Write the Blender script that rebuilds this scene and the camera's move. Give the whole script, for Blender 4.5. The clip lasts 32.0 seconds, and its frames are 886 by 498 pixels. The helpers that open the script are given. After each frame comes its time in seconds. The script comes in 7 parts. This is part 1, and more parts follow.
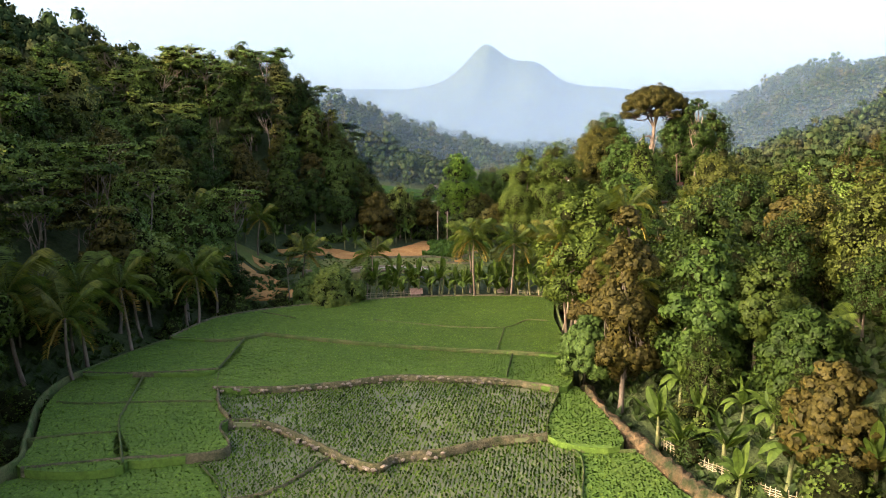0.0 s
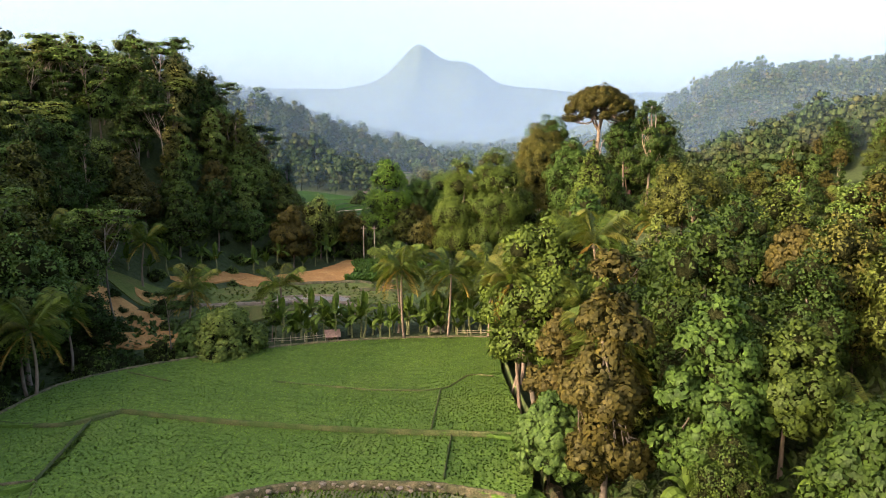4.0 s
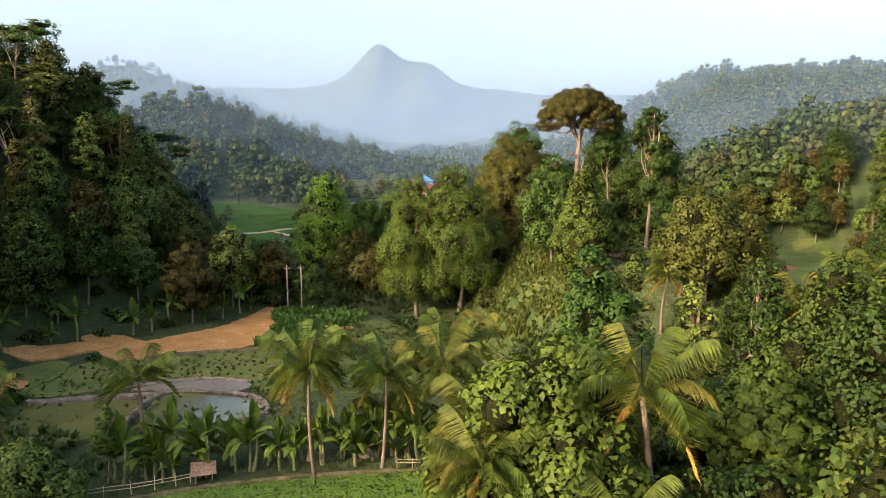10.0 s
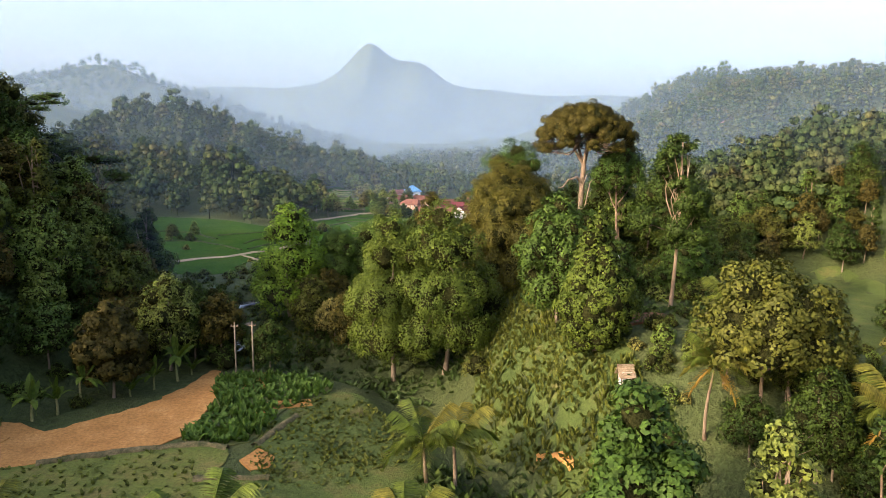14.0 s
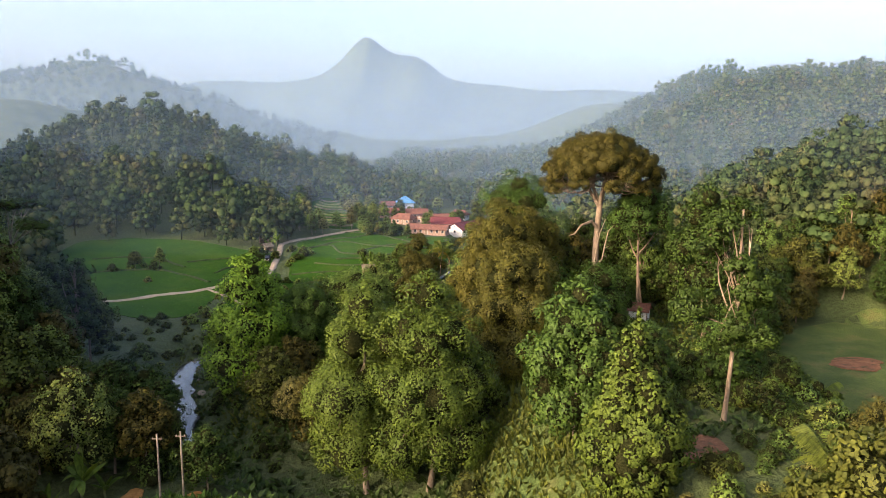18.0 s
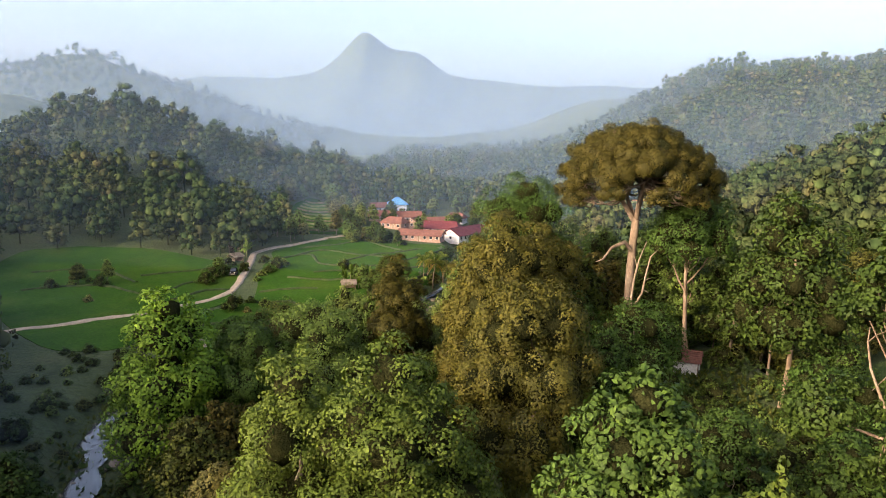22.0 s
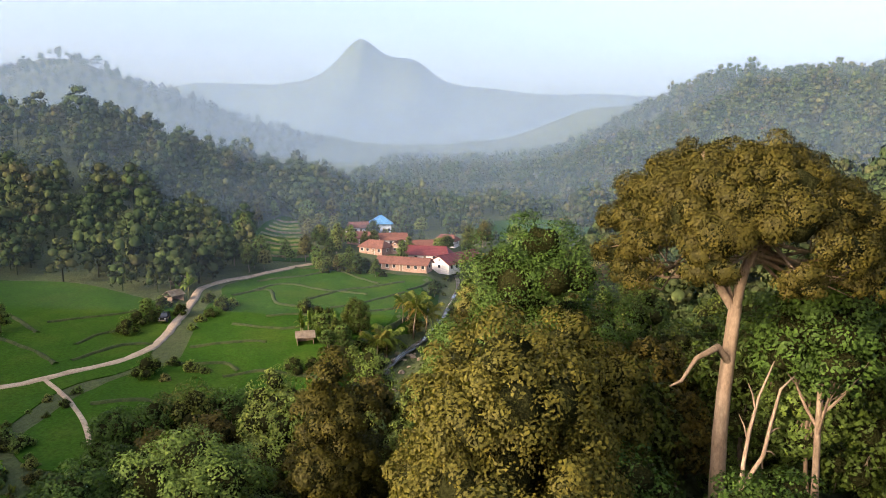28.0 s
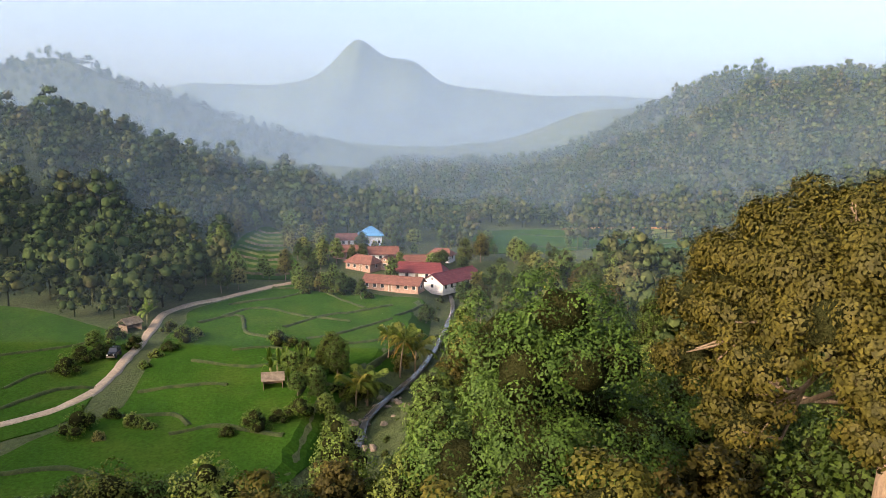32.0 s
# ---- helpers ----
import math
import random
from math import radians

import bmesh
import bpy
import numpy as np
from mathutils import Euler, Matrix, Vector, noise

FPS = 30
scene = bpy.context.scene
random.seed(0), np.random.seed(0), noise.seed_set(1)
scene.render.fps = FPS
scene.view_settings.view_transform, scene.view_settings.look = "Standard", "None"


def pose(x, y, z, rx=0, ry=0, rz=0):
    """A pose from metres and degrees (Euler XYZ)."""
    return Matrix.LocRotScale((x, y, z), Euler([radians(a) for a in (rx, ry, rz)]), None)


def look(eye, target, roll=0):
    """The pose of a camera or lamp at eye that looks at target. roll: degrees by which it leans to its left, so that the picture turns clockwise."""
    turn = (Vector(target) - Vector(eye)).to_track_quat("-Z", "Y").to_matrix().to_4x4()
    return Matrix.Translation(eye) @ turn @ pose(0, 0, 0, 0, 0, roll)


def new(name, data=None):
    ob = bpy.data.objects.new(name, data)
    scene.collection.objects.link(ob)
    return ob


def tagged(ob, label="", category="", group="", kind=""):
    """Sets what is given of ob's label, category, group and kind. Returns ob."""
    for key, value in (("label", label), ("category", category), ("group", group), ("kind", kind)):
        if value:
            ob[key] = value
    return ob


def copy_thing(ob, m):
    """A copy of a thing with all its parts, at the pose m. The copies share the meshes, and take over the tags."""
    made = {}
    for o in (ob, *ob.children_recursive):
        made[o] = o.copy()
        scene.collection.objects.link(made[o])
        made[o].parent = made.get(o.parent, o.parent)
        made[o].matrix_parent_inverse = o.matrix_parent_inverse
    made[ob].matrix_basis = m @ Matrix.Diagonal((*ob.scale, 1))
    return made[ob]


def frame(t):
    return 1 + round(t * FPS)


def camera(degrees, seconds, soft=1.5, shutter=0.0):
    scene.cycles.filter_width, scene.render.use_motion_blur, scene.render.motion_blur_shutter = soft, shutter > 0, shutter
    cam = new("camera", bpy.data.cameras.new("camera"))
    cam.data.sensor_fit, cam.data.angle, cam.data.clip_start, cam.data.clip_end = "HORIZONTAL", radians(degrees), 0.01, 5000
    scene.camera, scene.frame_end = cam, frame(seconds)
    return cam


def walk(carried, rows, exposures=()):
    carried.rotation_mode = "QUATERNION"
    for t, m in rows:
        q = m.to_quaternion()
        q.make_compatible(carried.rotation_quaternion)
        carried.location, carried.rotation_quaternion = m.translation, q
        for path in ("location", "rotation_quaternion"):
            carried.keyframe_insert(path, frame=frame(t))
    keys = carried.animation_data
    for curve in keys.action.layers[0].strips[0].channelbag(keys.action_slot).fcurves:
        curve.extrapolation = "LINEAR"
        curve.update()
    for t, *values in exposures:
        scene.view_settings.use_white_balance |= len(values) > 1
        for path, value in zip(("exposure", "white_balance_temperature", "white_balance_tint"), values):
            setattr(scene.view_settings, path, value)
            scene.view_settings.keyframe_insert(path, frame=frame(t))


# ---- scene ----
cam = camera(65.8, 32.0, 0.9)
METRES, EYE, TILT, LEAN, TURN = 200.0, 26.0, -8.1, 0.0, 10.0
ROWS = [
    (0.0, 0.0, 0.0, 0.0, 0.0, 0.0, -0.0),
    (0.5, 0.0007, 0.0116, 0.0026, -0.98, -0.02, 0.13),
    (1.0, 0.0017, 0.0255, 0.0056, -2.06, -0.04, 0.28),
    (1.5, 0.0027, 0.0381, 0.0081, -2.89, -0.06, 0.4),
    (2.0, 0.0039, 0.0527, 0.0113, -3.68, -0.06, 0.51),
    (2.5, 0.0051, 0.0656, 0.0141, -4.17, -0.05, 0.57),
    (3.0, 0.0068, 0.0806, 0.0174, -4.59, -0.03, 0.63),
    (3.5, 0.0085, 0.0938, 0.0203, -4.99, -0.02, 0.7),
    (5.5, 0.0173, 0.1514, 0.033, -6.59, 0.01, 0.93),
    (6.0, 0.0198, 0.1665, 0.0365, -6.95, 0.03, 0.93),
    (6.5, 0.022, 0.1797, 0.0396, -7.26, 0.04, 0.97),
    (7.0, 0.0246, 0.1946, 0.043, -7.57, 0.05, 0.97),
    (7.5, 0.0272, 0.2079, 0.0461, -7.75, 0.03, 1.01),
    (8.0, 0.03, 0.2229, 0.05, -7.96, 0.01, 0.99),
    (8.5, 0.0327, 0.2359, 0.0533, -8.11, 0.02, 0.98),
    (9.0, 0.036, 0.2507, 0.0572, -8.27, 0.01, 1.01),
    (9.5, 0.0387, 0.2637, 0.0606, -8.42, 0.0, 0.98),
    (10.0, 0.0421, 0.2787, 0.0646, -8.56, -0.01, 0.99),
    (10.5, 0.0449, 0.2918, 0.0683, -8.77, -0.04, 0.98),
    (11.0, 0.0481, 0.3066, 0.0729, -8.99, -0.06, 0.99),
    (11.5, 0.051, 0.3194, 0.0771, -9.13, -0.05, 0.97),
    (12.0, 0.0543, 0.3339, 0.0822, -9.2, -0.06, 0.97),
    (12.5, 0.0574, 0.3465, 0.087, -9.2, -0.04, 0.96),
    (13.0, 0.0608, 0.3606, 0.093, -9.23, -0.05, 0.96),
    (13.5, 0.0637, 0.3728, 0.0989, -9.24, -0.06, 0.95),
    (14.0, 0.0672, 0.3872, 0.106, -9.26, -0.08, 0.97),
    (14.5, 0.0706, 0.3997, 0.1125, -9.25, -0.1, 0.99),
    (16.5, 0.0841, 0.4563, 0.1454, -9.41, -0.64, 0.98),
    (17.0, 0.0879, 0.472, 0.1526, -9.45, -0.6, 0.95),
    (17.5, 0.0917, 0.4864, 0.1581, -9.42, -0.62, 0.95),
    (18.0, 0.0958, 0.5032, 0.163, -9.43, -0.63, 0.97),
    (18.5, 0.0994, 0.5185, 0.1648, -9.44, -0.61, 0.93),
    (19.0, 0.1037, 0.536, 0.1668, -9.43, -0.63, 0.96),
    (19.5, 0.1079, 0.5542, 0.1692, -9.45, -0.69, 0.95),
    (20.0, 0.1123, 0.5727, 0.1718, -9.45, -0.72, 0.92),
    (20.5, 0.1169, 0.5918, 0.1745, -9.45, -0.77, 0.93),
    (21.0, 0.1215, 0.611, 0.1772, -9.45, -0.81, 0.91),
    (21.5, 0.1261, 0.6303, 0.1802, -9.46, -0.87, 0.9),
    (22.0, 0.1309, 0.6495, 0.1832, -9.44, -0.91, 0.92),
    (22.5, 0.1356, 0.6687, 0.1862, -9.46, -0.91, 0.88),
    (23.0, 0.1404, 0.6873, 0.1892, -9.46, -0.86, 0.88),
    (23.5, 0.1449, 0.7054, 0.1921, -9.47, -0.83, 0.88),
    (24.0, 0.1494, 0.7231, 0.1948, -9.48, -0.79, 0.86),
    (24.5, 0.1538, 0.7404, 0.1973, -9.49, -0.71, 0.83),
    (25.0, 0.1579, 0.757, 0.1996, -9.52, -0.62, 0.8),
    (25.5, 0.1618, 0.7728, 0.2018, -9.55, -0.55, 0.78),
    (27.5, 0.1762, 0.828, 0.2151, -9.66, -0.32, 0.78),
    (28.0, 0.1792, 0.8409, 0.2182, -9.7, -0.29, 0.76),
    (28.5, 0.1823, 0.8537, 0.2213, -9.72, -0.25, 0.73),
    (29.0, 0.1853, 0.8663, 0.2245, -9.76, -0.22, 0.73),
    (29.5, 0.1883, 0.8788, 0.2276, -9.78, -0.2, 0.67),
    (30.0, 0.1913, 0.8912, 0.2307, -9.8, -0.18, 0.67),
    (30.5, 0.1943, 0.9037, 0.2338, -9.83, -0.21, 0.66),
    (31.0, 0.1974, 0.9161, 0.2368, -9.85, -0.2, 0.64),
    (31.5, 0.2004, 0.9287, 0.2397, -9.87, -0.2, 0.61),
    (32.0, 0.2035, 0.9412, 0.2428, -9.87, -0.21, 0.61),
]
walk(cam, [(t, pose(0, 0, EYE, TILT, LEAN, TURN) @ pose(METRES * x, METRES * y, METRES * z, 90 + pitch, roll, yaw)) for t, x, y, z, yaw, pitch, roll in ROWS], [(0.0, 2.02, 6450, 18), (14.0, 1.85, 6500, 19), (25.0, 1.83, 6600, 21), (32.0, 1.70, 6600, 20)])
# exposure and white balance are given with the walk above

# ---- world, sun ----
SUN_ELEV, SUN_FROM = 22.5, (-0.80, -0.60)      # degrees; horizontal direction towards the sun
world = bpy.data.worlds.new("world")
scene.world = world
world.use_nodes = True
wn = world.node_tree
wn.nodes.clear()
w_out = wn.nodes.new("ShaderNodeOutputWorld")
w_bg = wn.nodes.new("ShaderNodeBackground")
w_sky = wn.nodes.new("ShaderNodeTexSky")
w_sky.sky_type = "NISHITA"
w_sky.sun_disc = False
w_sky.sun_elevation = radians(SUN_ELEV)
w_sky.sun_rotation = math.atan2(SUN_FROM[0], SUN_FROM[1])
w_sky.air_density, w_sky.dust_density, w_sky.ozone_density = 1.0, 6.0, 1.0
w_bg.inputs["Strength"].default_value = 0.165
wn.links.new(w_sky.outputs[0], w_bg.inputs["Color"])
wn.links.new(w_bg.outputs[0], w_out.inputs["Surface"])
sun = new("sun", bpy.data.lights.new("sun", "SUN"))
sun.data.energy, sun.data.angle, sun.data.color = 1.6, radians(2.0), (1.0, 0.81, 0.58)
s_up = math.tan(radians(SUN_ELEV))
sun.matrix_world = look((SUN_FROM[0] * 900, SUN_FROM[1] * 900 + 200, s_up * 900), (0, 200, 0))

# ---- materials ----


def mat(name, rough=0.8, spec=0.3):
    m = bpy.data.materials.new(name)
    m.use_nodes = True
    b = m.node_tree.nodes["Principled BSDF"]
    b.inputs["Roughness"].default_value = rough
    b.inputs["Specular IOR Level"].default_value = spec
    return m, m.node_tree, b


def node(nt, kind, **sets):
    n = nt.nodes.new(kind)
    for k, v in sets.items():
        n.inputs[k.replace("_", " ")].default_value = v
    return n


def ramp(nt, fac, stops):
    r = nt.nodes.new("ShaderNodeValToRGB")
    el = r.color_ramp.elements
    while len(el) < len(stops):
        el.new(0.5)
    for e, (p, c) in zip(el, stops):
        e.position, e.color = p, (*c, 1)
    nt.links.new(fac, r.inputs[0])
    return r.outputs[0]


def mix(nt, fac, a, b, blend="MIX"):
    n = nt.nodes.new("ShaderNodeMix")
    n.data_type, n.blend_type = "RGBA", blend
    for sock, v in ((n.inputs[0], fac), (n.inputs[6], a), (n.inputs[7], b)):
        if isinstance(v, (int, float)):
            sock.default_value = v
        elif isinstance(v, tuple):
            sock.default_value = (*v, 1)
        else:
            nt.links.new(v, sock)
    return n.outputs[2]


def coords(nt, scale=(1, 1, 1), rot=(0, 0, 0), world_space=True):
    g = nt.nodes.new("ShaderNodeNewGeometry") if world_space else nt.nodes.new("ShaderNodeTexCoord")
    mp = nt.nodes.new("ShaderNodeMapping")
    mp.inputs["Scale"].default_value, mp.inputs["Rotation"].default_value = scale, rot
    nt.links.new(g.outputs["Position" if world_space else "Object"], mp.inputs[0])
    return mp.outputs[0]


def noise_tex(nt, vec, scale, detail=4, rough=0.6):
    n = node(nt, "ShaderNodeTexNoise", Scale=scale, Detail=detail, Roughness=rough)
    nt.links.new(vec, n.inputs["Vector"])
    return n.outputs["Fac"]


def bump(nt, b, fac, strength, dist):
    n = node(nt, "ShaderNodeBump", Strength=strength, Distance=dist)
    nt.links.new(fac, n.inputs["Height"])
    nt.links.new(n.outputs[0], b.inputs["Normal"])


def mottled(name, stops, scale=0.5, fine=6.0, rough=0.9, spec=0.2, bump_s=0.6, bump_d=0.1, world_space=True, stretch=(1, 1, 1), detail=5):
    """Surface whose colour runs through stops by a coarse noise, darkened and lightened by a fine one."""
    m, nt, b = mat(name, rough, spec)
    v = coords(nt, stretch, world_space=world_space)
    a, f = noise_tex(nt, v, scale, detail), noise_tex(nt, v, fine, 4, 0.7)
    c = ramp(nt, a, stops)
    k = ramp(nt, f, [(0.25, (0.55, 0.55, 0.55)), (0.75, (1.3, 1.3, 1.3))])
    nt.links.new(mix(nt, 1.0, c, k, "MULTIPLY"), b.inputs["Base Color"])
    bump(nt, b, f, bump_s, bump_d)
    return m


def leafy(name, stops, spread=0.22, trans=0.20, rough=0.55):
    """Foliage: the plant picks its hue from stops, each leaf its lightness."""
    m, nt, b = mat(name, max(rough, 0.6), 0.12)
    info, geo = nt.nodes.new("ShaderNodeObjectInfo"), nt.nodes.new("ShaderNodeNewGeometry")
    c = ramp(nt, info.outputs["Random"], stops)
    k = ramp(nt, geo.outputs["Random Per Island"], [(0.0, (1 - spread,) * 3), (0.8, (1 + spread * 0.7,) * 3), (1.0, (1 + 1.6 * spread, 1 + 1.3 * spread, 1.0))])
    col = mix(nt, 1.0, c, k, "MULTIPLY")
    col = mix(nt, 1.0, col, ramp(nt, noise_tex(nt, coords(nt, world_space=False), 0.55, 3), [(0.30, (0.72, 0.76, 0.74)), (0.70, (1.22, 1.18, 1.08))]), "MULTIPLY")
    col = mix(nt, 1.0, col, ramp(nt, noise_tex(nt, coords(nt, world_space=False), 2.3, 2), [(0.34, (0.70, 0.72, 0.72)), (0.66, (1.22, 1.20, 1.14))]), "MULTIPLY")
    nt.links.new(col, b.inputs["Base Color"])
    t = nt.nodes.new("ShaderNodeBsdfTranslucent")
    nt.links.new(mix(nt, 1.0, col, (1.1, 1.25, 0.55), "MULTIPLY"), t.inputs["Color"])
    s = nt.nodes.new("ShaderNodeMixShader")
    s.inputs[0].default_value = trans
    nt.links.new(b.outputs[0], s.inputs[1])
    nt.links.new(t.outputs[0], s.inputs[2])
    nt.links.new(s.outputs[0], nt.nodes["Material Output"].inputs["Surface"])
    return m


M_FLOOR = mottled("forest_floor", [(0.3, (0.034, 0.050, 0.016)), (0.5, (0.055, 0.075, 0.022)), (0.65, (0.070, 0.085, 0.028)), (0.8, (0.095, 0.078, 0.038))], 0.06, 1.2, bump_s=1.0, bump_d=0.8)
M_GRASS = mottled("rough_grass", [(0.3, (0.043, 0.072, 0.015)), (0.55, (0.072, 0.102, 0.022)), (0.75, (0.128, 0.111, 0.038))], 0.18, 3.0, bump_s=1.0, bump_d=0.35)
M_PLOT = mottled("plot_grass", [(0.3, (0.081, 0.115, 0.021)), (0.5, (0.119, 0.143, 0.028)), (0.68, (0.164, 0.143, 0.042))], 0.22, 2.5, bump_s=1.0, bump_d=0.3)
M_SOIL = mottled("orange_soil", [(0.3, (0.30, 0.145, 0.040)), (0.55, (0.42, 0.215, 0.064)), (0.75, (0.51, 0.29, 0.10))], 0.25, 2.5, bump_s=0.7, bump_d=0.2)
M_SCAR = mottled("red_scar", [(0.3, (0.16, 0.085, 0.055)), (0.7, (0.26, 0.15, 0.10))], 0.08, 0.8, bump_s=0.8, bump_d=0.5)
M_BUND = mottled("dry_bund", [(0.3, (0.048, 0.060, 0.020)), (0.48, (0.096, 0.088, 0.040)), (0.7, (0.200, 0.160, 0.084))], 1.1, 5.0, bump_s=1.0, bump_d=0.15)
M_BUNDG = mottled("grassy_bund", [(0.35, (0.060, 0.095, 0.020)), (0.65, (0.130, 0.130, 0.045))], 0.6, 5.0, bump_s=1.0, bump_d=0.15)
M_RED = mottled("red_earth", [(0.3, (0.060, 0.062, 0.022)), (0.45, (0.16, 0.075, 0.036)), (0.7, (0.27, 0.125, 0.060))], 0.7, 3.5, bump_s=1.0, bump_d=0.25)
M_BANK = mottled("crumbling_bank", [(0.32, (0.036, 0.052, 0.014)), (0.48, (0.108, 0.079, 0.036)), (0.66, (0.230, 0.144, 0.065))], 0.9, 4.0, bump_s=1.0, bump_d=0.3)
# dark weedy green, with the shadow of the terrace steps put into the colour
M_FBUND = mottled("weedy_bund", [(0.35, (0.019, 0.034, 0.008)), (0.65, (0.049, 0.062, 0.018))], 0.6, 5.0, bump_s=1.0, bump_d=0.15)
M_RICE = mottled("rice_field", [(0.3, (0.083, 0.147, 0.019)), (0.5, (0.098, 0.167, 0.022)), (0.7, (0.118, 0.178, 0.027))], 0.10, 2.2, bump_s=0.8, bump_d=0.15)
M_RICEF = mottled("village_rice", [(0.3, (0.018, 0.054, 0.005)), (0.5, (0.026, 0.067, 0.006)), (0.7, (0.043, 0.077, 0.009))], 0.06, 1.8, spec=0.03, bump_s=0.7, bump_d=0.2)
M_MUD = mottled("mud_floor", [(0.3, (0.13, 0.10, 0.055)), (0.7, (0.22, 0.18, 0.11))], 0.5, 4.0, rough=0.4, spec=0.5)
M_STONE = mottled("grey_stone", [(0.3, (0.15, 0.12, 0.085)), (0.7, (0.28, 0.225, 0.16))], 1.2, 8.0, bump_s=0.8, bump_d=0.1)
M_ROAD = mottled("pale_track", [(0.3, (0.25, 0.19, 0.125)), (0.7, (0.37, 0.295, 0.20))], 0.4, 3.0, bump_s=0.4, bump_d=0.1)
M_BARK = mottled("bark", [(0.3, (0.10, 0.075, 0.05)), (0.6, (0.20, 0.16, 0.115)), (0.8, (0.30, 0.26, 0.20))], 1.2, 7.0, bump_s=0.8, bump_d=0.06, stretch=(1, 1, 0.3))
M_BARKP = mottled("pale_bark", [(0.3, (0.13, 0.092, 0.058)), (0.6, (0.225, 0.168, 0.115)), (0.8, (0.34, 0.28, 0.20))], 0.7, 6.0, bump_s=0.5, bump_d=0.06, stretch=(1, 1, 0.35))
M_BAMBOO = mottled("bamboo", [(0.3, (0.30, 0.24, 0.13)), (0.7, (0.46, 0.40, 0.26))], 1.0, 8.0, bump_s=0.2, bump_d=0.01)
GREEN = [(0.0, (0.028, 0.052, 0.009)), (0.35, (0.038, 0.065, 0.011)), (0.6, (0.052, 0.077, 0.013)), (0.85, (0.071, 0.088, 0.015)), (1.0, (0.086, 0.077, 0.017))]
DARK = [(0.0, (0.078, 0.128, 0.029)), (0.5, (0.112, 0.165, 0.034)), (0.85, (0.150, 0.182, 0.041)), (1.0, (0.185, 0.165, 0.054))]
M_LEAF = leafy("leaf_mixed", GREEN)
M_LEAFD = leafy("leaf_dark", DARK)
M_LEAFL = leafy("leaf_light", [(0.0, (0.061, 0.095, 0.015)), (1.0, (0.078, 0.111, 0.017))])
M_LEAFB = leafy("leaf_bright", [(0.0, (0.110, 0.200, 0.020)), (1.0, (0.140, 0.225, 0.023))])
M_LEAFG = leafy("leaf_deep_green", [(0.0, (0.040, 0.080, 0.014)), (1.0, (0.054, 0.094, 0.017))])
M_LEAFO = leafy("leaf_olive", [(0.0, (0.053, 0.049, 0.008)), (1.0, (0.068, 0.057, 0.011))])
# lighter copy of leaf_olive, with the knoll trees' golden sunlight put into its colour
M_LEAFOLIT = leafy("leaf_golden_olive", [(0.0, (0.072, 0.071, 0.013)), (1.0, (0.091, 0.083, 0.015))])
M_LEAFR = leafy("leaf_rust", [(0.0, (0.065, 0.056, 0.013)), (1.0, (0.081, 0.065, 0.016))])
M_PALM = leafy("palm_frond", [(0.0, (0.078, 0.118, 0.020)), (0.6, (0.105, 0.132, 0.024)), (1.0, (0.150, 0.138, 0.028))], 0.2, 0.35, 0.4)
M_PALMY = leafy("palm_frond_dry", [(0.0, (0.30, 0.22, 0.048)), (1.0, (0.33, 0.20, 0.048))], 0.2, 0.3, 0.5)
M_BANANA = leafy("banana_leaf", [(0.0, (0.056, 0.093, 0.014)), (1.0, (0.084, 0.124, 0.019))], 0.2, 0.3, 0.4)
# dark colour that paints the shade seen through gaps in the crowns
M_GAPSHADE = mottled("inner_twigs", [(0.3, (0.017, 0.020, 0.007)), (0.7, (0.030, 0.032, 0.011))], 0.8, 4.0, spec=0.0, bump_s=1.0, bump_d=0.4)


def water_mat(name, colour, rough=0.05):
    m, nt, b = mat(name, rough, 0.5 if rough < 0.3 else 0.15)
    v = coords(nt)
    f = noise_tex(nt, v, 1.5, 3)
    nt.links.new(ramp(nt, noise_tex(nt, v, 0.12, 3), [(0.35, colour), (0.7, tuple(c * 1.5 for c in colour))]), b.inputs["Base Color"])
    bump(nt, b, f, 0.15, 0.03)
    return m


M_WATER = water_mat("stream_water", (0.045, 0.045, 0.040), 0.12)
M_POND = water_mat("pond_water", (0.10, 0.10, 0.03), 0.14)
M_PADWATER = water_mat("paddy_water", (0.128, 0.136, 0.060), 0.40)

# ---- the lie of the land ----


def sstep(a, b, v):
    k = np.clip((v - a) / (b - a), 0, 1)
    return k * k * (3 - 2 * k)


def wob(x, y, s, seed=0.0):
    """Smooth unevenness, about -1 to 1, with forms about s metres across."""
    x, y = x / s, y / s
    return (np.sin(1.9 * x + 0.7 * y + seed) + np.sin(-0.8 * x + 2.1 * y + 1.7 * seed + 1.3) + np.sin(1.3 * x + 1.6 * y + 2.3 + seed)
            + 0.6 * np.sin(3.7 * x - 2.9 * y + 0.4 * seed) + 0.5 * np.sin(2.6 * x + 4.4 * y + seed)) / 3.2


RIVER = [(9, 400), (9, 378), (4, 344), (-1, 326), (-6, 313), (-7, 300), (-8, 288), (-18, 272), (-38, 258), (-53, 246), (-49, 229), (-43, 214), (-30, 199), (-9, 187), (8, 150), (40, 128), (90, 110)]


def line_dist(x, y, line):
    best = np.full(np.shape(x), 1e9)
    for (ax, ay), (bx, by) in zip(line, line[1:]):
        k = np.clip(((x - ax) * (bx - ax) + (y - ay) * (by - ay)) / ((bx - ax) ** 2 + (by - ay) ** 2), 0, 1)
        best = np.minimum(best, np.hypot(x - ax - k * (bx - ax), y - ay - k * (by - ay)))
    return best


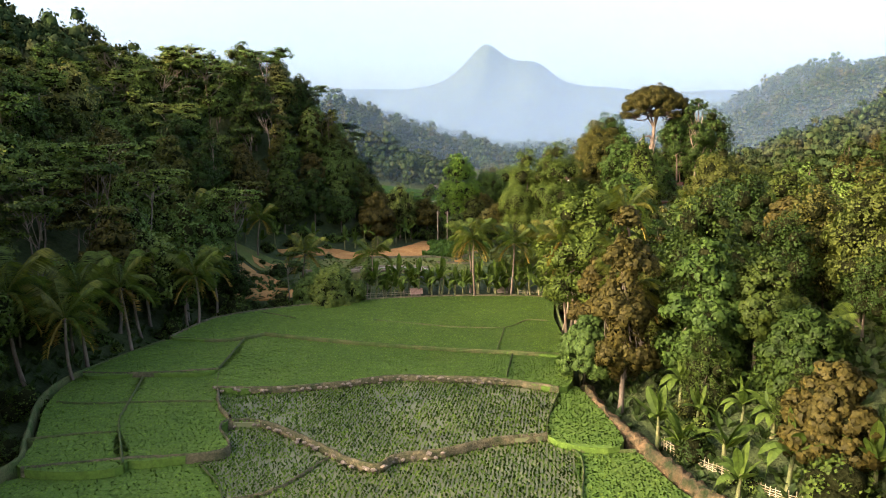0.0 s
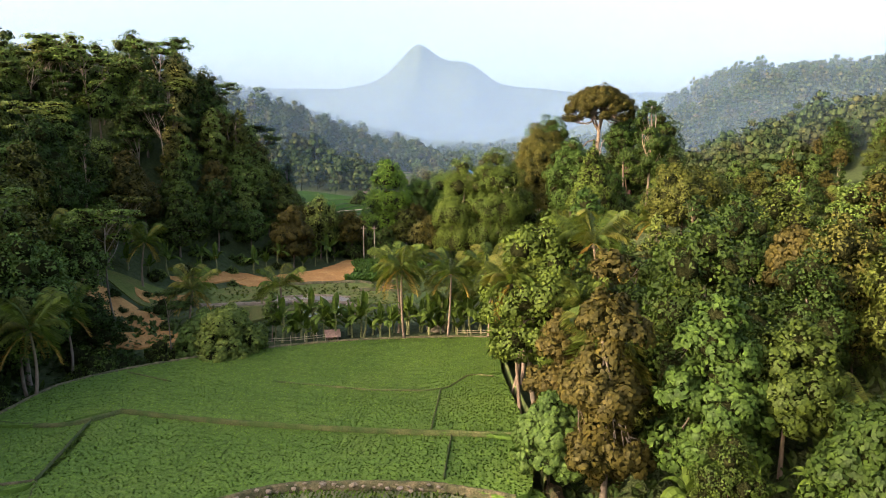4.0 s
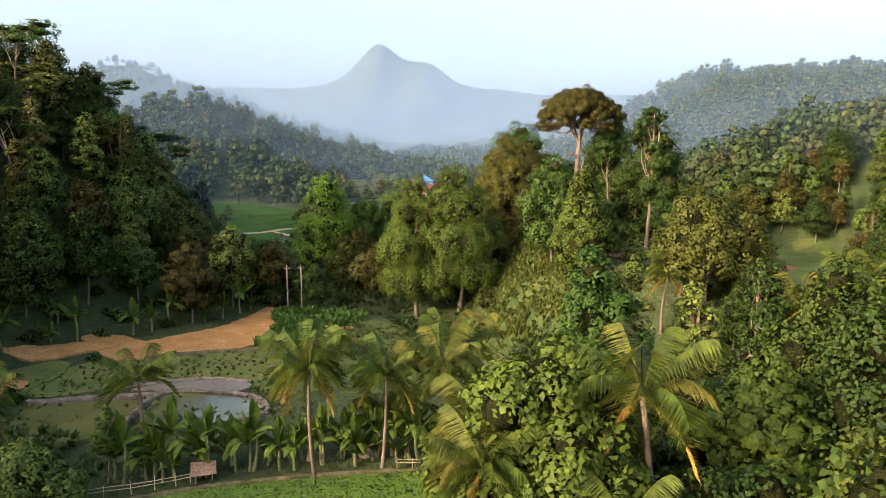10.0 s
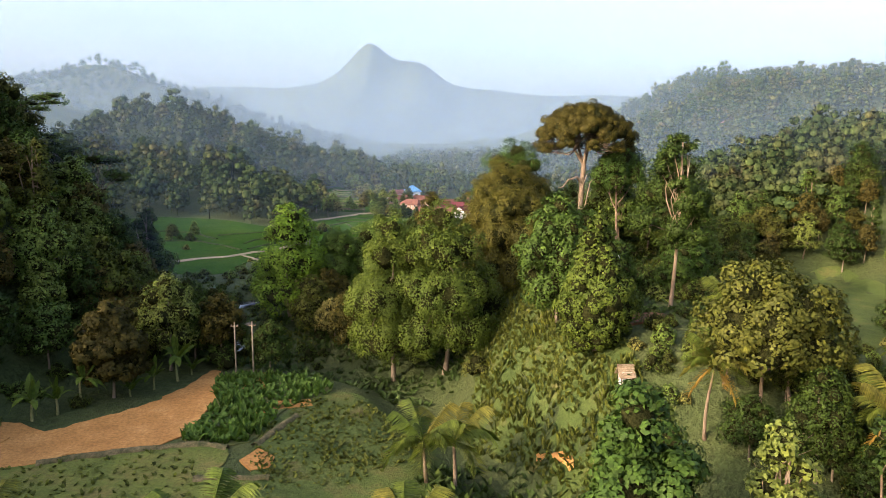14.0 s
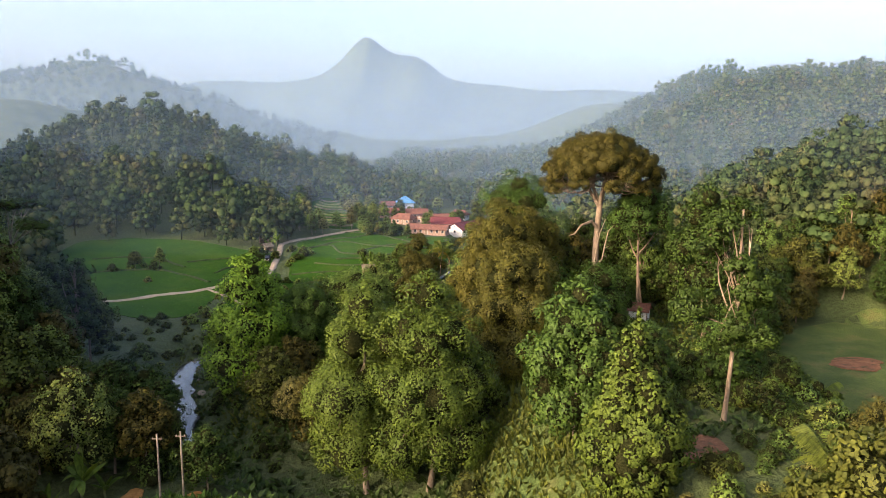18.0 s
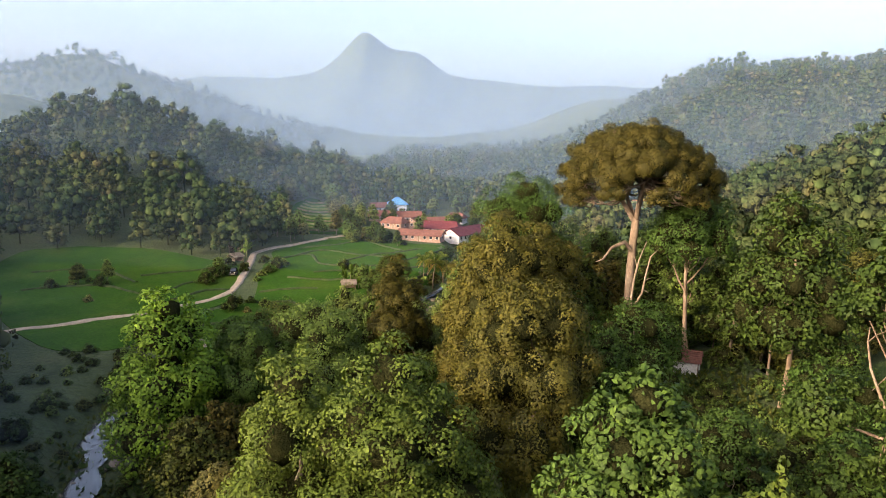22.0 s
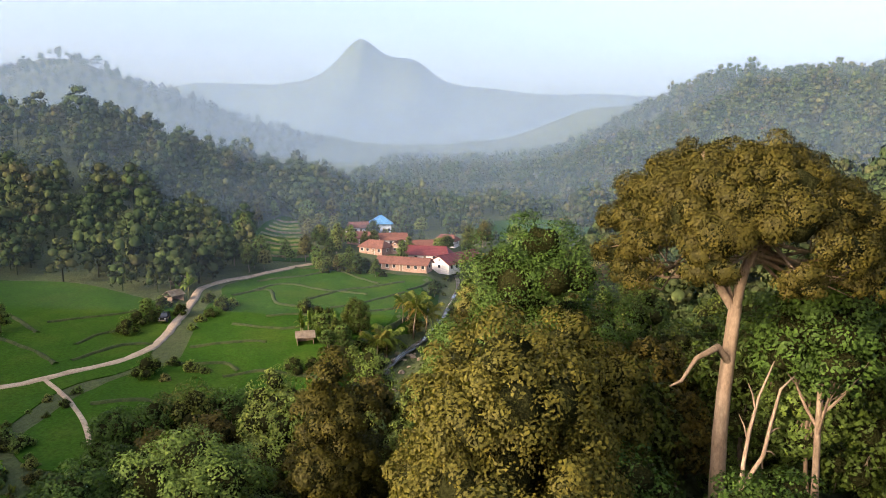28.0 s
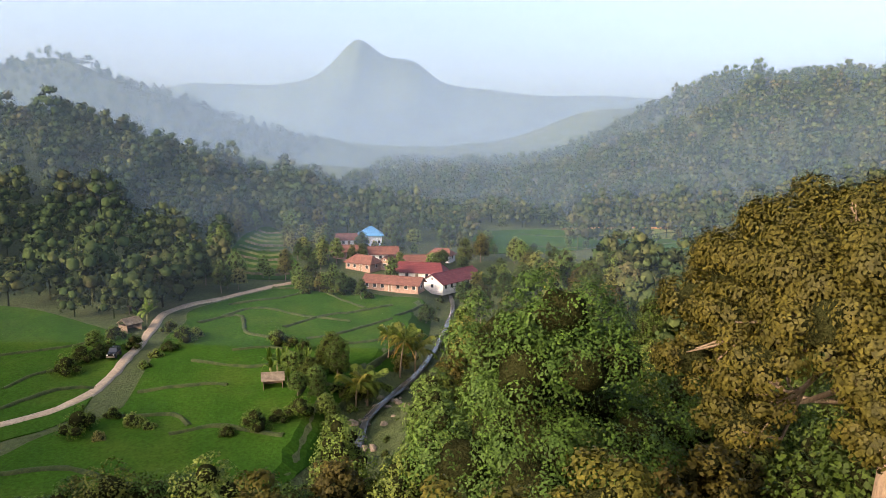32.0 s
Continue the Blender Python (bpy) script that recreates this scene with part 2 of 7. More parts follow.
def ground(x, y):
    """Height of the ground, in metres over the lowest big paddy."""
    x, y = np.asarray(x, float), np.asarray(y, float)
    z = np.interp(y, [0, 112, 124, 185, 205, 250, 290, 330, 420, 480, 650, 900, 1500, 3000, 4800], [-2.6, -1.6, 0.6, 1.0, 0.2, 0.5, 2.5, 4.5, 7.0, 9.5, 12.0, 16.0, 30.0, 60.0, 60.0])
    # the wooded spur that shades the paddies
    foot = np.interp(y, [-100, 30, 60, 100, 150, 185, 212, 235, 260, 300, 360], [-52, -50, -58, -59, -64, -56, -58, -78, -112, -190, -330])
    d = np.maximum(0, foot - x)
    z = z + 105 * (1 - np.exp(-0.70 * d / 105)) * (1 + 0.10 * wob(x, y, 38)) * (1 - sstep(232, 330, y))
    z = z + 15 * np.exp(-((x + 84) / 21) ** 2 - ((y - 196) / 34) ** 2)
    # unseen hill added beyond the spur to throw morning shade over the village fields
    z = z + (60 + 80 * sstep(225, 320, y)) * np.exp(-((x + 405) / 62) ** 2) * sstep(80, 160, y) * (1 - sstep(330, 430, y))
    # the slope on the other side
    foot = np.interp(y, [-100, 30, 60, 80, 100, 130, 150, 190, 215, 265, 285, 330, 380, 420, 500, 580, 640, 760], [24, 16, 9, 6, 8, 26, 52, 85, 104, 108, 76, 66, 72, 98, 138, 138, 76, 60])
    d = np.maximum(0, x - foot)
    z = z + 78 * (1 - np.exp(-0.45 * d / 78)) * (1 + 0.12 * wob(x, y, 45, 2.0)) * (1 - 0.75 * sstep(370, 560, y)) * (1 - sstep(800, 1300, y))
    # the knoll under the great trees
    rr = np.hypot((x - 33) / np.where(x < 33, 27, 19), (y - 208) / 58)
    z = z + 13 * (1 - sstep(0.72, 1.35, rr)) + 0.5 * wob(x, y, 9, 4.0) * (rr < 1.4)
    # wooded hills round the village
    z = z + 43 * np.exp(-((x + 185) / np.where(x < -185, 70, 88)) ** 2 - ((y - 520) / 112) ** 2) * (1 + 0.1 * wob(x, y, 50, 1.0))
    z = z + 8 * np.exp(-((x + 90) / 50) ** 2 - ((y - 600) / 70) ** 2)
    z = z + 86 * (1 / (1 + np.exp(-(x - 185) / 38))) * np.exp(-((y - 850) / 210) ** 2) * (1 + 0.07 * wob(x, y, 60, 3.0))
    z = z + 8 * np.exp(-((x - 60) / 120) ** 2 - ((y - 760) / 90) ** 2)
    # blue ridges far off
    z = z + 152 * np.exp(-((x + 650) / np.where(x < -650, 260, 350)) ** 2 - ((y - 1300) / 230) ** 2) * (1 + 0.12 * wob(x, y, 70, 5.0))
    z = z + 72 * np.exp(-((x + 520) / 130) ** 2 - ((y - 900) / 150) ** 2)
    z = z + 110 * np.exp(-((x - 420) / 260) ** 2 - ((y - 1750) / 260) ** 2) * (1 + 0.08 * wob(x, y, 120, 6.0))
    far = np.exp(-((y - 3080) / 560) ** 2)
    crest = 225 + 26 * wob(x, 0 * x, 330, 1.0) - 45 * sstep(500, 1100, x)
    crest = crest + 22 * np.exp(-((x + 830) / 330) ** 2)
    crest = crest + 135 * np.exp(-((x + 335) / 190) ** 2) + 72 * np.exp(-(np.abs(x + 352) / 88) ** 1.8) + 80 * np.exp(-((x + 128) / 105) ** 2)
    flank = 1 - np.exp(-((y - 3080) / 240) ** 2)
    gully = np.abs(np.sin((x + 0.3 * np.abs(y - 3080) * np.sign(x + 335)) / 120 + 0.7 * np.sin(y / 260)))
    z = z + crest * far * (1 + flank * (0.12 * wob(x, y, 120, 7.0) + 0.22 * (0.5 - gully)))
    # low foothills before the peak
    z = z + 62 * np.exp(-((y - 2200) / 210) ** 2) * (0.55 + 0.45 * wob(x, y, 150, 8.0)) + 30 * np.exp(-((y - 1560) / 130) ** 2) * (0.5 + 0.5 * wob(x, y, 100, 9.0))
    # the stream's bed
    z = z - 3.2 * (1 - sstep(3.0, 9.5, line_dist(x, y, RIVER))) * (y < 420)
    return z + 0.25 * wob(x, y, 5, 9.0) * sstep(115, 125, y)


def gz(x, y):
    return float(ground(x, y))

# ---- building helpers ----


def mesh_of(name, verts, faces, mats, index=None, smooth=False, normals=None):
    me = bpy.data.meshes.new(name)
    me.from_pydata(np.asarray(verts, float).tolist(), [], faces)
    for m in (mats if isinstance(mats, (list, tuple)) else [mats]):
        me.materials.append(m)
    if index is not None:
        me.polygons.foreach_set("material_index", np.asarray(index, dtype=np.int32))
    if smooth:
        me.polygons.foreach_set("use_smooth", np.ones(len(me.polygons), dtype=bool))
    me.update()
    if normals is not None:
        me.polygons.foreach_set("use_smooth", np.ones(len(me.polygons), dtype=bool))
        me.normals_split_custom_set_from_vertices(np.asarray(normals, float).tolist())
    return me


def put(name, me, parent=None, m=None, label=""):
    ob = new(name, me)
    if parent is not None:
        ob.parent = parent
    if m is not None:
        ob.matrix_basis = m
    if label:
        tagged(ob, label)
    return ob


def unit(a):
    return a / (np.linalg.norm(a, axis=-1, keepdims=True) + 1e-9)


class Stock:
    """Gathers vertices, faces and material numbers for one mesh."""

    def __init__(self):
        self.v, self.f, self.i, self.n = [], [], [], 0

    def add(self, verts, faces, mi=0):
        verts = np.asarray(verts, float).reshape(-1, 3)
        self.v.append(verts)
        if len({len(f) for f in faces}) == 1:
            self.f.extend((np.asarray(faces) + self.n).tolist())
        else:
            self.f.extend([tuple(int(k) + self.n for k in f) for f in faces])
        self.i.extend([mi] * len(faces))
        self.n += len(verts)

    def box(self, cx, cy, cz, sx, sy, sz, mi=0, rot=0.0):
        c, s = math.cos(rot), math.sin(rot)
        p = [(cx + c * x * sx / 2 - s * y * sy / 2, cy + s * x * sx / 2 + c * y * sy / 2, cz + z * sz / 2) for z in (-1, 1) for x, y in ((-1, -1), (1, -1), (1, 1), (-1, 1))]
        self.add(p, [(3, 2, 1, 0), (4, 5, 6, 7), (0, 1, 5, 4), (1, 2, 6, 5), (2, 3, 7, 6), (3, 0, 4, 7)], mi)

    def tube(self, pts, radii, sides=6, mi=0):
        pts = np.asarray(pts, float)
        rings = []
        for k, p in enumerate(pts):
            a = pts[max(k - 1, 0)]
            b = pts[min(k + 1, len(pts) - 1)]
            d = (b - a) / max(np.linalg.norm(b - a), 1e-6)
            u = np.cross(d, (0, 1, 0.2) if abs(d[2]) > 0.7 else (0, 0, 1))
            u /= max(np.linalg.norm(u), 1e-6)
            w = np.cross(d, u)
            ang = np.arange(sides) * 2 * math.pi / sides
            rings.append(p + radii[k] * (np.cos(ang)[:, None] * u + np.sin(ang)[:, None] * w))
        faces = []
        for k in range(len(pts) - 1):
            for j in range(sides):
                faces.append((k * sides + j, k * sides + (j + 1) % sides, (k + 1) * sides + (j + 1) % sides, (k + 1) * sides + j))
        faces.append(tuple(range((len(pts) - 1) * sides, len(pts) * sides)))
        self.add(np.concatenate(rings), faces, mi)

    def mesh(self, name, mats, smooth=False, normals=None):
        return mesh_of(name, np.concatenate(self.v), self.f, mats, self.i, smooth, normals)


def inside(poly, x, y):
    x, y = np.asarray(x, float), np.asarray(y, float)
    r = np.zeros(x.shape, bool)
    for (ax, ay), (bx, by) in zip(poly, poly[1:] + poly[:1]):
        c = (ay > y) != (by > y)
        with np.errstate(divide="ignore", invalid="ignore"):
            r ^= c & (x < (bx - ax) * (y - ay) / (by - ay + 1e-12) + ax)
    return r


def smooth_line(line, step=1.5, closed=False):
    """Points along a soft curve through the given ones."""
    p = [np.array(q, float) for q in line]
    n = len(p)
    out = []
    for k in range(n if closed else n - 1):
        if closed:
            a, b, c, d = p[k - 1], p[k], p[(k + 1) % n], p[(k + 2) % n]
        else:
            a, b, c, d = p[max(k - 1, 0)], p[k], p[k + 1], p[min(k + 2, n - 1)]
        m = max(1, int(np.linalg.norm(c - b) / step))
        for j in range(m):
            t = j / m
            out.append(0.5 * (2 * b + (c - a) * t + (2 * a - 5 * b + 4 * c - d) * t * t + (3 * b - a - 3 * c + d) * t ** 3))
    if not closed:
        out.append(p[-1])
    return np.array(out)


from mathutils.geometry import delaunay_2d_cdt


def patch(name, poly, material, off=0.12, step=4.0, level=None, rim=1.5, label="", category="", kind="structure", skirt=0.8, ragged=0.0):
    """A piece of ground with a soft outline, draped over the land or level, with a skirt round its edge."""
    edge = smooth_line(poly, rim, True)
    edge = edge + ragged * np.random.uniform(-1, 1, edge.shape)
    x0, y0, x1, y1 = edge[:, 0].min(), edge[:, 1].min(), edge[:, 0].max(), edge[:, 1].max()
    gx, gy = np.meshgrid(np.arange(x0, x1, step), np.arange(y0, y1, step))
    gx, gy = gx.ravel() + np.random.uniform(-.2, .2, gx.size) * step, gy.ravel() + np.random.uniform(-.2, .2, gy.size) * step
    ok = inside([tuple(e) for e in edge], gx, gy)
    if level is None or step < 3:
        pts = [Vector(e) for e in edge] + [Vector((a, b)) for a, b in zip(gx[ok], gy[ok])]
    else:
        pts = [Vector(e) for e in edge]
    n = len(edge)
    v, _, f, _, _, _ = delaunay_2d_cdt(pts, [(k, (k + 1) % n) for k in range(n)], [], 1, 1e-4)
    xy = np.array([tuple(q) for q in v])
    z = ground(xy[:, 0], xy[:, 1]) + off if level is None else np.full(len(xy), level + 0.0)
    st = Stock()
    st.add(np.column_stack([xy, z]), f)
    ze = ground(edge[:, 0], edge[:, 1]) + off if level is None else np.full(n, level + 0.0)
    ring = np.concatenate([np.column_stack([edge, ze]), np.column_stack([edge, ze - skirt])])
    st.add(ring, [(k, (k + 1) % n, n + (k + 1) % n, n + k) for k in range(n)])
    ob = put(name, st.mesh(name, material, smooth=False))
    bm = bmesh.new()
    bm.from_mesh(ob.data)
    for fc in bm.faces:
        if fc.normal.z < -0.3:
            fc.normal_flip()
    bm.to_mesh(ob.data)
    bm.free()
    return tagged(ob, label, category, kind=kind)


def strip(name, line, width, material, off=0.1, step=2.0, level=None, crown=0.0, rough_edge=0.15, label="", category="", kind="structure", skirt=0.5, parent=None, lump=0.06):
    """A band along a line: a road, a track, a bund. crown lifts its middle."""
    c = smooth_line(line, step)
    d = np.gradient(c, axis=0)
    d /= np.linalg.norm(d, axis=1)[:, None] + 1e-9
    nrm = np.column_stack([-d[:, 1], d[:, 0]])
    n = len(c)
    w = width / 2 * (1 + rough_edge * np.random.uniform(-1, 1, (n, 2)))
    prof = [(-1.25, -skirt), (-1.0, 0.0), (-0.45, crown * 0.9), (0.0, crown), (0.45, crown * 0.9), (1.0, 0.0), (1.25, -skirt)]
    rows = []
    base = None if level is None else (np.interp(np.linspace(0, 1, n), np.linspace(0, 1, len(level)), level) if isinstance(level, (list, tuple)) else np.full(n, level))
    for s, up in prof:
        q = c + nrm * (s * np.where(s < 0, w[:, 0], w[:, 1]))[:, None]
        z = (ground(q[:, 0], q[:, 1]) if base is None else base) + off + up + (np.random.uniform(-lump, lump, n) if crown else 0)
        rows.append(np.column_stack([q, z]))
    v = np.concatenate(rows)
    f = [(r * n + k, r * n + k + 1, (r + 1) * n + k + 1, (r + 1) * n + k) for r in range(len(prof) - 1) for k in range(n - 1)]
    f = [tuple(reversed(q)) for q in f]
    ob = put(name, mesh_of(name, v, f, material, smooth=True), parent)
    return ob if parent is not None else tagged(ob, label, category, kind=kind)


# ---- the ground, one sheet to the horizon ----


def graded(lo, hi, step, far, grow, far_lo=None):
    mid = list(np.arange(lo, hi + 0.1, step))
    up, s = hi, step
    while up < far:
        s *= grow
        up += s
        mid.append(up)
    dn, s = lo, step
    while dn > (-far if far_lo is None else far_lo):
        s *= grow
        dn -= s
        mid.insert(0, dn)
    return np.array(mid)


gxs, gys = graded(-120, 120, 3.0, 3600, 1.06), graded(-10, 440, 3.0, 4700, 1.045, -260)
GX, GY = np.meshgrid(gxs, gys)
GZ = ground(GX, GY)
nx, ny = len(gxs), len(gys)
tagged(put("ground", mesh_of("ground", np.column_stack([GX.ravel(), GY.ravel(), GZ.ravel()]),
       [(j * nx + i, j * nx + i + 1, (j + 1) * nx + i + 1, (j + 1) * nx + i) for j in range(ny - 1) for i in range(nx - 1)], M_FLOOR, smooth=True)),
       "dark green forest floor rising to wooded hills and a cone-shaped mountain", "ground", kind="structure")

# ---- plants ----
ICO = bmesh.new()
bmesh.ops.create_icosphere(ICO, subdivisions=2, radius=1.0)
ICO_V = np.array([tuple(v.co) for v in ICO.verts])
ICO_F = [tuple(v.index for v in f.verts) for f in ICO.faces]
ICO.free()
ICO = bmesh.new()
bmesh.ops.create_icosphere(ICO, subdivisions=1, radius=1.0)
ICO1_V = np.array([tuple(v.co) for v in ICO.verts])
ICO1_F = [tuple(v.index for v in f.verts) for f in ICO.faces]
ICO.free()


def leaves(rng, pos, nrm, length, width, fold=0.25, droop=0.3):
    """Folded leaf sprays, one for each place: four points, two faces."""
    n = len(pos)
    t = unit(np.cross(nrm, unit(rng.normal(size=(n, 3)))))
    t[:, 2] -= droop
    t = unit(t)
    s = unit(np.cross(t, nrm))
    up = unit(np.cross(s, t))
    ln = (length * rng.uniform(0.6, 1.35, n))[:, None]
    wd = (width * rng.uniform(0.6, 1.3, n))[:, None]
    a, b = pos - t * ln * 0.5, pos + t * ln * 0.5
    m = pos + t * ln * 0.05
    v = np.stack([a, m + s * wd * 0.5 + up * wd * fold, b, m - s * wd * 0.5 + up * wd * fold], 1).reshape(-1, 3)
    k = np.arange(n)[:, None] * 4
    f = np.concatenate([k + [0, 1, 2], k + [0, 2, 3]], 1).reshape(-1, 3)
    return v, f


def crown_mesh(name, rng, lobes, count, length, width, material, up_bias=0.25, core=0.60, loose=0.15, spread=0.34, small_core=False, subs=11):
    """A crown: hearts of the boughs coloured dark for the shade within, smaller sprays bulging from them, and leaves
    all over those with gaps between.
    """
    st = Stock()
    lobes = np.asarray(lobes, float)
    iv, jf = (ICO1_V, ICO1_F) if small_core else (ICO_V, ICO_F)
    round_n = []
    mid = lobes[:, :3].mean(0)
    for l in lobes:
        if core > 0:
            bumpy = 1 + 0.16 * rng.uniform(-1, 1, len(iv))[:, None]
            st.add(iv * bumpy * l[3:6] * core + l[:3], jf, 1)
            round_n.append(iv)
    sub = []
    gold = np.arange(subs) + 0.5
    ring = np.column_stack([np.cos(gold * 2.39996) * np.sqrt(1 - (1 - 2 * gold / subs) ** 2), np.sin(gold * 2.39996) * np.sqrt(1 - (1 - 2 * gold / subs) ** 2), 1 - 2 * gold / subs])
    for l in lobes:
        spin = rng.uniform(0, 6.28)
        c, sn = math.cos(spin), math.sin(spin)
        for d in unit(ring @ np.array([[c, sn, 0], [-sn, c, 0], [0, 0, 1]]) + 0.22 * rng.normal(size=(subs, 3))):
            if d[2] < -0.75:
                continue
            k = rng.uniform(0.30, 0.50)
            sub.append(np.concatenate([l[:3] + d * l[3:6] * rng.uniform(0.62, 0.88), l[3:6] * k, d]))
    sub = np.array(sub)
    area = sub[:, 3] * sub[:, 4] + sub[:, 3] * sub[:, 5] + sub[:, 4] * sub[:, 5]
    pick = rng.choice(len(sub), count, p=area / area.sum())
    l = sub[pick]
    out = unit(l[:, :3] - mid)
    d = unit(rng.normal(size=(count, 3)) + 0.7 * out + (0, 0, up_bias))
    pos = l[:, :3] + d * l[:, 3:6] * (0.95 + loose * rng.normal(size=count))[:, None]
    nrm = unit(unit(d / l[:, 3:6]) + spread * rng.normal(size=(count, 3)) + (0, 0, 0.25))
    v, f = leaves(rng, pos, nrm, length, width)
    st.add(v, f.tolist(), 0)
    soft = unit(0.75 * d + 0.35 * l[:, 6:9] + 0.25 * out + 0.28 * nrm + (0, 0, 0.12))
    round_n.append(np.repeat(soft, 4, axis=0))
    return st.mesh(name, [material, M_GAPSHADE], normals=np.concatenate(round_n))


def bent(rng, a, b, sway=0.06, n=5):
    a, b = np.array(a, float), np.array(b, float)
    k = np.linspace(0, 1, n)[:, None]
    off = rng.normal(size=3) * np.linalg.norm(b - a) * sway
    return a + (b - a) * k + off * np.sin(k * math.pi)


def trunk_mesh(name, rng, height, radius, tips, material, fork=0.55, sides=6, lean=0.03, forks=3):
    """A tapered trunk with limbs that reach to the tips."""
    st = Stock()
    top = np.array([rng.normal() * lean * height, rng.normal() * lean * height, height])
    line = bent(rng, (0, 0, -0.8), top, 0.03, 7)
    st.tube(line, list(radius * np.array([1.45, 1.0, 0.88, 0.78, 0.66, 0.52, 0.36])), sides)
    for tip in tips:
        k = rng.uniform(fork, 0.95)
        i = k * 6
        a = line[int(i)] * (1 - i % 1) + line[min(int(i) + 1, 6)] * (i % 1)
        r = radius * (0.75 - 0.45 * k)
        mid = bent(rng, a, tip, 0.08, 5)
        st.tube(mid, [r, r * 0.8, r * 0.62, r * 0.45, r * 0.22], 5)
        for _ in range(forks):
            j = int(rng.integers(2, 4))
            e = np.array(tip) + np.clip(rng.normal(size=3), -1, 1) * np.linalg.norm(np.array(tip) - a) * 0.16
            st.tube(bent(rng, mid[j], e, 0.08, 3), [r * 0.45, r * 0.3, r * 0.1], 4)
    return st.mesh(name, material, smooth=True)


def plant(kind, trunk, crown, label, category="tree"):
    root = new(kind)
    root.empty_display_size = 0.5
    if trunk is not None:
        put("trunk", trunk, root)
    put("crown", crown, root)
    return tagged(root, label, category)


def ring_lobes(rng, n, r, z, size, jitter=0.25, squash=0.8):
    out = []
    for k in range(n):
        a = 2 * math.pi * (k + rng.uniform(-.3, .3)) / max(n, 1)
        rr = r * rng.uniform(1 - jitter, 1 + jitter)
        s = size * rng.uniform(0.8, 1.2)
        out.append((rr * math.cos(a), rr * math.sin(a), z + rng.uniform(-.35, .35) * size, s, s, s * squash))
    return out


def broad_kind(name, seed, h, material, label, bark=None, count=900, leaf=(0.56, 0.42), rad=0.30, low=0.20, tall=1.0, lobes_n=7, thin=0.0):
    """Round-headed broadleaf tree of height h; rad is the crown's radius and low its lowest bough, as parts of h."""
    rng = np.random.default_rng(seed)
    r, z0 = rad * h, low * h
    ch = h - z0
    lobes = ring_lobes(rng, lobes_n, r * 0.62, z0 + ch * 0.20, r * 0.40, squash=0.9 * tall)
    lobes += ring_lobes(rng, lobes_n, r * 0.62, z0 + ch * 0.46, r * 0.40, squash=0.9 * tall)
    lobes += ring_lobes(rng, max(4, lobes_n - 3), r * 0.40, z0 + ch * 0.72, r * 0.38, squash=0.9 * tall)
    lobes += [(rng.normal() * .05 * r, rng.normal() * .05 * r, h - r * 0.38, r * 0.42, r * 0.42, r * 0.38), (0, 0, z0 + ch * .42, r * .55, r * .55, ch * .38)]
    tr = trunk_mesh(name + "_trunk", rng, h * 0.72, 0.011 * h + 0.06, [l[:3] for l in lobes[:6]], bark or M_BARK)
    cr = crown_mesh(name + "_crown", rng, lobes, count, *leaf, material, core=0.50 - thin)
    return plant(name, tr, cr, label)


def cone_kind(name, seed, h, material, label, count=1500, rad=0.17, low=0.28):
    rng = np.random.default_rng(seed)
    lobes = []
    for k in range(11):
        q = k / 10
        z = h * (low + (0.95 - low) * q)
        r = h * rad * min(1, 0.62 + 2.2 * q) * (1 - q) ** 0.62 + 0.35
        lobes += ring_lobes(rng, 7 if q < 0.5 else 5 if q < .8 else 3, r * 0.62, z, r * 0.42, jitter=0.1, squash=1.1)
        lobes.append((0, 0, z, r * 0.62, r * 0.62, h * 0.07))
    tr = trunk_mesh(name + "_trunk", rng, h * 0.8, 0.012 * h + 0.05, [], M_BARKP)
    cr = crown_mesh(name + "_crown", rng, lobes, count, 0.34, 0.26, material, small_core=True, core=0.8, up_bias=0.15, loose=0.06)
    return plant(name, tr, cr, label)


def tall_kind(name, seed, h, material, label, count=5200, sparse=0.6, leaf=(0.40, 0.29), reach=0.11):
    """Tall slim tree: a long bare trunk with tufts of leaves along its upper half."""
    rng = np.random.default_rng(seed)
    lobes, tips = [], []
    for k in range(17):
        q = k / 16
        z = h * (0.40 + 0.57 * q)
        a = rng.uniform(0, 6.28)
        r = h * reach * (1 - 0.55 * q) * rng.uniform(0.5, 1.25)
        s = h * 0.078 * rng.uniform(0.8, 1.25) * (1.1 - 0.4 * q)
        lobes.append((r * math.cos(a), r * math.sin(a), z, s, s, s * 0.8))
        tips.append(lobes[-1][:3])
    tr = trunk_mesh(name + "_trunk", rng, h * 0.96, 0.009 * h + 0.05, tips, M_BARKP, 0.4, forks=1)
    cr = crown_mesh(name + "_crown", rng, lobes, count, *leaf, material, core=sparse, loose=0.22, small_core=True)
    return plant(name, tr, cr, label)


def flat_kind(name, seed, h, material, label, count=1500):
    """Flat-topped tree with tiers of feathery foliage on rising limbs."""
    rng = np.random.default_rng(seed)
    lobes = []
    for k in range(11):
        a, q = rng.uniform(0, 6.28), rng.uniform(0.3, 1)
        r = h * 0.30 * q
        s = h * 0.105 * rng.uniform(0.75, 1.25)
        lobes.append((r * math.cos(a), r * math.sin(a), h * (0.97 - 0.20 * q * rng.uniform(0.2, 1.6)), s, s, s * 0.26))
    tr = trunk_mesh(name + "_trunk", rng, h * 0.8, 0.008 * h + 0.04, [l[:3] for l in lobes[:7]], M_BARK, 0.62, forks=3)
    cr = crown_mesh(name + "_crown", rng, lobes, count, 0.5, 0.3, material, core=0.6, loose=0.15, small_core=True)
    return plant(name, tr, cr, label)


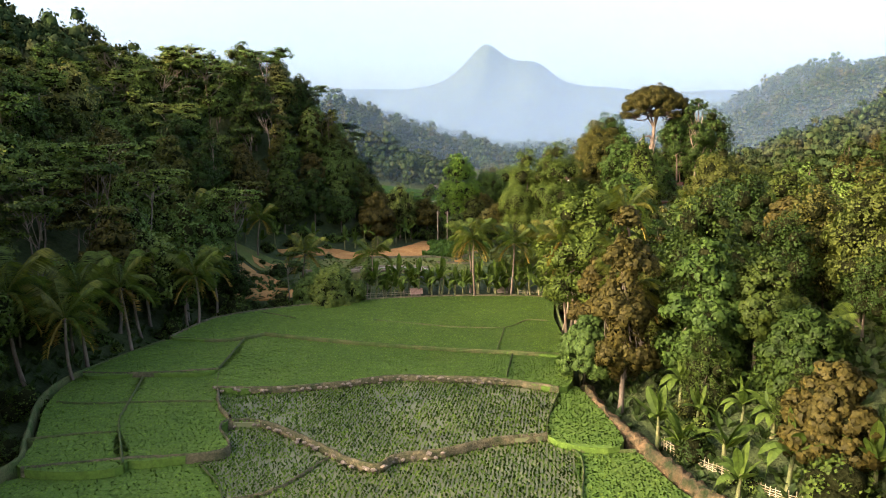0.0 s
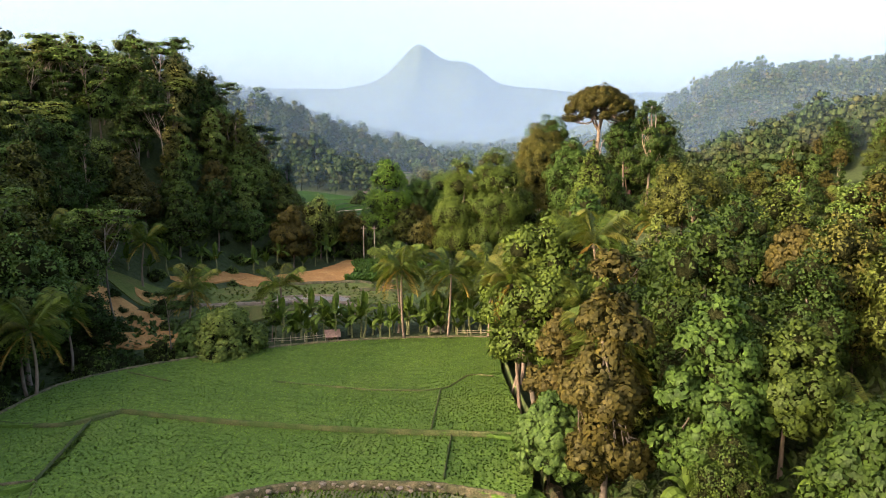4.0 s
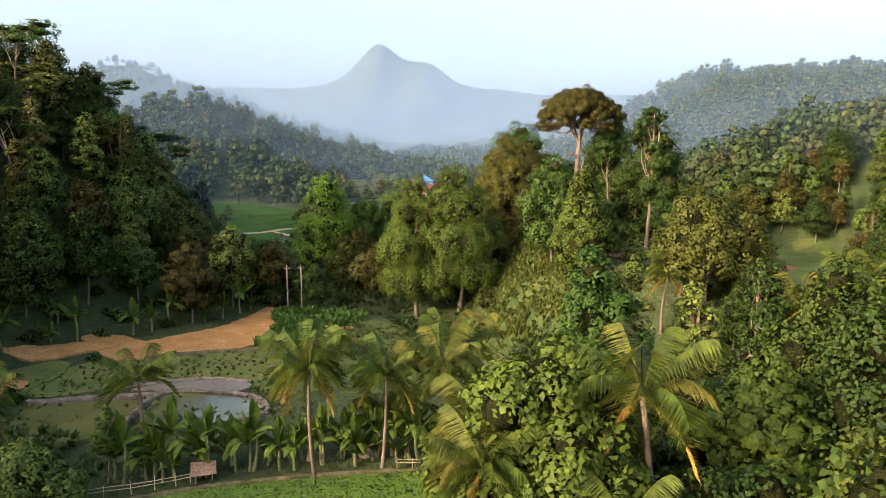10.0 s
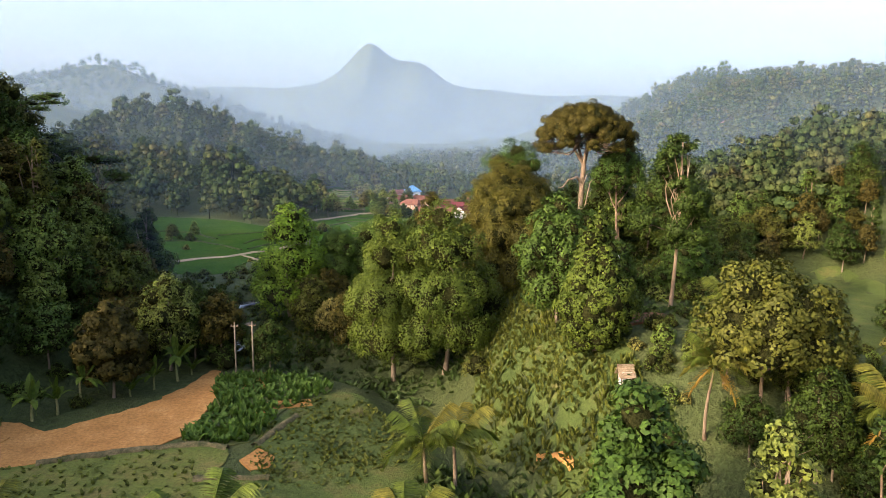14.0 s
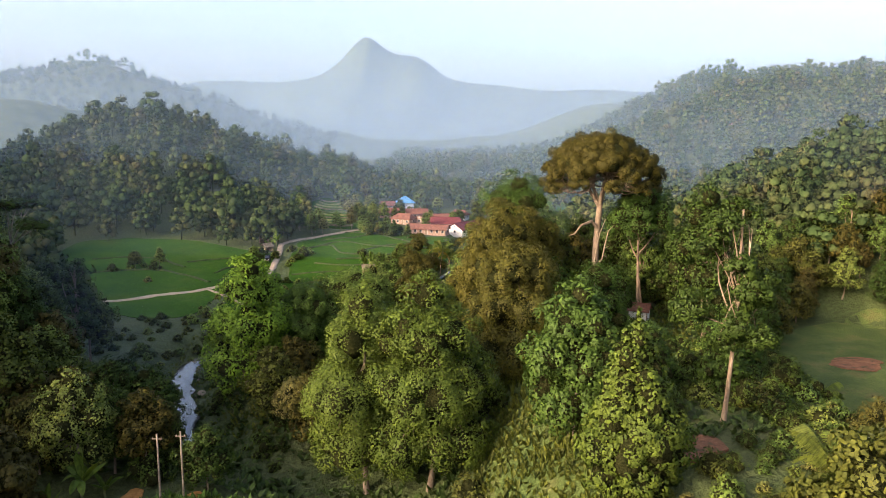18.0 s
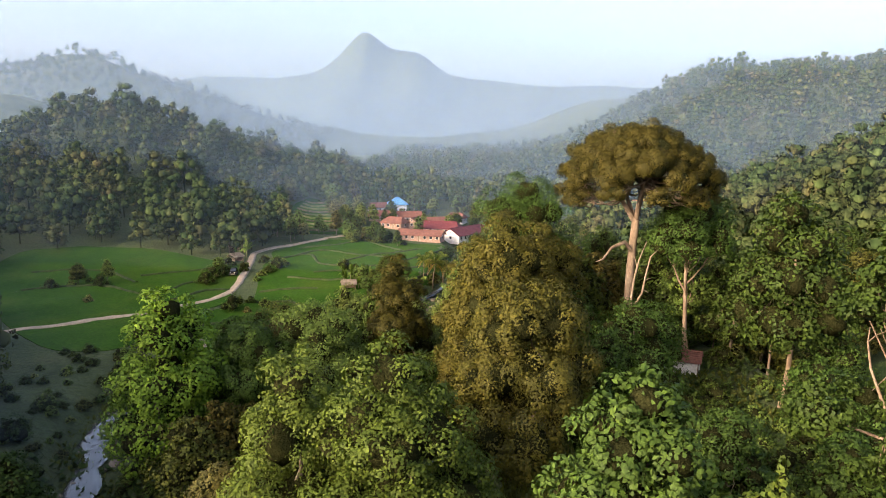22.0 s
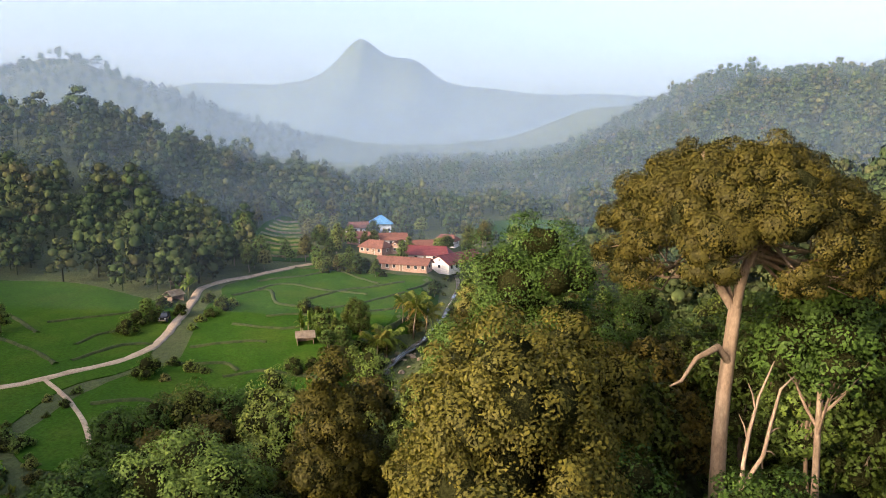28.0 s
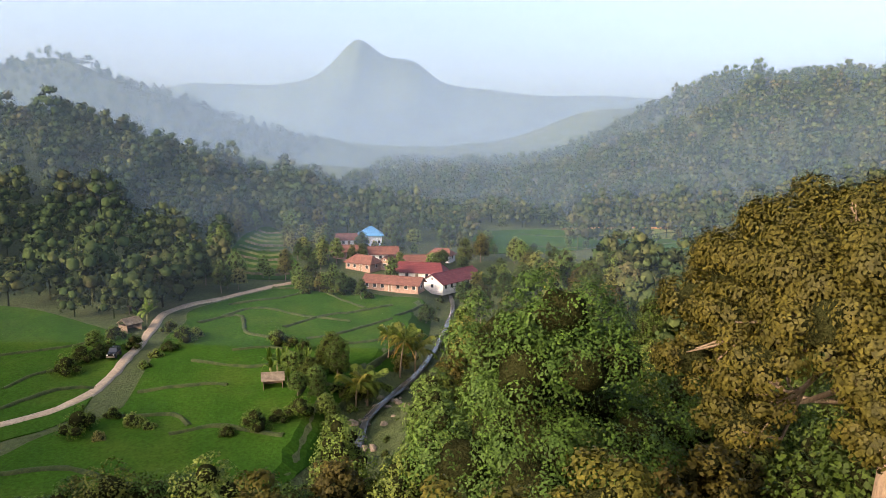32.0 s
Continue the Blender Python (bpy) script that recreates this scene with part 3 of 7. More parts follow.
def bare_kind(name, seed, h, label, material=None):
    rng = np.random.default_rng(seed)
    tips = [(h * .26 * math.cos(a) * rng.uniform(.4, 1), h * .26 * math.sin(a) * rng.uniform(.4, 1), h * rng.uniform(.68, 1)) for a in np.arange(8) * 0.9]
    root = new(name)
    put("trunk", trunk_mesh(name + "_trunk", rng, h * 0.75, 0.009 * h + .03, tips, material or M_BARK, 0.5, forks=4), root)
    return tagged(root, label, "tree")


def bush_kind(name, seed, r, material, label, count=420, leaf=(0.38, 0.25)):
    rng = np.random.default_rng(seed)
    lobes = ring_lobes(rng, 4, r * 0.55, r * 0.5, r * 0.5) + [(0, 0, r * 0.75, r * 0.55, r * 0.55, r * 0.6)]
    me = crown_mesh(name, rng, lobes, count * 2, leaf[0] * 0.75, leaf[1] * 0.75, material, small_core=True, core=0.72, loose=0.15)
    root = put(name, me)
    return tagged(root, label, "bush")


def frond_mesh(name, rng, length, material, rise=0.7, fall=1.1, n=32, leaflet=0.8):
    """A pinnate frond along +x that rises and then hangs."""
    st = Stock()
    q = np.linspace(0, 1, 9)
    px = length * (q - 0.16 * q ** 3)
    pz = length * (rise * q - fall * q ** 2.1) * 0.62
    line = np.column_stack([px, 0 * q, pz])
    st.tube(line, list(0.07 * (1.05 - q)), 4)
    k = np.linspace(0.14, 0.99, n)
    cx, cz = np.interp(k, q, px), np.interp(k, q, pz)
    for s in (-1, 1):
        ln = leaflet * (0.55 + 0.9 * np.sin(np.clip(k, 0, 1) * 2.6)) * rng.uniform(0.85, 1.15, n)
        root_ = np.column_stack([cx, 0 * cx, cz])
        tip = root_ + np.column_stack([ln * 0.55, s * ln * 0.75, -ln * rng.uniform(0.25, 0.65, n)])
        w = length * 0.85 / n * 0.95
        a, b = root_ - (w, 0, 0), root_ + (w, 0, 0.0)
        mid = (root_ + tip) / 2 + (w * 0.5, 0, 0.06)
        v = np.stack([a, b, mid, tip], 1).reshape(-1, 3)
        o = np.arange(n)[:, None] * 4
        st.add(v, np.concatenate([o + [0, 1, 2], o + [0, 2, 3], ], 1).reshape(-1, 3).tolist())
    return st.mesh(name, material)


_pr = np.random.default_rng(5)
FRONDS = [frond_mesh("frond_up", _pr, 4.3, M_PALM, 2.6, 1.3, 44, 1.15), frond_mesh("frond_mid", _pr, 4.7, M_PALM, 1.75, 1.55, 44, 1.2), frond_mesh("frond_low", _pr, 4.4, M_PALM, 0.75, 1.5, 44, 1.2)]
FROND_DRY = frond_mesh("frond_dry", _pr, 4.2, M_PALMY, -0.7, 1.0)
NUT = mesh_of("coconut", ICO1_V * (0.15, 0.15, 0.2), ICO1_F, M_BARK)


def palm_kind(name, seed, h, label, fronds=20, dry=2, scale=1.0, nuts=True):
    rng = np.random.default_rng(seed)
    root = new(name)
    st = Stock()
    top = np.array([rng.normal() * 0.05 * h, rng.normal() * 0.05 * h, h])
    line = bent(rng, (0, 0, -0.6), top, 0.04, 10)
    st.tube(line, list(np.linspace(0.24, 0.13, 10) * np.array([1.5] + [1] * 9)), 7)
    put("trunk", st.mesh(name + "_trunk", M_BARKP, True), root)
    for k in range(fronds):
        q = k / fronds
        me = FRONDS[0] if q < 0.38 else FRONDS[1] if q < 0.75 else FRONDS[2]
        put("frond", me, root, Matrix.Translation(top) @ pose(0, 0, 0, rng.uniform(-14, 14), rng.uniform(-10, 10), k * 137.5 + rng.uniform(-10, 10)) @ Matrix.Scale(scale * rng.uniform(0.85, 1.1), 4))
    for k in range(dry):
        put("dry_frond", FROND_DRY, root, Matrix.Translation(top) @ pose(0, 0, 0, rng.uniform(-10, 10), 0, rng.uniform(0, 360)) @ Matrix.Scale(scale * .85, 4), "hanging yellow-brown dead frond")
    if nuts:
        for k in range(4):
            put("coconut", NUT, root, Matrix.Translation(top + np.array((0.32 * math.cos(k * 1.6), 0.32 * math.sin(k * 1.6), -0.28 - 0.1 * (k % 2)))))
    return tagged(root, label, "palm tree")


def banana_leaf(name, rng, length, arch):
    st = Stock()
    q = np.linspace(0, 1, 8)
    px, pz = length * q * (1 - 0.15 * q), length * (1.15 * q - arch * q ** 2)
    w = length * 0.155 * np.sin(np.clip(q * 1.05 + 0.10, 0, 1) * math.pi) ** 0.6
    w[0] = 0.03
    w *= rng.uniform(0.8, 1.1, 8)
    v = np.concatenate([np.column_stack([px, -w, pz - w * .35]), np.column_stack([px, 0 * q, pz]), np.column_stack([px, w, pz - w * .35])])
    st.add(v, [(r * 8 + k, r * 8 + k + 1, (r + 1) * 8 + k + 1, (r + 1) * 8 + k) for r in range(2) for k in range(7)])
    st.tube(np.column_stack([px, 0 * q, pz - 0.03]), list(0.05 * (1.1 - q)), 3)
    return st.mesh(name, M_BANANA)


BLEAF = [banana_leaf("banana_leaf", _pr, 2.3, 0.55), banana_leaf("banana_leaf_arched", _pr, 2.5, 1.0), banana_leaf("banana_leaf_hanging", _pr, 2.2, 1.5)]


def banana_kind(name, seed, h, label, n=8):
    rng = np.random.default_rng(seed)
    root = new(name)
    st = Stock()
    st.tube(bent(rng, (0, 0, -0.3), (rng.normal() * .1, rng.normal() * .1, h), 0.03, 5), [0.17, 0.15, 0.13, 0.11, 0.06], 6)
    put("trunk", st.mesh(name + "_trunk", mat_banana_stem, True), root)
    for k in range(n):
        put("leaf", BLEAF[k % 3 if k > 1 else 0], root, pose(0, 0, h - 0.15 - 0.06 * k, rng.uniform(-12, 12), rng.uniform(-12, 12) - (35 if k < 2 else 8), k * 137.5 + rng.uniform(-15, 15)) @ Matrix.Scale(rng.uniform(.8, 1.15), 4))
    return tagged(root, label, "banana plant")


mat_banana_stem = mottled("banana_stem", [(0.3, (0.10, 0.13, 0.04)), (0.7, (0.22, 0.20, 0.09))], 1.0, 5.0)

T_MID = [broad_kind("broadleaf_tree", 11, 14, M_LEAF, "green round-headed broadleaf tree in mixed woodland", count=5750, leaf=(0.40, 0.30)),
         broad_kind("broad_crowned_tree", 12, 16, M_LEAF, "green broad-crowned tree standing in dense woodland", count=6250, leaf=(0.40, 0.30), rad=0.29, low=0.18, tall=1.15),
         broad_kind("spreading_tree", 13, 12, M_LEAF, "spreading leafy tree with an uneven crown in woodland", count=5500, leaf=(0.40, 0.30), rad=0.38, low=0.18, lobes_n=8),
         broad_kind("tall_broadleaf_tree", 14, 18, M_LEAF, "tall full-crowned tree rising from the woodland", count=6750, leaf=(0.40, 0.30), rad=0.27, low=0.2, tall=1.3)]
T_DARK = [broad_kind("hillside_tree", 21, 15, M_LEAFD, "dark green broadleaf tree on the shaded hillside", count=5000, leaf=(0.40, 0.30), rad=0.29),
          broad_kind("hillside_tree", 22, 18, M_LEAFD, "tall dark green tree on the shaded hillside", count=5750, leaf=(0.40, 0.30), rad=0.28, low=0.2, tall=1.2),
          broad_kind("hillside_tree", 23, 12, M_LEAFD, "low dark spreading tree on the shaded hillside", count=4750, leaf=(0.40, 0.30), rad=0.36, low=0.3, lobes_n=8)]
T_LIGHT = [broad_kind("light_green_tree", 25, 13, M_LEAFL, "light yellow-green tree on the wooded hillside", count=5500, leaf=(0.40, 0.30), rad=0.33, low=0.3)]
T_RUST = [broad_kind("rust_leafed_tree", 31, 13, M_LEAFR, "tree with rust-brown young leaves among green ones", count=6000, leaf=(0.40, 0.30), rad=0.27, low=0.3, tall=1.2),
          broad_kind("olive_leafed_tree", 32, 14, M_LEAFO, "olive-yellow leafed tree in sunlight", count=6000, leaf=(0.40, 0.30), rad=0.28, low=0.34, tall=1.1)]
T_TALL = [tall_kind("slender_tree", 41, 20, M_LEAF, "tall slender tree with a bare pale trunk"),
          tall_kind("slender_tree", 42, 17, M_LEAFD, "slim dark tree with tufted boughs and a pale trunk")]
T_FLAT = [flat_kind("flat_topped_tree", 51, 20, M_LEAFD, "flat-topped feathery tree on the hill"),
          flat_kind("flat_topped_tree", 52, 17, M_LEAF, "flat-topped tree with tiered feathery foliage")]
T_BARE = [bare_kind("bare_tree", 61, 9, "leafless pale grey tree with bare branches")]
T_BUSH = [bush_kind("bush", 71, 2.2, M_LEAF, "low leafy green bush in undergrowth"), bush_kind("dark_bush", 72, 1.6, M_LEAFD, "small dark green bush"), bush_kind("shrub", 73, 2.8, M_LEAFL, "light green shrub in undergrowth")]
T_PALM = [palm_kind("coconut_palm", 81, 12, "coconut palm with arching green and yellowing fronds"), palm_kind("coconut_palm", 82, 9.5, "coconut palm with a slightly leaning trunk", 16, 3),
          palm_kind("coconut_palm", 83, 4.5, "young low palm with upright fronds", 13, 0, 0.9, False),
          palm_kind("coconut_palm", 84, 16.5, "tall coconut palm with a full feathery crown", 18, 3, 0.8)]
T_BAN = [banana_kind("banana_plant", 91, 2.2, "green banana plant with broad arching leaves"), banana_kind("banana_plant", 92, 3.0, "tall banana plant with torn broad leaves", 9), banana_kind("banana_plant", 93, 1.5, "young banana plant with upright leaves", 7)]
PROTOS = T_LIGHT + T_MID + T_DARK + T_RUST + T_TALL + T_FLAT + T_BARE + T_BUSH + T_PALM + T_BAN
USED = set()


def grow(proto, x, y, scale=1.0, turn=None, sink=0.15, group="", label="", stretch=1.0, z=None):
    """Stand a copy of a plant on the ground; the first use takes the plant itself."""
    turn = random.uniform(0, 360) if turn is None else turn
    zz = gz(x, y) - sink if z is None else z
    m = pose(x, y, zz, random.uniform(-2, 2), random.uniform(-2, 2), turn)
    if proto.name in USED:
        ob = copy_thing(proto, m)
    else:
        USED.add(proto.name)
        ob = proto
        ob.matrix_basis = m
    ob.scale = (scale, scale, scale * stretch)
    return tagged(ob, label, group=group)

# ---- paddies below the spur ----
PADDIES = [
    ("U", 0.65, M_RICE, [(-53, 84), (-53, 90), (-52, 96), (-47, 102), (-36, 110), (-23, 116), (-9, 119), (-2, 119), (-1, 104), (1, 86), (-4, 85), (-14, 85), (-29, 86), (-41, 88), (-46, 84)]),
    ("M", 0.30, M_RICE, [(-41, 88), (-29, 86), (-14, 85), (-4, 85), (1, 85), (1.5, 77), (0, 73.5), (-6, 75), (-12, 75), (-19, 74), (-24, 71), (-31, 68), (-37, 67), (-40, 73), (-43, 86)]),
    ("ML", 0.30, M_RICE, [(-53, 84), (-46, 84), (-43, 86), (-40, 73), (-48, 70), (-55, 69)]),
    ("W", -0.35, M_PADWATER, [(-37, 67), (-31, 68), (-24, 71), (-19, 74), (-12, 75), (-6, 75), (0, 73), (-1, 66), (-1, 62), (-6, 60), (-10, 57), (-14, 55), (-15, 53), (-18, 54), (-21, 56), (-28, 60), (-32, 60)]),
    ("WR", -0.35, M_RICE, [(0, 73), (2, 76), (6, 62), (2, 60), (-1, 62), (-1, 66)]),
    ("L1", -0.15, M_RICE, [(-55, 69), (-48, 70), (-44, 61), (-42, 57), (-36, 49), (-44, 47), (-47, 52), (-53, 61)]),
    ("L2", -0.15, M_RICE, [(-48, 70), (-40, 73), (-37, 67), (-32, 60), (-32, 58), (-29, 54), (-31, 52), (-37, 50), (-42, 57), (-44, 61)]),
    ("WL", -0.95, M_PADWATER, [(-32, 58), (-28, 60), (-21, 56), (-20, 55), (-22, 49), (-24, 47), (-26, 47), (-31, 52), (-29, 54)]),
    ("W2", -1.0, M_PADWATER, [(-20, 55), (-15, 53), (-14, 55), (-10, 57), (-6, 60), (-1, 62), (2, 59), (2, 51), (2, 40), (-24, 40), (-24, 47), (-22, 49)]),
    ("LR", -0.95, M_RICE, [(2, 60), (7, 61), (10, 54), (18, 42), (2, 42), (2, 51)]),
    ("LL", -0.9, M_RICE, [(-37, 50), (-31, 52), (-26, 47), (-24, 38), (-46, 38), (-44, 47)]),
]
tuft_st = {}
for key, level, material, poly in PADDIES:
    wet = material is M_PADWATER
    patch("paddy_" + key.lower(), poly, material, level=level, rim=1.0, skirt=2.5, label="flooded paddy with young rice rows and sky on the water" if wet else "dense green rice paddy", category="rice paddy")
    edge = smooth_line(poly, 1.0, True)
    x0, y0, x1, y1 = edge[:, 0].min(), edge[:, 1].min(), edge[:, 0].max(), edge[:, 1].max()
    sx, sy = (0.34, 0.26) if wet else (0.29, 0.26)
    tx, ty = np.meshgrid(np.arange(x0, x1, sx), np.arange(y0, y1, sy))
    tx, ty = tx.ravel(), ty.ravel()
    bend = 0.6 * np.sin(tx / 5 + 1) + 0.5 * np.sin(tx / 2.3 + ty / 9)
    tx, ty = tx + np.random.normal(0, .05, tx.size), ty + bend * 0.6 + np.random.normal(0, .04, tx.size)
    ok = inside([tuple(e) for e in edge], tx, ty)
    bare = wob(tx, ty, 4.0, 3.0) + 0.4 * wob(tx, ty, 1.4)
    ok &= (np.random.rand(tx.size) < (np.clip(1.0 - 0.45 * np.maximum(0, bare), 0.3, 1) if wet else 0.9))
    tuft_st[key] = (np.column_stack([tx[ok], ty[ok], np.full(ok.sum(), level)]), wet)

M_TUFT = leafy("rice_leaf", [(0.0, (0.108, 0.180, 0.028)), (1.0, (0.123, 0.192, 0.031))], 0.22, 0.3)
for key, (p, wet) in tuft_st.items():
    n = len(p)
    h, w = (0.22, 0.10) if wet else (0.09, 0.10)
    st = Stock()
    for k in range(2):
        a = np.random.uniform(0, math.pi, n)
        u = np.column_stack([np.cos(a), np.sin(a), 0 * a])
        hh = h * np.random.uniform(0.7, 1.3, n)[:, None] * (0, 0, 1)
        lean = np.random.normal(0, .06, (n, 3)) * (1, 1, 0)
        v = np.stack([p - u * w * .35, p + u * w * .35, p + u * w * 1.1 + hh + lean, p - u * w * 1.1 + hh * .9 + lean], 1).reshape(-1, 3)
        o = np.arange(n)[:, None] * 4
        st.add(v, (o + [0, 1, 2, 3]).tolist())
    tagged(put("rice", st.mesh("rice_" + key.lower(), M_TUFT, normals=unit(np.random.normal(0, .28, (st.n, 3)) + (0, 0, 1)))), "tufts of young green rice in rows" if wet else "thick green rice shoots", "rice", kind="stuff")

BUNDS = [
    (M_BUNDG, 0.5, 0.62, 0.30, [(-41, 88), (-29, 86), (-14, 85), (-4, 85), (1, 85)]),
    (M_BUNDG, 0.5, 0.55, 0.28, [(-53, 84), (-45, 84), (-41, 88)]),
    (M_BUNDG, 0.45, 0.40, 0.28, [(-43, 86), (-40, 73)]),
    (M_BUND, 0.9, 0.25, 0.30, [(-37, 67), (-31, 68), (-24, 71), (-19, 74), (-12, 75), (-6, 75), (0, 73.5)]),
    (M_BUND, 0.6, 0.25, 0.30, [(-55, 69), (-48, 70), (-40, 73)]),
    (M_BUND, 0.8, 0.10, 0.30, [(-40, 73), (-37, 67), (-34, 62), (-32, 60)]),
    (M_BUND, 1.0, -0.35, 0.32, [(-32, 60), (-28, 60), (-21, 56), (-18, 54), (-15, 53), (-14, 55), (-10, 57), (-6, 60), (-1, 62)]),
    (M_BUNDG, 0.5, -0.3, 0.25, [(0, 74), (-1, 66), (-1, 62)]),
    (M_BUNDG, 0.6, -0.95, 0.3, [(-1, 62), (2, 59), (2, 51), (2, 42)]),
    (M_BUNDG, 0.6, -0.15, 0.28, [(-48, 70), (-44, 61), (-42, 57), (-36, 49)]),
    (M_BUNDG, 0.5, -0.15, 0.25, [(-52, 61), (-49, 61), (-41, 63), (-36, 64)]),
    (M_BUNDG, 0.5, -0.15, 0.25, [(-48, 52), (-44, 54), (-41, 55)]),
    (M_BUND, 0.7, -0.2, 0.28, [(-44, 47), (-37, 50), (-31, 52), (-29, 54), (-32, 58), (-32, 60)]),
    (M_BUNDG, 0.5, -0.95, 0.28, [(-31, 52), (-26, 47), (-24, 40)]),
    (M_BUND, 0.7, -0.95, 0.3, [(-20, 55), (-22, 49), (-24, 47), (-26, 46)]),
    (M_BUNDG, 0.5, 0.65, 0.22, [(-28, 98), (-22, 97), (-15, 96), (-8, 97), (-5, 102), (-2, 102)]),
    (M_BUNDG, 0.45, 0.65, 0.2, [(-8, 97), (-8, 85)]),
    (M_BUNDG, 0.45, 0.65, 0.2, [(-47, 100), (-40, 97)]),
    (M_BUNDG, 0.5, 0.35, 0.25, [(-6, 85), (-6, 76)]),
    (M_BUNDG, 0.6, -0.9, 0.3, [(2, 60), (7, 61)]),
    (M_BUND, 1.1, 0.6, 0.3, [(-53, 84), (-53, 91), (-52, 96), (-47, 102), (-36, 110.5), (-23, 116.5), (-9, 119.6), (-1, 119.5)]),
    (M_BUNDG, 0.9, 0.35, 0.4, [(-1, 119.5), (0, 104), (2.2, 88), (2.6, 76)]),
    (M_BUNDG, 1.0, 0.0, 0.4, [(-54, 84), (-56, 69), (-54, 61), (-48, 52), (-45, 47), (-47, 38)]),
]
for material, width, level, lift, line in BUNDS:
    strip("bund", line, width * 0.42, material, off=0.0, step=0.6, level=level, crown=lift * 0.75, rough_edge=0.45, skirt=1.4,
          label="dry stony earth bund between paddies" if material is M_BUND else "low grassy earth bund between paddies", category="bund")

strip("earth_bank", [(2.9, 77), (4.4, 70), (7.7, 62), (11.3, 54), (18.4, 44)], 1.3, M_BANK, off=0.0, step=0.35, level=-0.75, crown=0.55, rough_edge=0.7, skirt=1.0, lump=0.22,
      label="crumbling orange earth bank at the wood's edge", category="bank")

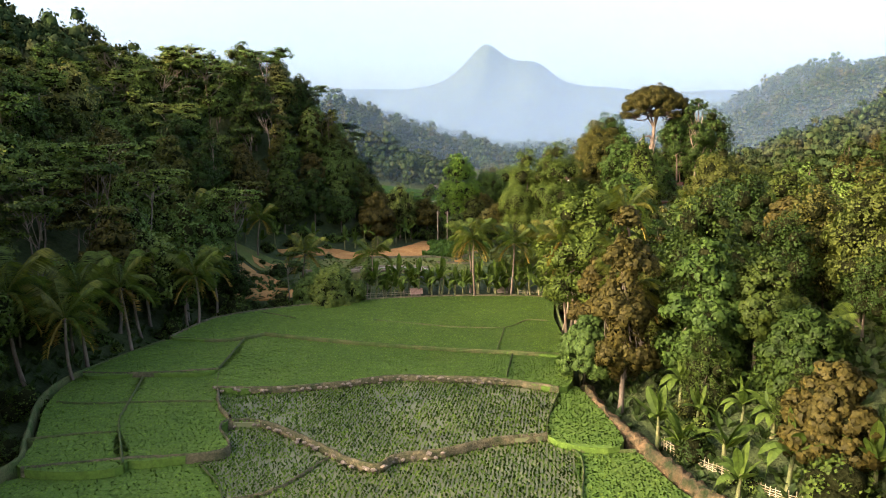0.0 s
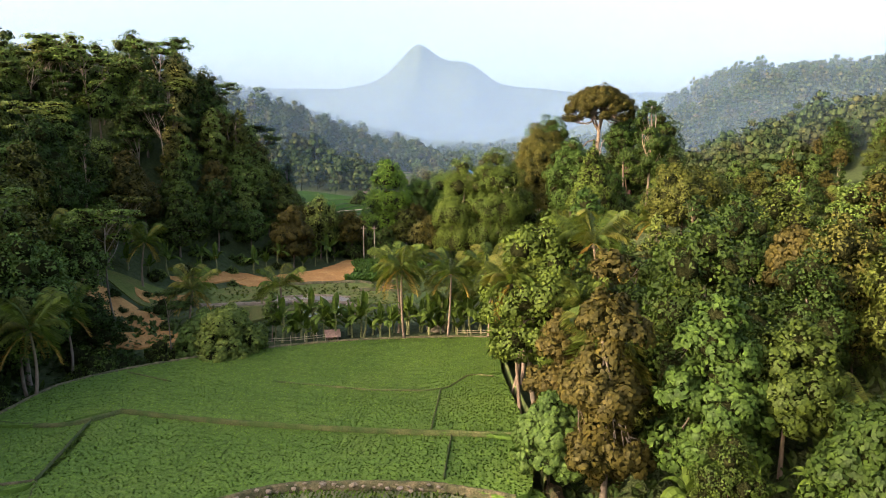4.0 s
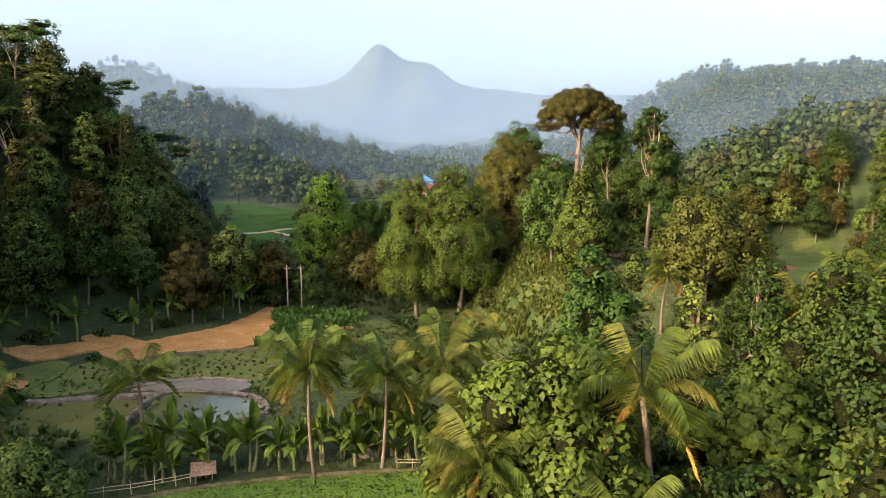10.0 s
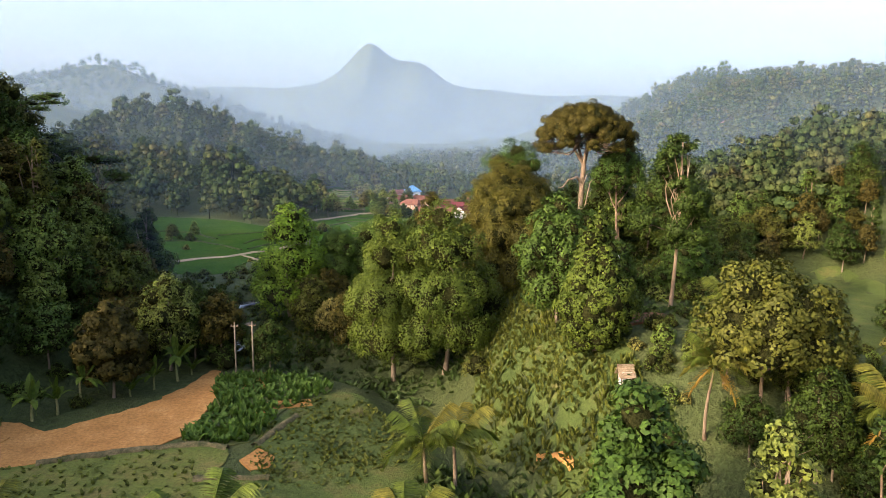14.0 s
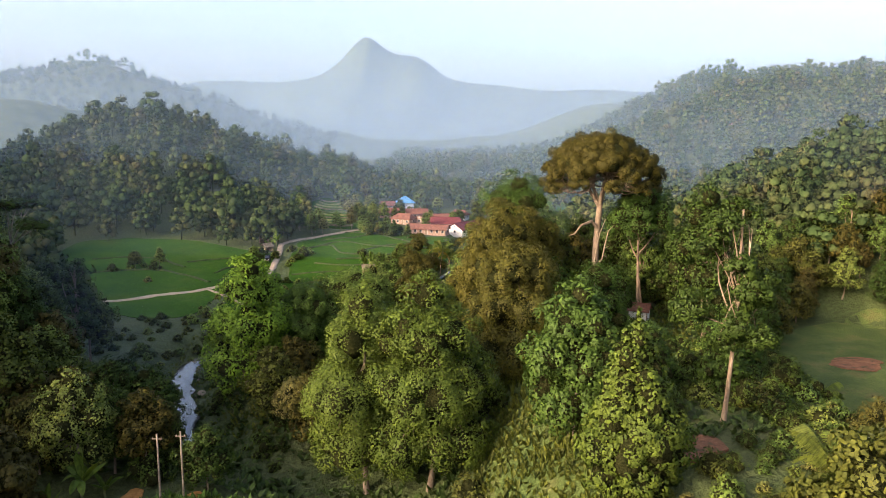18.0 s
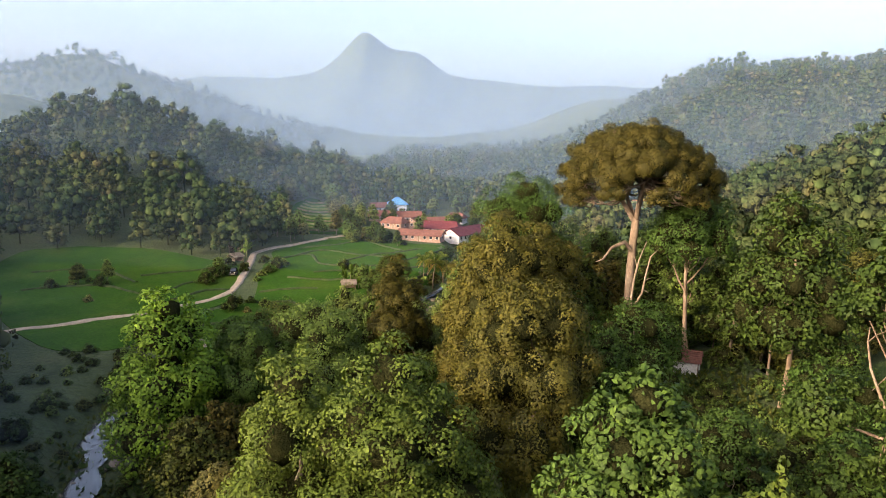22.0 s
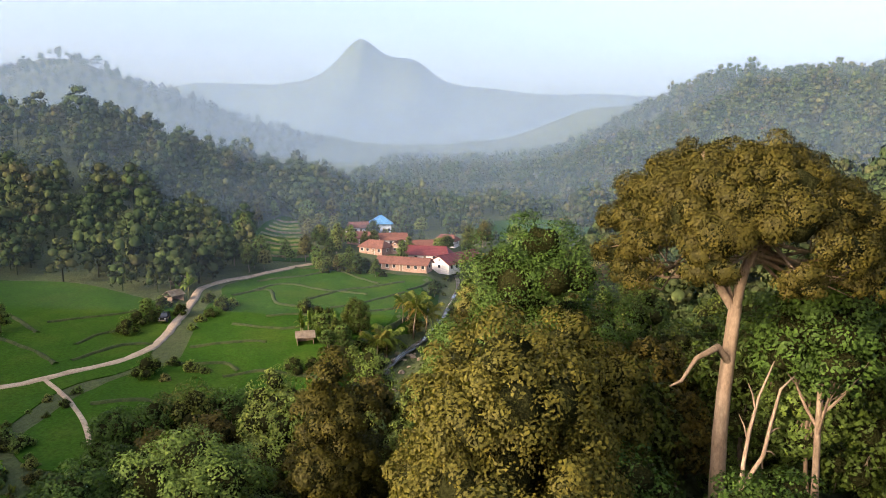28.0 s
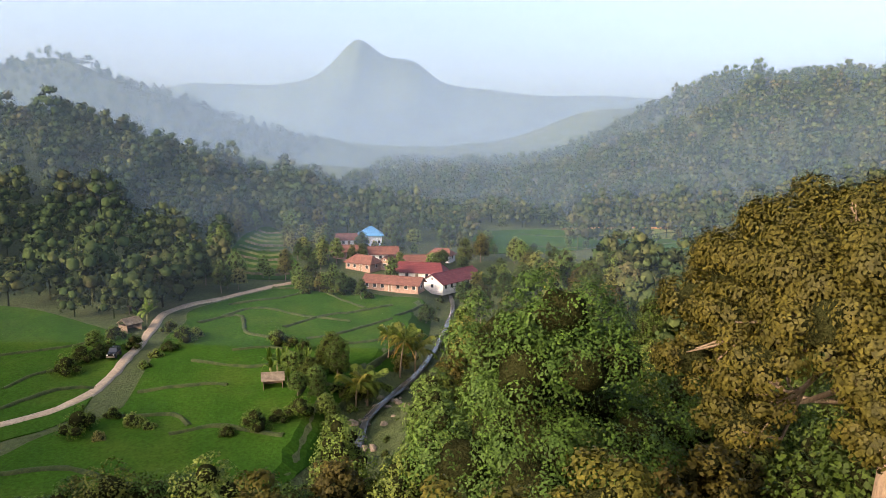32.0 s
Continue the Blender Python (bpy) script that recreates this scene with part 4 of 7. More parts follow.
# ---- the garden plots beyond the palms ----
FIELDS = [
    ("soil_plot", M_SOIL, 0.16, [(-60, 160), (-56, 163), (-50, 162), (-44, 169), (-40, 178), (-38, 186), (-35, 180), (-33.5, 170), (-34, 160), (-45, 155), (-51, 152)], "bare orange soil plot", "bare plot"),
    ("grass_plot", M_PLOT, 0.14, [(-58, 140), (-54, 150), (-46, 153.5), (-33, 158.5), (-27, 158), (-27, 150), (-35, 146), (-46, 141), (-53, 137)], "green grass plot", "field"),
    ("ridge_plot", M_PLOT, 0.15, [(-35, 145.5), (-28, 149.5), (-21, 150), (-19, 141), (-24, 140), (-30, 142)], "plot of low green rows", "field"),
    ("vegetable_plot", M_BUNDG, 0.18, [(-33, 160), (-33, 171), (-36, 182), (-26, 184), (-18, 178), (-23, 171), (-25, 160)], "leafy vegetable plot", "field"),
    ("meadow_plot", M_GRASS, 0.14, [(-23, 168), (-20, 176), (-12, 176), (-4, 168), (0, 158), (-4, 146), (-12, 140), (-19, 144), (-24, 158)], "grassy meadow plot", "field"),
    ("soil_patch", M_SOIL, 0.24, [(-33, 183), (-30, 186), (-28, 182), (-28.5, 177), (-31, 178)], "bare orange soil patch", "bare plot"),
    ("soil_patch", M_SOIL, 0.24, [(-28, 170), (-25, 174), (-20.5, 174), (-20, 172), (-24, 170), (-26, 166)], "bare orange soil patch", "bare plot"),
    ("soil_patch", M_SOIL, 0.24, [(-24, 153.5), (-23.5, 158), (-21.5, 157), (-21, 153)], "bare orange soil patch", "bare plot"),
    ("soil_bank", M_SOIL, 0.30, [(-62, 114), (-60, 119), (-55, 121), (-50, 120), (-49, 116), (-55, 115)], "stony brown earth bank above the paddy", "bare plot"),
    ("soil_bank", M_SOIL, 0.30, [(-72, 128), (-66, 131), (-59, 130), (-54, 124), (-54, 120), (-60, 123), (-67, 125)], "bare orange earth bank above the paddy", "bare plot"),
    ("grass_plot", M_PLOT, 0.24, [(-72, 136), (-66, 142), (-58, 150), (-55, 146), (-57, 135), (-64, 133)], "rough grass terrace between earth banks", "field"),
    ("soil_bank", M_SOIL, 0.34, [(-66, 137), (-60, 142), (-57, 141), (-58, 137), (-63, 134.5)], "narrow bare orange earth terrace", "bare plot"),
    ("soil_bank", M_SOIL, 0.30, [(-66, 150), (-60, 157), (-55, 160), (-54, 157), (-60, 150)], "bare orange earth bank beside the plots", "bare plot"),
    ("grass_slope", M_GRASS, 0.15, [(2, 166), (3, 178), (6, 192), (10, 204), (16, 200), (18, 186), (20, 172), (22, 160), (21, 150), (14, 148), (9, 157)], "sunlit grassy slope below the tall trees", "grass slope"),
    ("soil_scar", M_RED, 0.28, [(19, 170), (22, 174), (28, 175), (29, 171), (24, 168)], "bare red earth scar on the slope", "bare plot"),
    ("meadow", M_GRASS, 0.15, [(54, 205), (56, 222), (62, 240), (80, 262), (104, 272), (112, 258), (100, 232), (84, 210), (68, 200)], "smooth green field in the side valley", "field"),
    ("soil_scar", M_RED, 0.28, [(78, 240), (84, 246), (90, 243), (84, 236)], "bare orange earth scar by the field", "bare plot"),
    ("village_field", M_RICEF, 0.15, [(-56, 296), (-48, 305), (-49, 316), (-52, 330), (-55, 346), (-55, 357), (-57, 368), (-47, 385), (-37, 398), (-24, 394), (-10, 388), (2, 384), (3, 360), (-2, 338), (-8, 326), (-12, 310), (-13, 294), (-22, 276), (-44, 264), (-58, 272)], "terraced green rice fields beside the track", "rice field"),
    ("village_field", M_RICEF, 0.15, [(-62, 292), (-54, 303), (-55, 314), (-58, 330), (-61, 344), (-74, 352), (-100, 362), (-132, 352), (-126, 318), (-100, 288), (-78, 270), (-64, 272)], "green rice fields at the foot of the wooded hill", "rice field"),
    ("hill_terraces", M_RICEF, 0.2, [(-62, 404), (-40, 406), (-42, 424), (-50, 444), (-58, 470), (-66, 478), (-70, 462), (-68, 434)], "stepped rice terraces climbing the hillside", "rice terraces"),
    ("far_field", M_RICEF, 0.2, [(20, 462), (24, 512), (60, 524), (74, 500), (62, 468), (36, 458)], "pale green field beyond the village", "field"),
    ("far_field", M_PLOT, 0.2, [(76, 500), (64, 523), (98, 530), (116, 520), (112, 498)], "straw-tinted field beyond the village", "field"),
    ("far_field", M_RICEF, 0.2, [(66, 464), (76, 494), (110, 492), (104, 466), (84, 458)], "pale green field beyond the village", "field"),
    ("far_field", M_RICEF, 0.2, [(52, 424), (62, 450), (84, 454), (100, 460), (98, 440), (84, 426)], "green field beside the far stream", "field"),
    ("far_track", M_SOIL, 0.3, [(64, 526), (64, 528.5), (98, 534), (116, 531), (116, 528), (98, 531)], "bare tan strip along the far fields", "bare plot"),
    ("soil_scar", M_SCAR, 0.5, [(226, 690), (236, 694), (246, 690), (241, 685), (230, 686)], "bare orange earth scar high on the wooded hill", "bare plot"),
    ("soil_scar", M_SCAR, 0.5, [(-120, 730), (-105, 742), (-92, 735), (-104, 722)], "bare orange earth scar on the far hillside", "bare plot"),
]
for name, material, off, poly, label, cat in FIELDS:
    patch(name, poly, material, off=off, step=3.0, rim=1.2 if "soil" in name else 2.0, label=label, category=cat, skirt=0.5, ragged=0.45 if "soil" in name else 0.0)
patch("fish_pond", [(-38, 138.5), (-32, 139), (-26.5, 137), (-24.5, 133), (-30, 129.5), (-36, 128), (-38, 133)], M_POND, level=0.95, rim=1.0, label="shallow greenish fish pond", category="pond", skirt=1.0)
patch("fish_pond", [(-52, 134), (-46, 136), (-39.5, 136), (-39, 128), (-43, 124), (-50, 127)], M_POND, level=0.95, rim=1.0, label="murky green pond edged with stones", category="pond", skirt=1.0)
patch("mud_flat", [(-43, 140), (-36, 143.5), (-29, 143), (-29, 140), (-36, 139.2)], M_MUD, level=1.15, rim=1.0, label="drained muddy pond bed", category="pond", skirt=1.0)
for line in ([(-38.5, 128), (-38.6, 138.8), (-32, 139.6), (-26, 137.6), (-23.8, 133), (-27, 130)], [(-53, 135), (-46, 137), (-39, 138.5)], [(-44, 140.5), (-36, 144.3), (-28.6, 143.4)]):
    strip("stone_edge", line, 0.6, M_STONE, off=1.05, step=0.7, level=0.0, crown=0.3, rough_edge=0.5, skirt=0.8, label="rubble stone edging round the pond", category="pond edge")
for line in ([(-47, 153), (-33, 158.4), (-27, 158)], [(-28, 149.7), (-20, 150.5)], [(-24, 159), (-21, 168)]):
    strip("bund", line, 0.9, M_BUND, off=0.2, step=1.0, crown=0.35, rough_edge=0.4, label="grassy earth bank between garden plots", category="bund")

# ---- stream, track, footpath ----
r_c = smooth_line(RIVER[:12] + [(-40, 206)], 2.5)
LOW = 99.0
for part_line, half in ((RIVER[:7], 1.2), (RIVER[6:12] + [(-40, 206)], 3.2)):
    c_l = smooth_line(part_line, 2.5)
    lv = np.minimum.accumulate(np.minimum(LOW, ground(c_l[:, 0], c_l[:, 1]) + 0.9))
    LOW = float(lv[-1])
    strip("stream", part_line, half, M_WATER, off=0.0, step=2.5, level=list(lv), rough_edge=0.35, label="shallow rocky stream reflecting the sky", category="stream", skirt=0.3)
ROAD = [(-98, 278), (-80, 288.4), (-68, 296.4), (-62, 302.5), (-57, 309.5), (-55.6, 318), (-58, 336.5), (-60.3, 350), (-62.2, 359), (-62, 367), (-53.3, 379.6), (-44, 394), (-36, 404), (-34, 416)]
strip("track", ROAD, 1.9, M_ROAD, off=0.28, step=2.0, crown=0.05, label="pale unpaved track winding to the village", category="road")
strip("field_path", [(-67.5, 296), (-59.8, 288.8), (-51.8, 279.6), (-47, 272)], 0.7, M_ROAD, off=0.3, step=2.0, label="narrow pale footpath between paddies", category="path")
strip("footpath", [(3, 169), (7, 163), (10, 158), (13, 154.5), (13.5, 148), (12, 141)], 0.7, M_SOIL, off=0.28, step=1.5, label="worn orange footpath on the slope", category="path")

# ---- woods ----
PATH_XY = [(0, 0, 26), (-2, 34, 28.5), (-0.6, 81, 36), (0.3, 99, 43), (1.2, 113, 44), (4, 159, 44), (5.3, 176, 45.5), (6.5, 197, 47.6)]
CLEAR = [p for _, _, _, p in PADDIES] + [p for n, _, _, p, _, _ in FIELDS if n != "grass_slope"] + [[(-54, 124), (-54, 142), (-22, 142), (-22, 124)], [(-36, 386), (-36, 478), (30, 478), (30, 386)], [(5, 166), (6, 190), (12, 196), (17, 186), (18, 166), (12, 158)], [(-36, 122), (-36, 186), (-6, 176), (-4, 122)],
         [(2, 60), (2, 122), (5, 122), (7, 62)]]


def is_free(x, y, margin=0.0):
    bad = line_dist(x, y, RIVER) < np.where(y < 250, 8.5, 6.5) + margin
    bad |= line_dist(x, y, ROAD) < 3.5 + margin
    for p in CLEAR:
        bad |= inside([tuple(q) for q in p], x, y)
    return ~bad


def scatter(x0, x1, y0, y1, step, rng):
    gx, gy = np.meshgrid(np.arange(x0, x1, step), np.arange(y0, y1, step))
    gx, gy = gx.ravel() + rng.uniform(-.45, .45, gx.size) * step, gy.ravel() + rng.uniform(-.45, .45, gx.size) * step
    ok = is_free(gx, gy)
    return gx[ok], gy[ok]


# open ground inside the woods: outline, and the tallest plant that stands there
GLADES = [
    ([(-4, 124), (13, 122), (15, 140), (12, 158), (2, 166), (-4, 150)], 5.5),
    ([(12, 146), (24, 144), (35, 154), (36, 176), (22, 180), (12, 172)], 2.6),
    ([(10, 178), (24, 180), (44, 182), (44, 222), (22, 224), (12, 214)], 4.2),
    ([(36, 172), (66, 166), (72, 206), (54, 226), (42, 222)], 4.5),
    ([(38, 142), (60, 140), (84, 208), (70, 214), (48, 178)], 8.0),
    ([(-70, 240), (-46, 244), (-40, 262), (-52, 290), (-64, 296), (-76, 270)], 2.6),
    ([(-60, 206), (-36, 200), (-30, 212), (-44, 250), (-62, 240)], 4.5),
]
HERO = []
rngw = np.random.default_rng(77)


def wood(zone, step, kinds, size=(0.8, 1.2), keep=lambda x, y: True, group="", margin=4.0):
    xs, ys = scatter(*zone, step, rngw)
    for x, y in zip(xs, ys):
        if not keep(x, y) or any(math.hypot(x - hx, y - hy) < hr for hx, hy, hr in HERO):
            continue
        proto = kinds[rngw.integers(len(kinds))]
        s = rngw.uniform(*size)
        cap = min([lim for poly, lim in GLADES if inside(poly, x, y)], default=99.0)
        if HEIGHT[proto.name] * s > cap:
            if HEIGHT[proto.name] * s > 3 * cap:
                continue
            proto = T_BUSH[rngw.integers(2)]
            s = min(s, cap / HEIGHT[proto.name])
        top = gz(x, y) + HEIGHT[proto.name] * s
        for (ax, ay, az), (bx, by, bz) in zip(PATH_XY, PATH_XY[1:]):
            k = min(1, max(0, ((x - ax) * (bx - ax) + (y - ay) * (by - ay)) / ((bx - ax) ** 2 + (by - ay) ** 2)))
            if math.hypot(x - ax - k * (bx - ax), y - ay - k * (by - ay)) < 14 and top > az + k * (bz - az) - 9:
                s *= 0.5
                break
        grow(proto, x, y, s, group=group)


HEIGHT = {}
for ob in PROTOS:
    zs = [(v.co.z + c.location.z) for c in (ob.children or (ob,)) for v in c.data.vertices]
    HEIGHT[ob.name] = max(zs)

# ---- trees that stand out ----


def umbrella_tree():
    """The emergent giant: forked pale trunk, heavy limbs, a wide domed crown of olive-brown leaves."""
    rng = np.random.default_rng(301)
    root = new("umbrella_tree")
    lobes = []
    for k in range(40):
        a, q = k * 2.39996, math.sqrt((k + 0.5) / 40)
        r = 10.6 * q
        s = rng.uniform(2.0, 2.9)
        lobes.append((r * math.cos(a), r * math.sin(a), 30.4 - 5.2 * q ** 2.6 + rng.uniform(-.5, .5), s, s, s * 0.75))
    for k in range(10):
        a = k * 0.628
        lobes.append((10.2 * math.cos(a), 10.2 * math.sin(a), 23.9 + rng.uniform(-1.4, 0.8), 2.0, 2.0, 1.3))
    st = Stock()
    st.tube(bent(rng, (0, 0, -1), (0.2, 0, 20.2), 0.015, 7), [1.05, 0.8, 0.7, 0.66, 0.62, 0.60, 0.56], 10)
    for tip in ((-3.4, 0.8, 25), (3.2, 1.0, 25.5), (0.3, -2.6, 26), (-0.6, 3.0, 25.5)):
        st.tube(bent(rng, (0.2, 0, 19.6), tip, 0.05, 5), [0.44, 0.37, 0.31, 0.26, 0.2], 7)
        for l in lobes:
            if np.dot(l[:2], tip[:2]) > 0 and rng.random() < 0.5:
                a = np.array((0.2, 0, 19.8)) + (np.array(tip) - (0.2, 0, 19.8)) * rng.uniform(0.55, 1.0)
                mid = bent(rng, a, (l[0] * .93, l[1] * .93, l[2] - 0.6), 0.08, 6)
                st.tube(mid, [0.19, 0.16, 0.13, 0.1, 0.07, 0.03], 5)
                for _ in range(3):
                    e = np.array(l[:3]) * (.95, .95, 1) + np.clip(rng.normal(size=3), -1, 1) * 1.3
                    st.tube(bent(rng, mid[3], e, 0.08, 3), [0.11, 0.07, 0.03], 4)
    st.tube([(0, 0, 15.6), (-2.0, -.6, 17.2), (-4.6, -1, 16.6), (-6.3, -1.4, 15.2), (-7.6, -1.6, 15.0)], [0.34, 0.28, 0.2, 0.13, 0.06], 6)
    put("trunk", st.mesh("umbrella_trunk", M_BARKP, True), root)
    put("crown", crown_mesh("umbrella_crown", rng, lobes, 170000, 0.21, 0.155, M_LEAFO, core=0.58, spread=0.30), root)
    return tagged(root, "giant umbrella-crowned tree with pale forked trunk and olive-brown leaves", "tree")


big = umbrella_tree()
big.matrix_basis = pose(27.4, 227.5, gz(27.4, 227.5) - 0.3, 0, 0, 20)
big.scale = (0.87, 0.87, (46.6 - gz(27.4, 227.5)) / 32.2)


def dead_fork():
    root = new("dead_tree")
    st = Stock()
    st.tube([(0, 0, -1), (0.1, 0, 6), (0.4, 0, 10), (1.6, 0.2, 13), (2.6, 0.3, 14.5)], [0.42, 0.33, 0.29, 0.25, 0.2], 8)
    put("trunk", st.mesh("dead_trunk", M_BARKP, True), root)
    for line, radii, twigs in (([(1.9, 0.2, 13.4), (2.0, .2, 16), (2.3, .2, 19), (2.9, .3, 22), (4.0, .5, 25)], [0.22, 0.18, 0.15, 0.11, 0.05], (((2.2, .2, 18), (1.3, .2, 20.4)), ((2.6, .25, 21), (1.8, 0, 23.2)))),
                               ([(2.5, 0.3, 14.4), (3.6, .3, 16.5), (4.1, .4, 19.5), (4.7, .5, 22.5), (5.8, .7, 23.6)], [0.2, 0.17, 0.14, 0.11, 0.05], (((4.0, .4, 18.6), (5.0, .6, 19.0)), ((3.7, .3, 17), (4.6, .3, 16.6))))):
        st = Stock()
        st.tube(line, radii, 7)
        for a, b in twigs:
            st.tube([a, tuple((p + q) / 2 + .1 for p, q in zip(a, b)), b], [.1, .07, .03], 5)
        put("prong", st.mesh("dead_prong", M_BARKP, True), root)
    root.matrix_basis = pose(23.6, 219, gz(23.6, 219))
    root.scale = (0.8, 0.8, 0.76)
    HERO.append((24, 221, 4))
    return tagged(root, "dead barkless pale tree forked in two prongs", "dead tree")


dead_fork()
HERO.append((27.7, 224.5, 9))


def great_tree(name, x, y, h, material, label, rad, low, count, leaf, seed, lobes_n=9, tall=1.1, clear=6.0, bark=None):
    ob = broad_kind(name, seed, h, material, label, count=count, leaf=leaf, rad=rad, low=low, lobes_n=lobes_n, tall=tall, bark=bark)
    ob.matrix_basis = pose(x, y, gz(x, y) - 0.2, 0, 0, seed * 40)
    HERO.append((x, y, clear))
    return ob


great_tree("canopy_tree", -10, 192, 29, M_LEAFL, "big light green tree with a full billowing crown", 0.28, 0.07, 44000, (0.31, 0.25), 401, 9, 1.25, 8)
great_tree("canopy_tree", -1.5, 188, 28.5, M_LEAFL, "big light green tree with a full billowing crown", 0.27, 0.07, 44000, (0.31, 0.25), 402, 9, 1.25, 8)
great_tree("canopy_tree", -34, 222, 25, M_LEAFB, "bright green tree above the stream", 0.30, 0.1, 20000, (0.46, 0.40), 403, 9, 1.1, 8)
great_tree("canopy_tree", 10.5, 203, 18.6, M_LEAFOLIT, "twiggy olive-leafed tree on the knoll", 0.39, 0.08, 52000, (0.28, 0.21), 404, 8, 1.3, 6)
great_tree("canopy_tree", 9.4, 218.5, 24.5, M_LEAFOLIT, "olive-brown tree with twiggy boughs on the knoll", 0.31, 0.14, 56000, (0.28, 0.21), 405, 8, 1.2, 6, M_BARKP)
great_tree("canopy_tree", 14.5, 246, 30, M_LEAFG, "dark green round-topped tree on the knoll's edge", 0.32, 0.2, 64000, (0.26, 0.20), 406, 9, 1.1, 7)
great_tree("canopy_tree", 14.5, 176, 18.5, M_LEAFG, "green tree in front of the knoll", 0.30, 0.12, 18000, (0.40, 0.3), 407, 8, 1.2, 5)
great_tree("canopy_tree", 42, 214, 26, M_LEAF, "tall yellow-green tree with forked pale trunk", 0.26, 0.3, 9000, (0.48, 0.34), 408, 8, 1.3, 6, M_BARKP)
great_tree("canopy_tree", 35.2, 227.5, 25, M_LEAFG, "dark-crowned tree on a tall bare leaning pale trunk", 0.24, 0.62, 16000, (0.32, 0.24), 410, 7, 1.0, 4, M_BARKP)
great_tree("canopy_tree", -19, 203, 11, M_LEAFO, "low brown-leafed tree under the big green ones", 0.4, 0.1, 5000, (0.42, 0.3), 409, 7, 1.1, 4)
for x, y, top, material, label, rad, low, seed, bark in (
        (6.5, 72.5, 20.5, M_LEAFR, "tall rust-brown leafed tree at the paddy's edge", 0.15, 0.12, 601, None), (4.5, 84, 15, M_LEAFR, "small rust-leafed tree among palms", 0.2, 0.2, 602, None),
        (3.2, 93.5, 21.5, M_LEAFL, "light yellow-green tree with layered boughs", 0.26, 0.3, 603, None), (18, 100, 18, M_LEAFL, "light green tree with a pale trunk", 0.22, 0.5, 604, M_BARKP),
        (11.4, 121, 22, M_LEAFG, "dense green tree in the side wood", 0.24, 0.15, 605, None), (32, 150, 24.5, M_LEAF, "wide olive domed tree with forked trunks", 0.42, 0.42, 606, M_BARKP),
        (14.5, 71.5, 17.6, M_LEAFG, "tall round-topped green tree at the wood's edge", 0.26, 0.15, 607, None), (3.2, 78, 9.5, M_LEAFD, "dark glossy tree with a pale trunk by the bund", 0.34, 0.3, 608, M_BARKP),
        (19.5, 72, 15.5, M_LEAF, "broad green tree with large leaves", 0.33, 0.35, 609, M_BARKP), (21, 62, 9.5, M_LEAF, "low olive-green round tree", 0.42, 0.15, 610, None),
        (20, 52.5, 9, M_LEAFR, "pale brown flowering tree by the bamboo fence", 0.33, 0.15, 611, None), (27.5, 91, 20.5, M_LEAFR, "rust-crowned tree on a bare pale trunk", 0.22, 0.55, 612, M_BARKP),
        (-38, 109.5, 8.5, M_LEAFD, "dark rounded tree clump at the field's edge", 0.5, 0.05, 613, None), (-42, 112, 7.5, M_LEAFD, "dark rounded tree clump at the field's edge", 0.5, 0.05, 614, None), (-48, 173, 16, M_LEAFR, "pinkish-brown leafed tree behind the plots", 0.3, 0.15, 615, None),
        (-5, 238, 27, M_LEAFO, "thin twiggy olive-brown tree by the stream", 0.20, 0.25, 616, M_BARKP), (-16, 232, 22, M_LEAFD, "wide dark green tree above the stream", 0.36, 0.15, 617, None), (-24, 228, 20, M_LEAFG, "green tree with reddish branches", 0.33, 0.2, 618, None),
        (15, 227.5, 33.5, M_LEAFOLIT, "ochre-leafed tree on the knoll", 0.31, 0.2, 619, M_BARKP), (6.6, 229, 31, M_LEAFOLIT, "ochre-leafed tree at the knoll's foot", 0.24, 0.1, 620, None), (46, 226, 25, M_LEAF, "yellow-green tree with a forked leaning trunk", 0.24, 0.4, 621, M_BARKP)):
    h = top - gz(x, y) if top > 15 else top
    great_tree("canopy_tree", x, y, h, material, label, rad, low, 44000 if seed in (616, 617, 618, 619, 620) else 22000, (0.29, 0.22) if seed > 615 and seed < 621 else (0.36, 0.28) if seed > 615 or top < 16 else (0.42, 0.32), seed, 8, 1.1, 4.5, bark)
cone = cone_kind("conical_tree", 501, 18.6, M_LEAFL, "slim cone-shaped light green tree on the slope", count=34000, rad=0.27, low=0.10)
cone.matrix_basis = pose(17.8, 165.5, gz(17.8, 165.5) - 0.1)
HERO.append((17.8, 165.5, 5))
tall = tall_kind("slender_tree", 43, 25, M_LEAF, "very tall slender tree with a long pale trunk", count=15000, sparse=0.45, leaf=(0.34, 0.25), reach=0.15)
tall.matrix_basis = pose(31.3, 178.5, gz(31.3, 178.5) - 0.2)
HERO.append((31.3, 178.5, 4))
grow(T_TALL[0], 26, 118, 0.95)

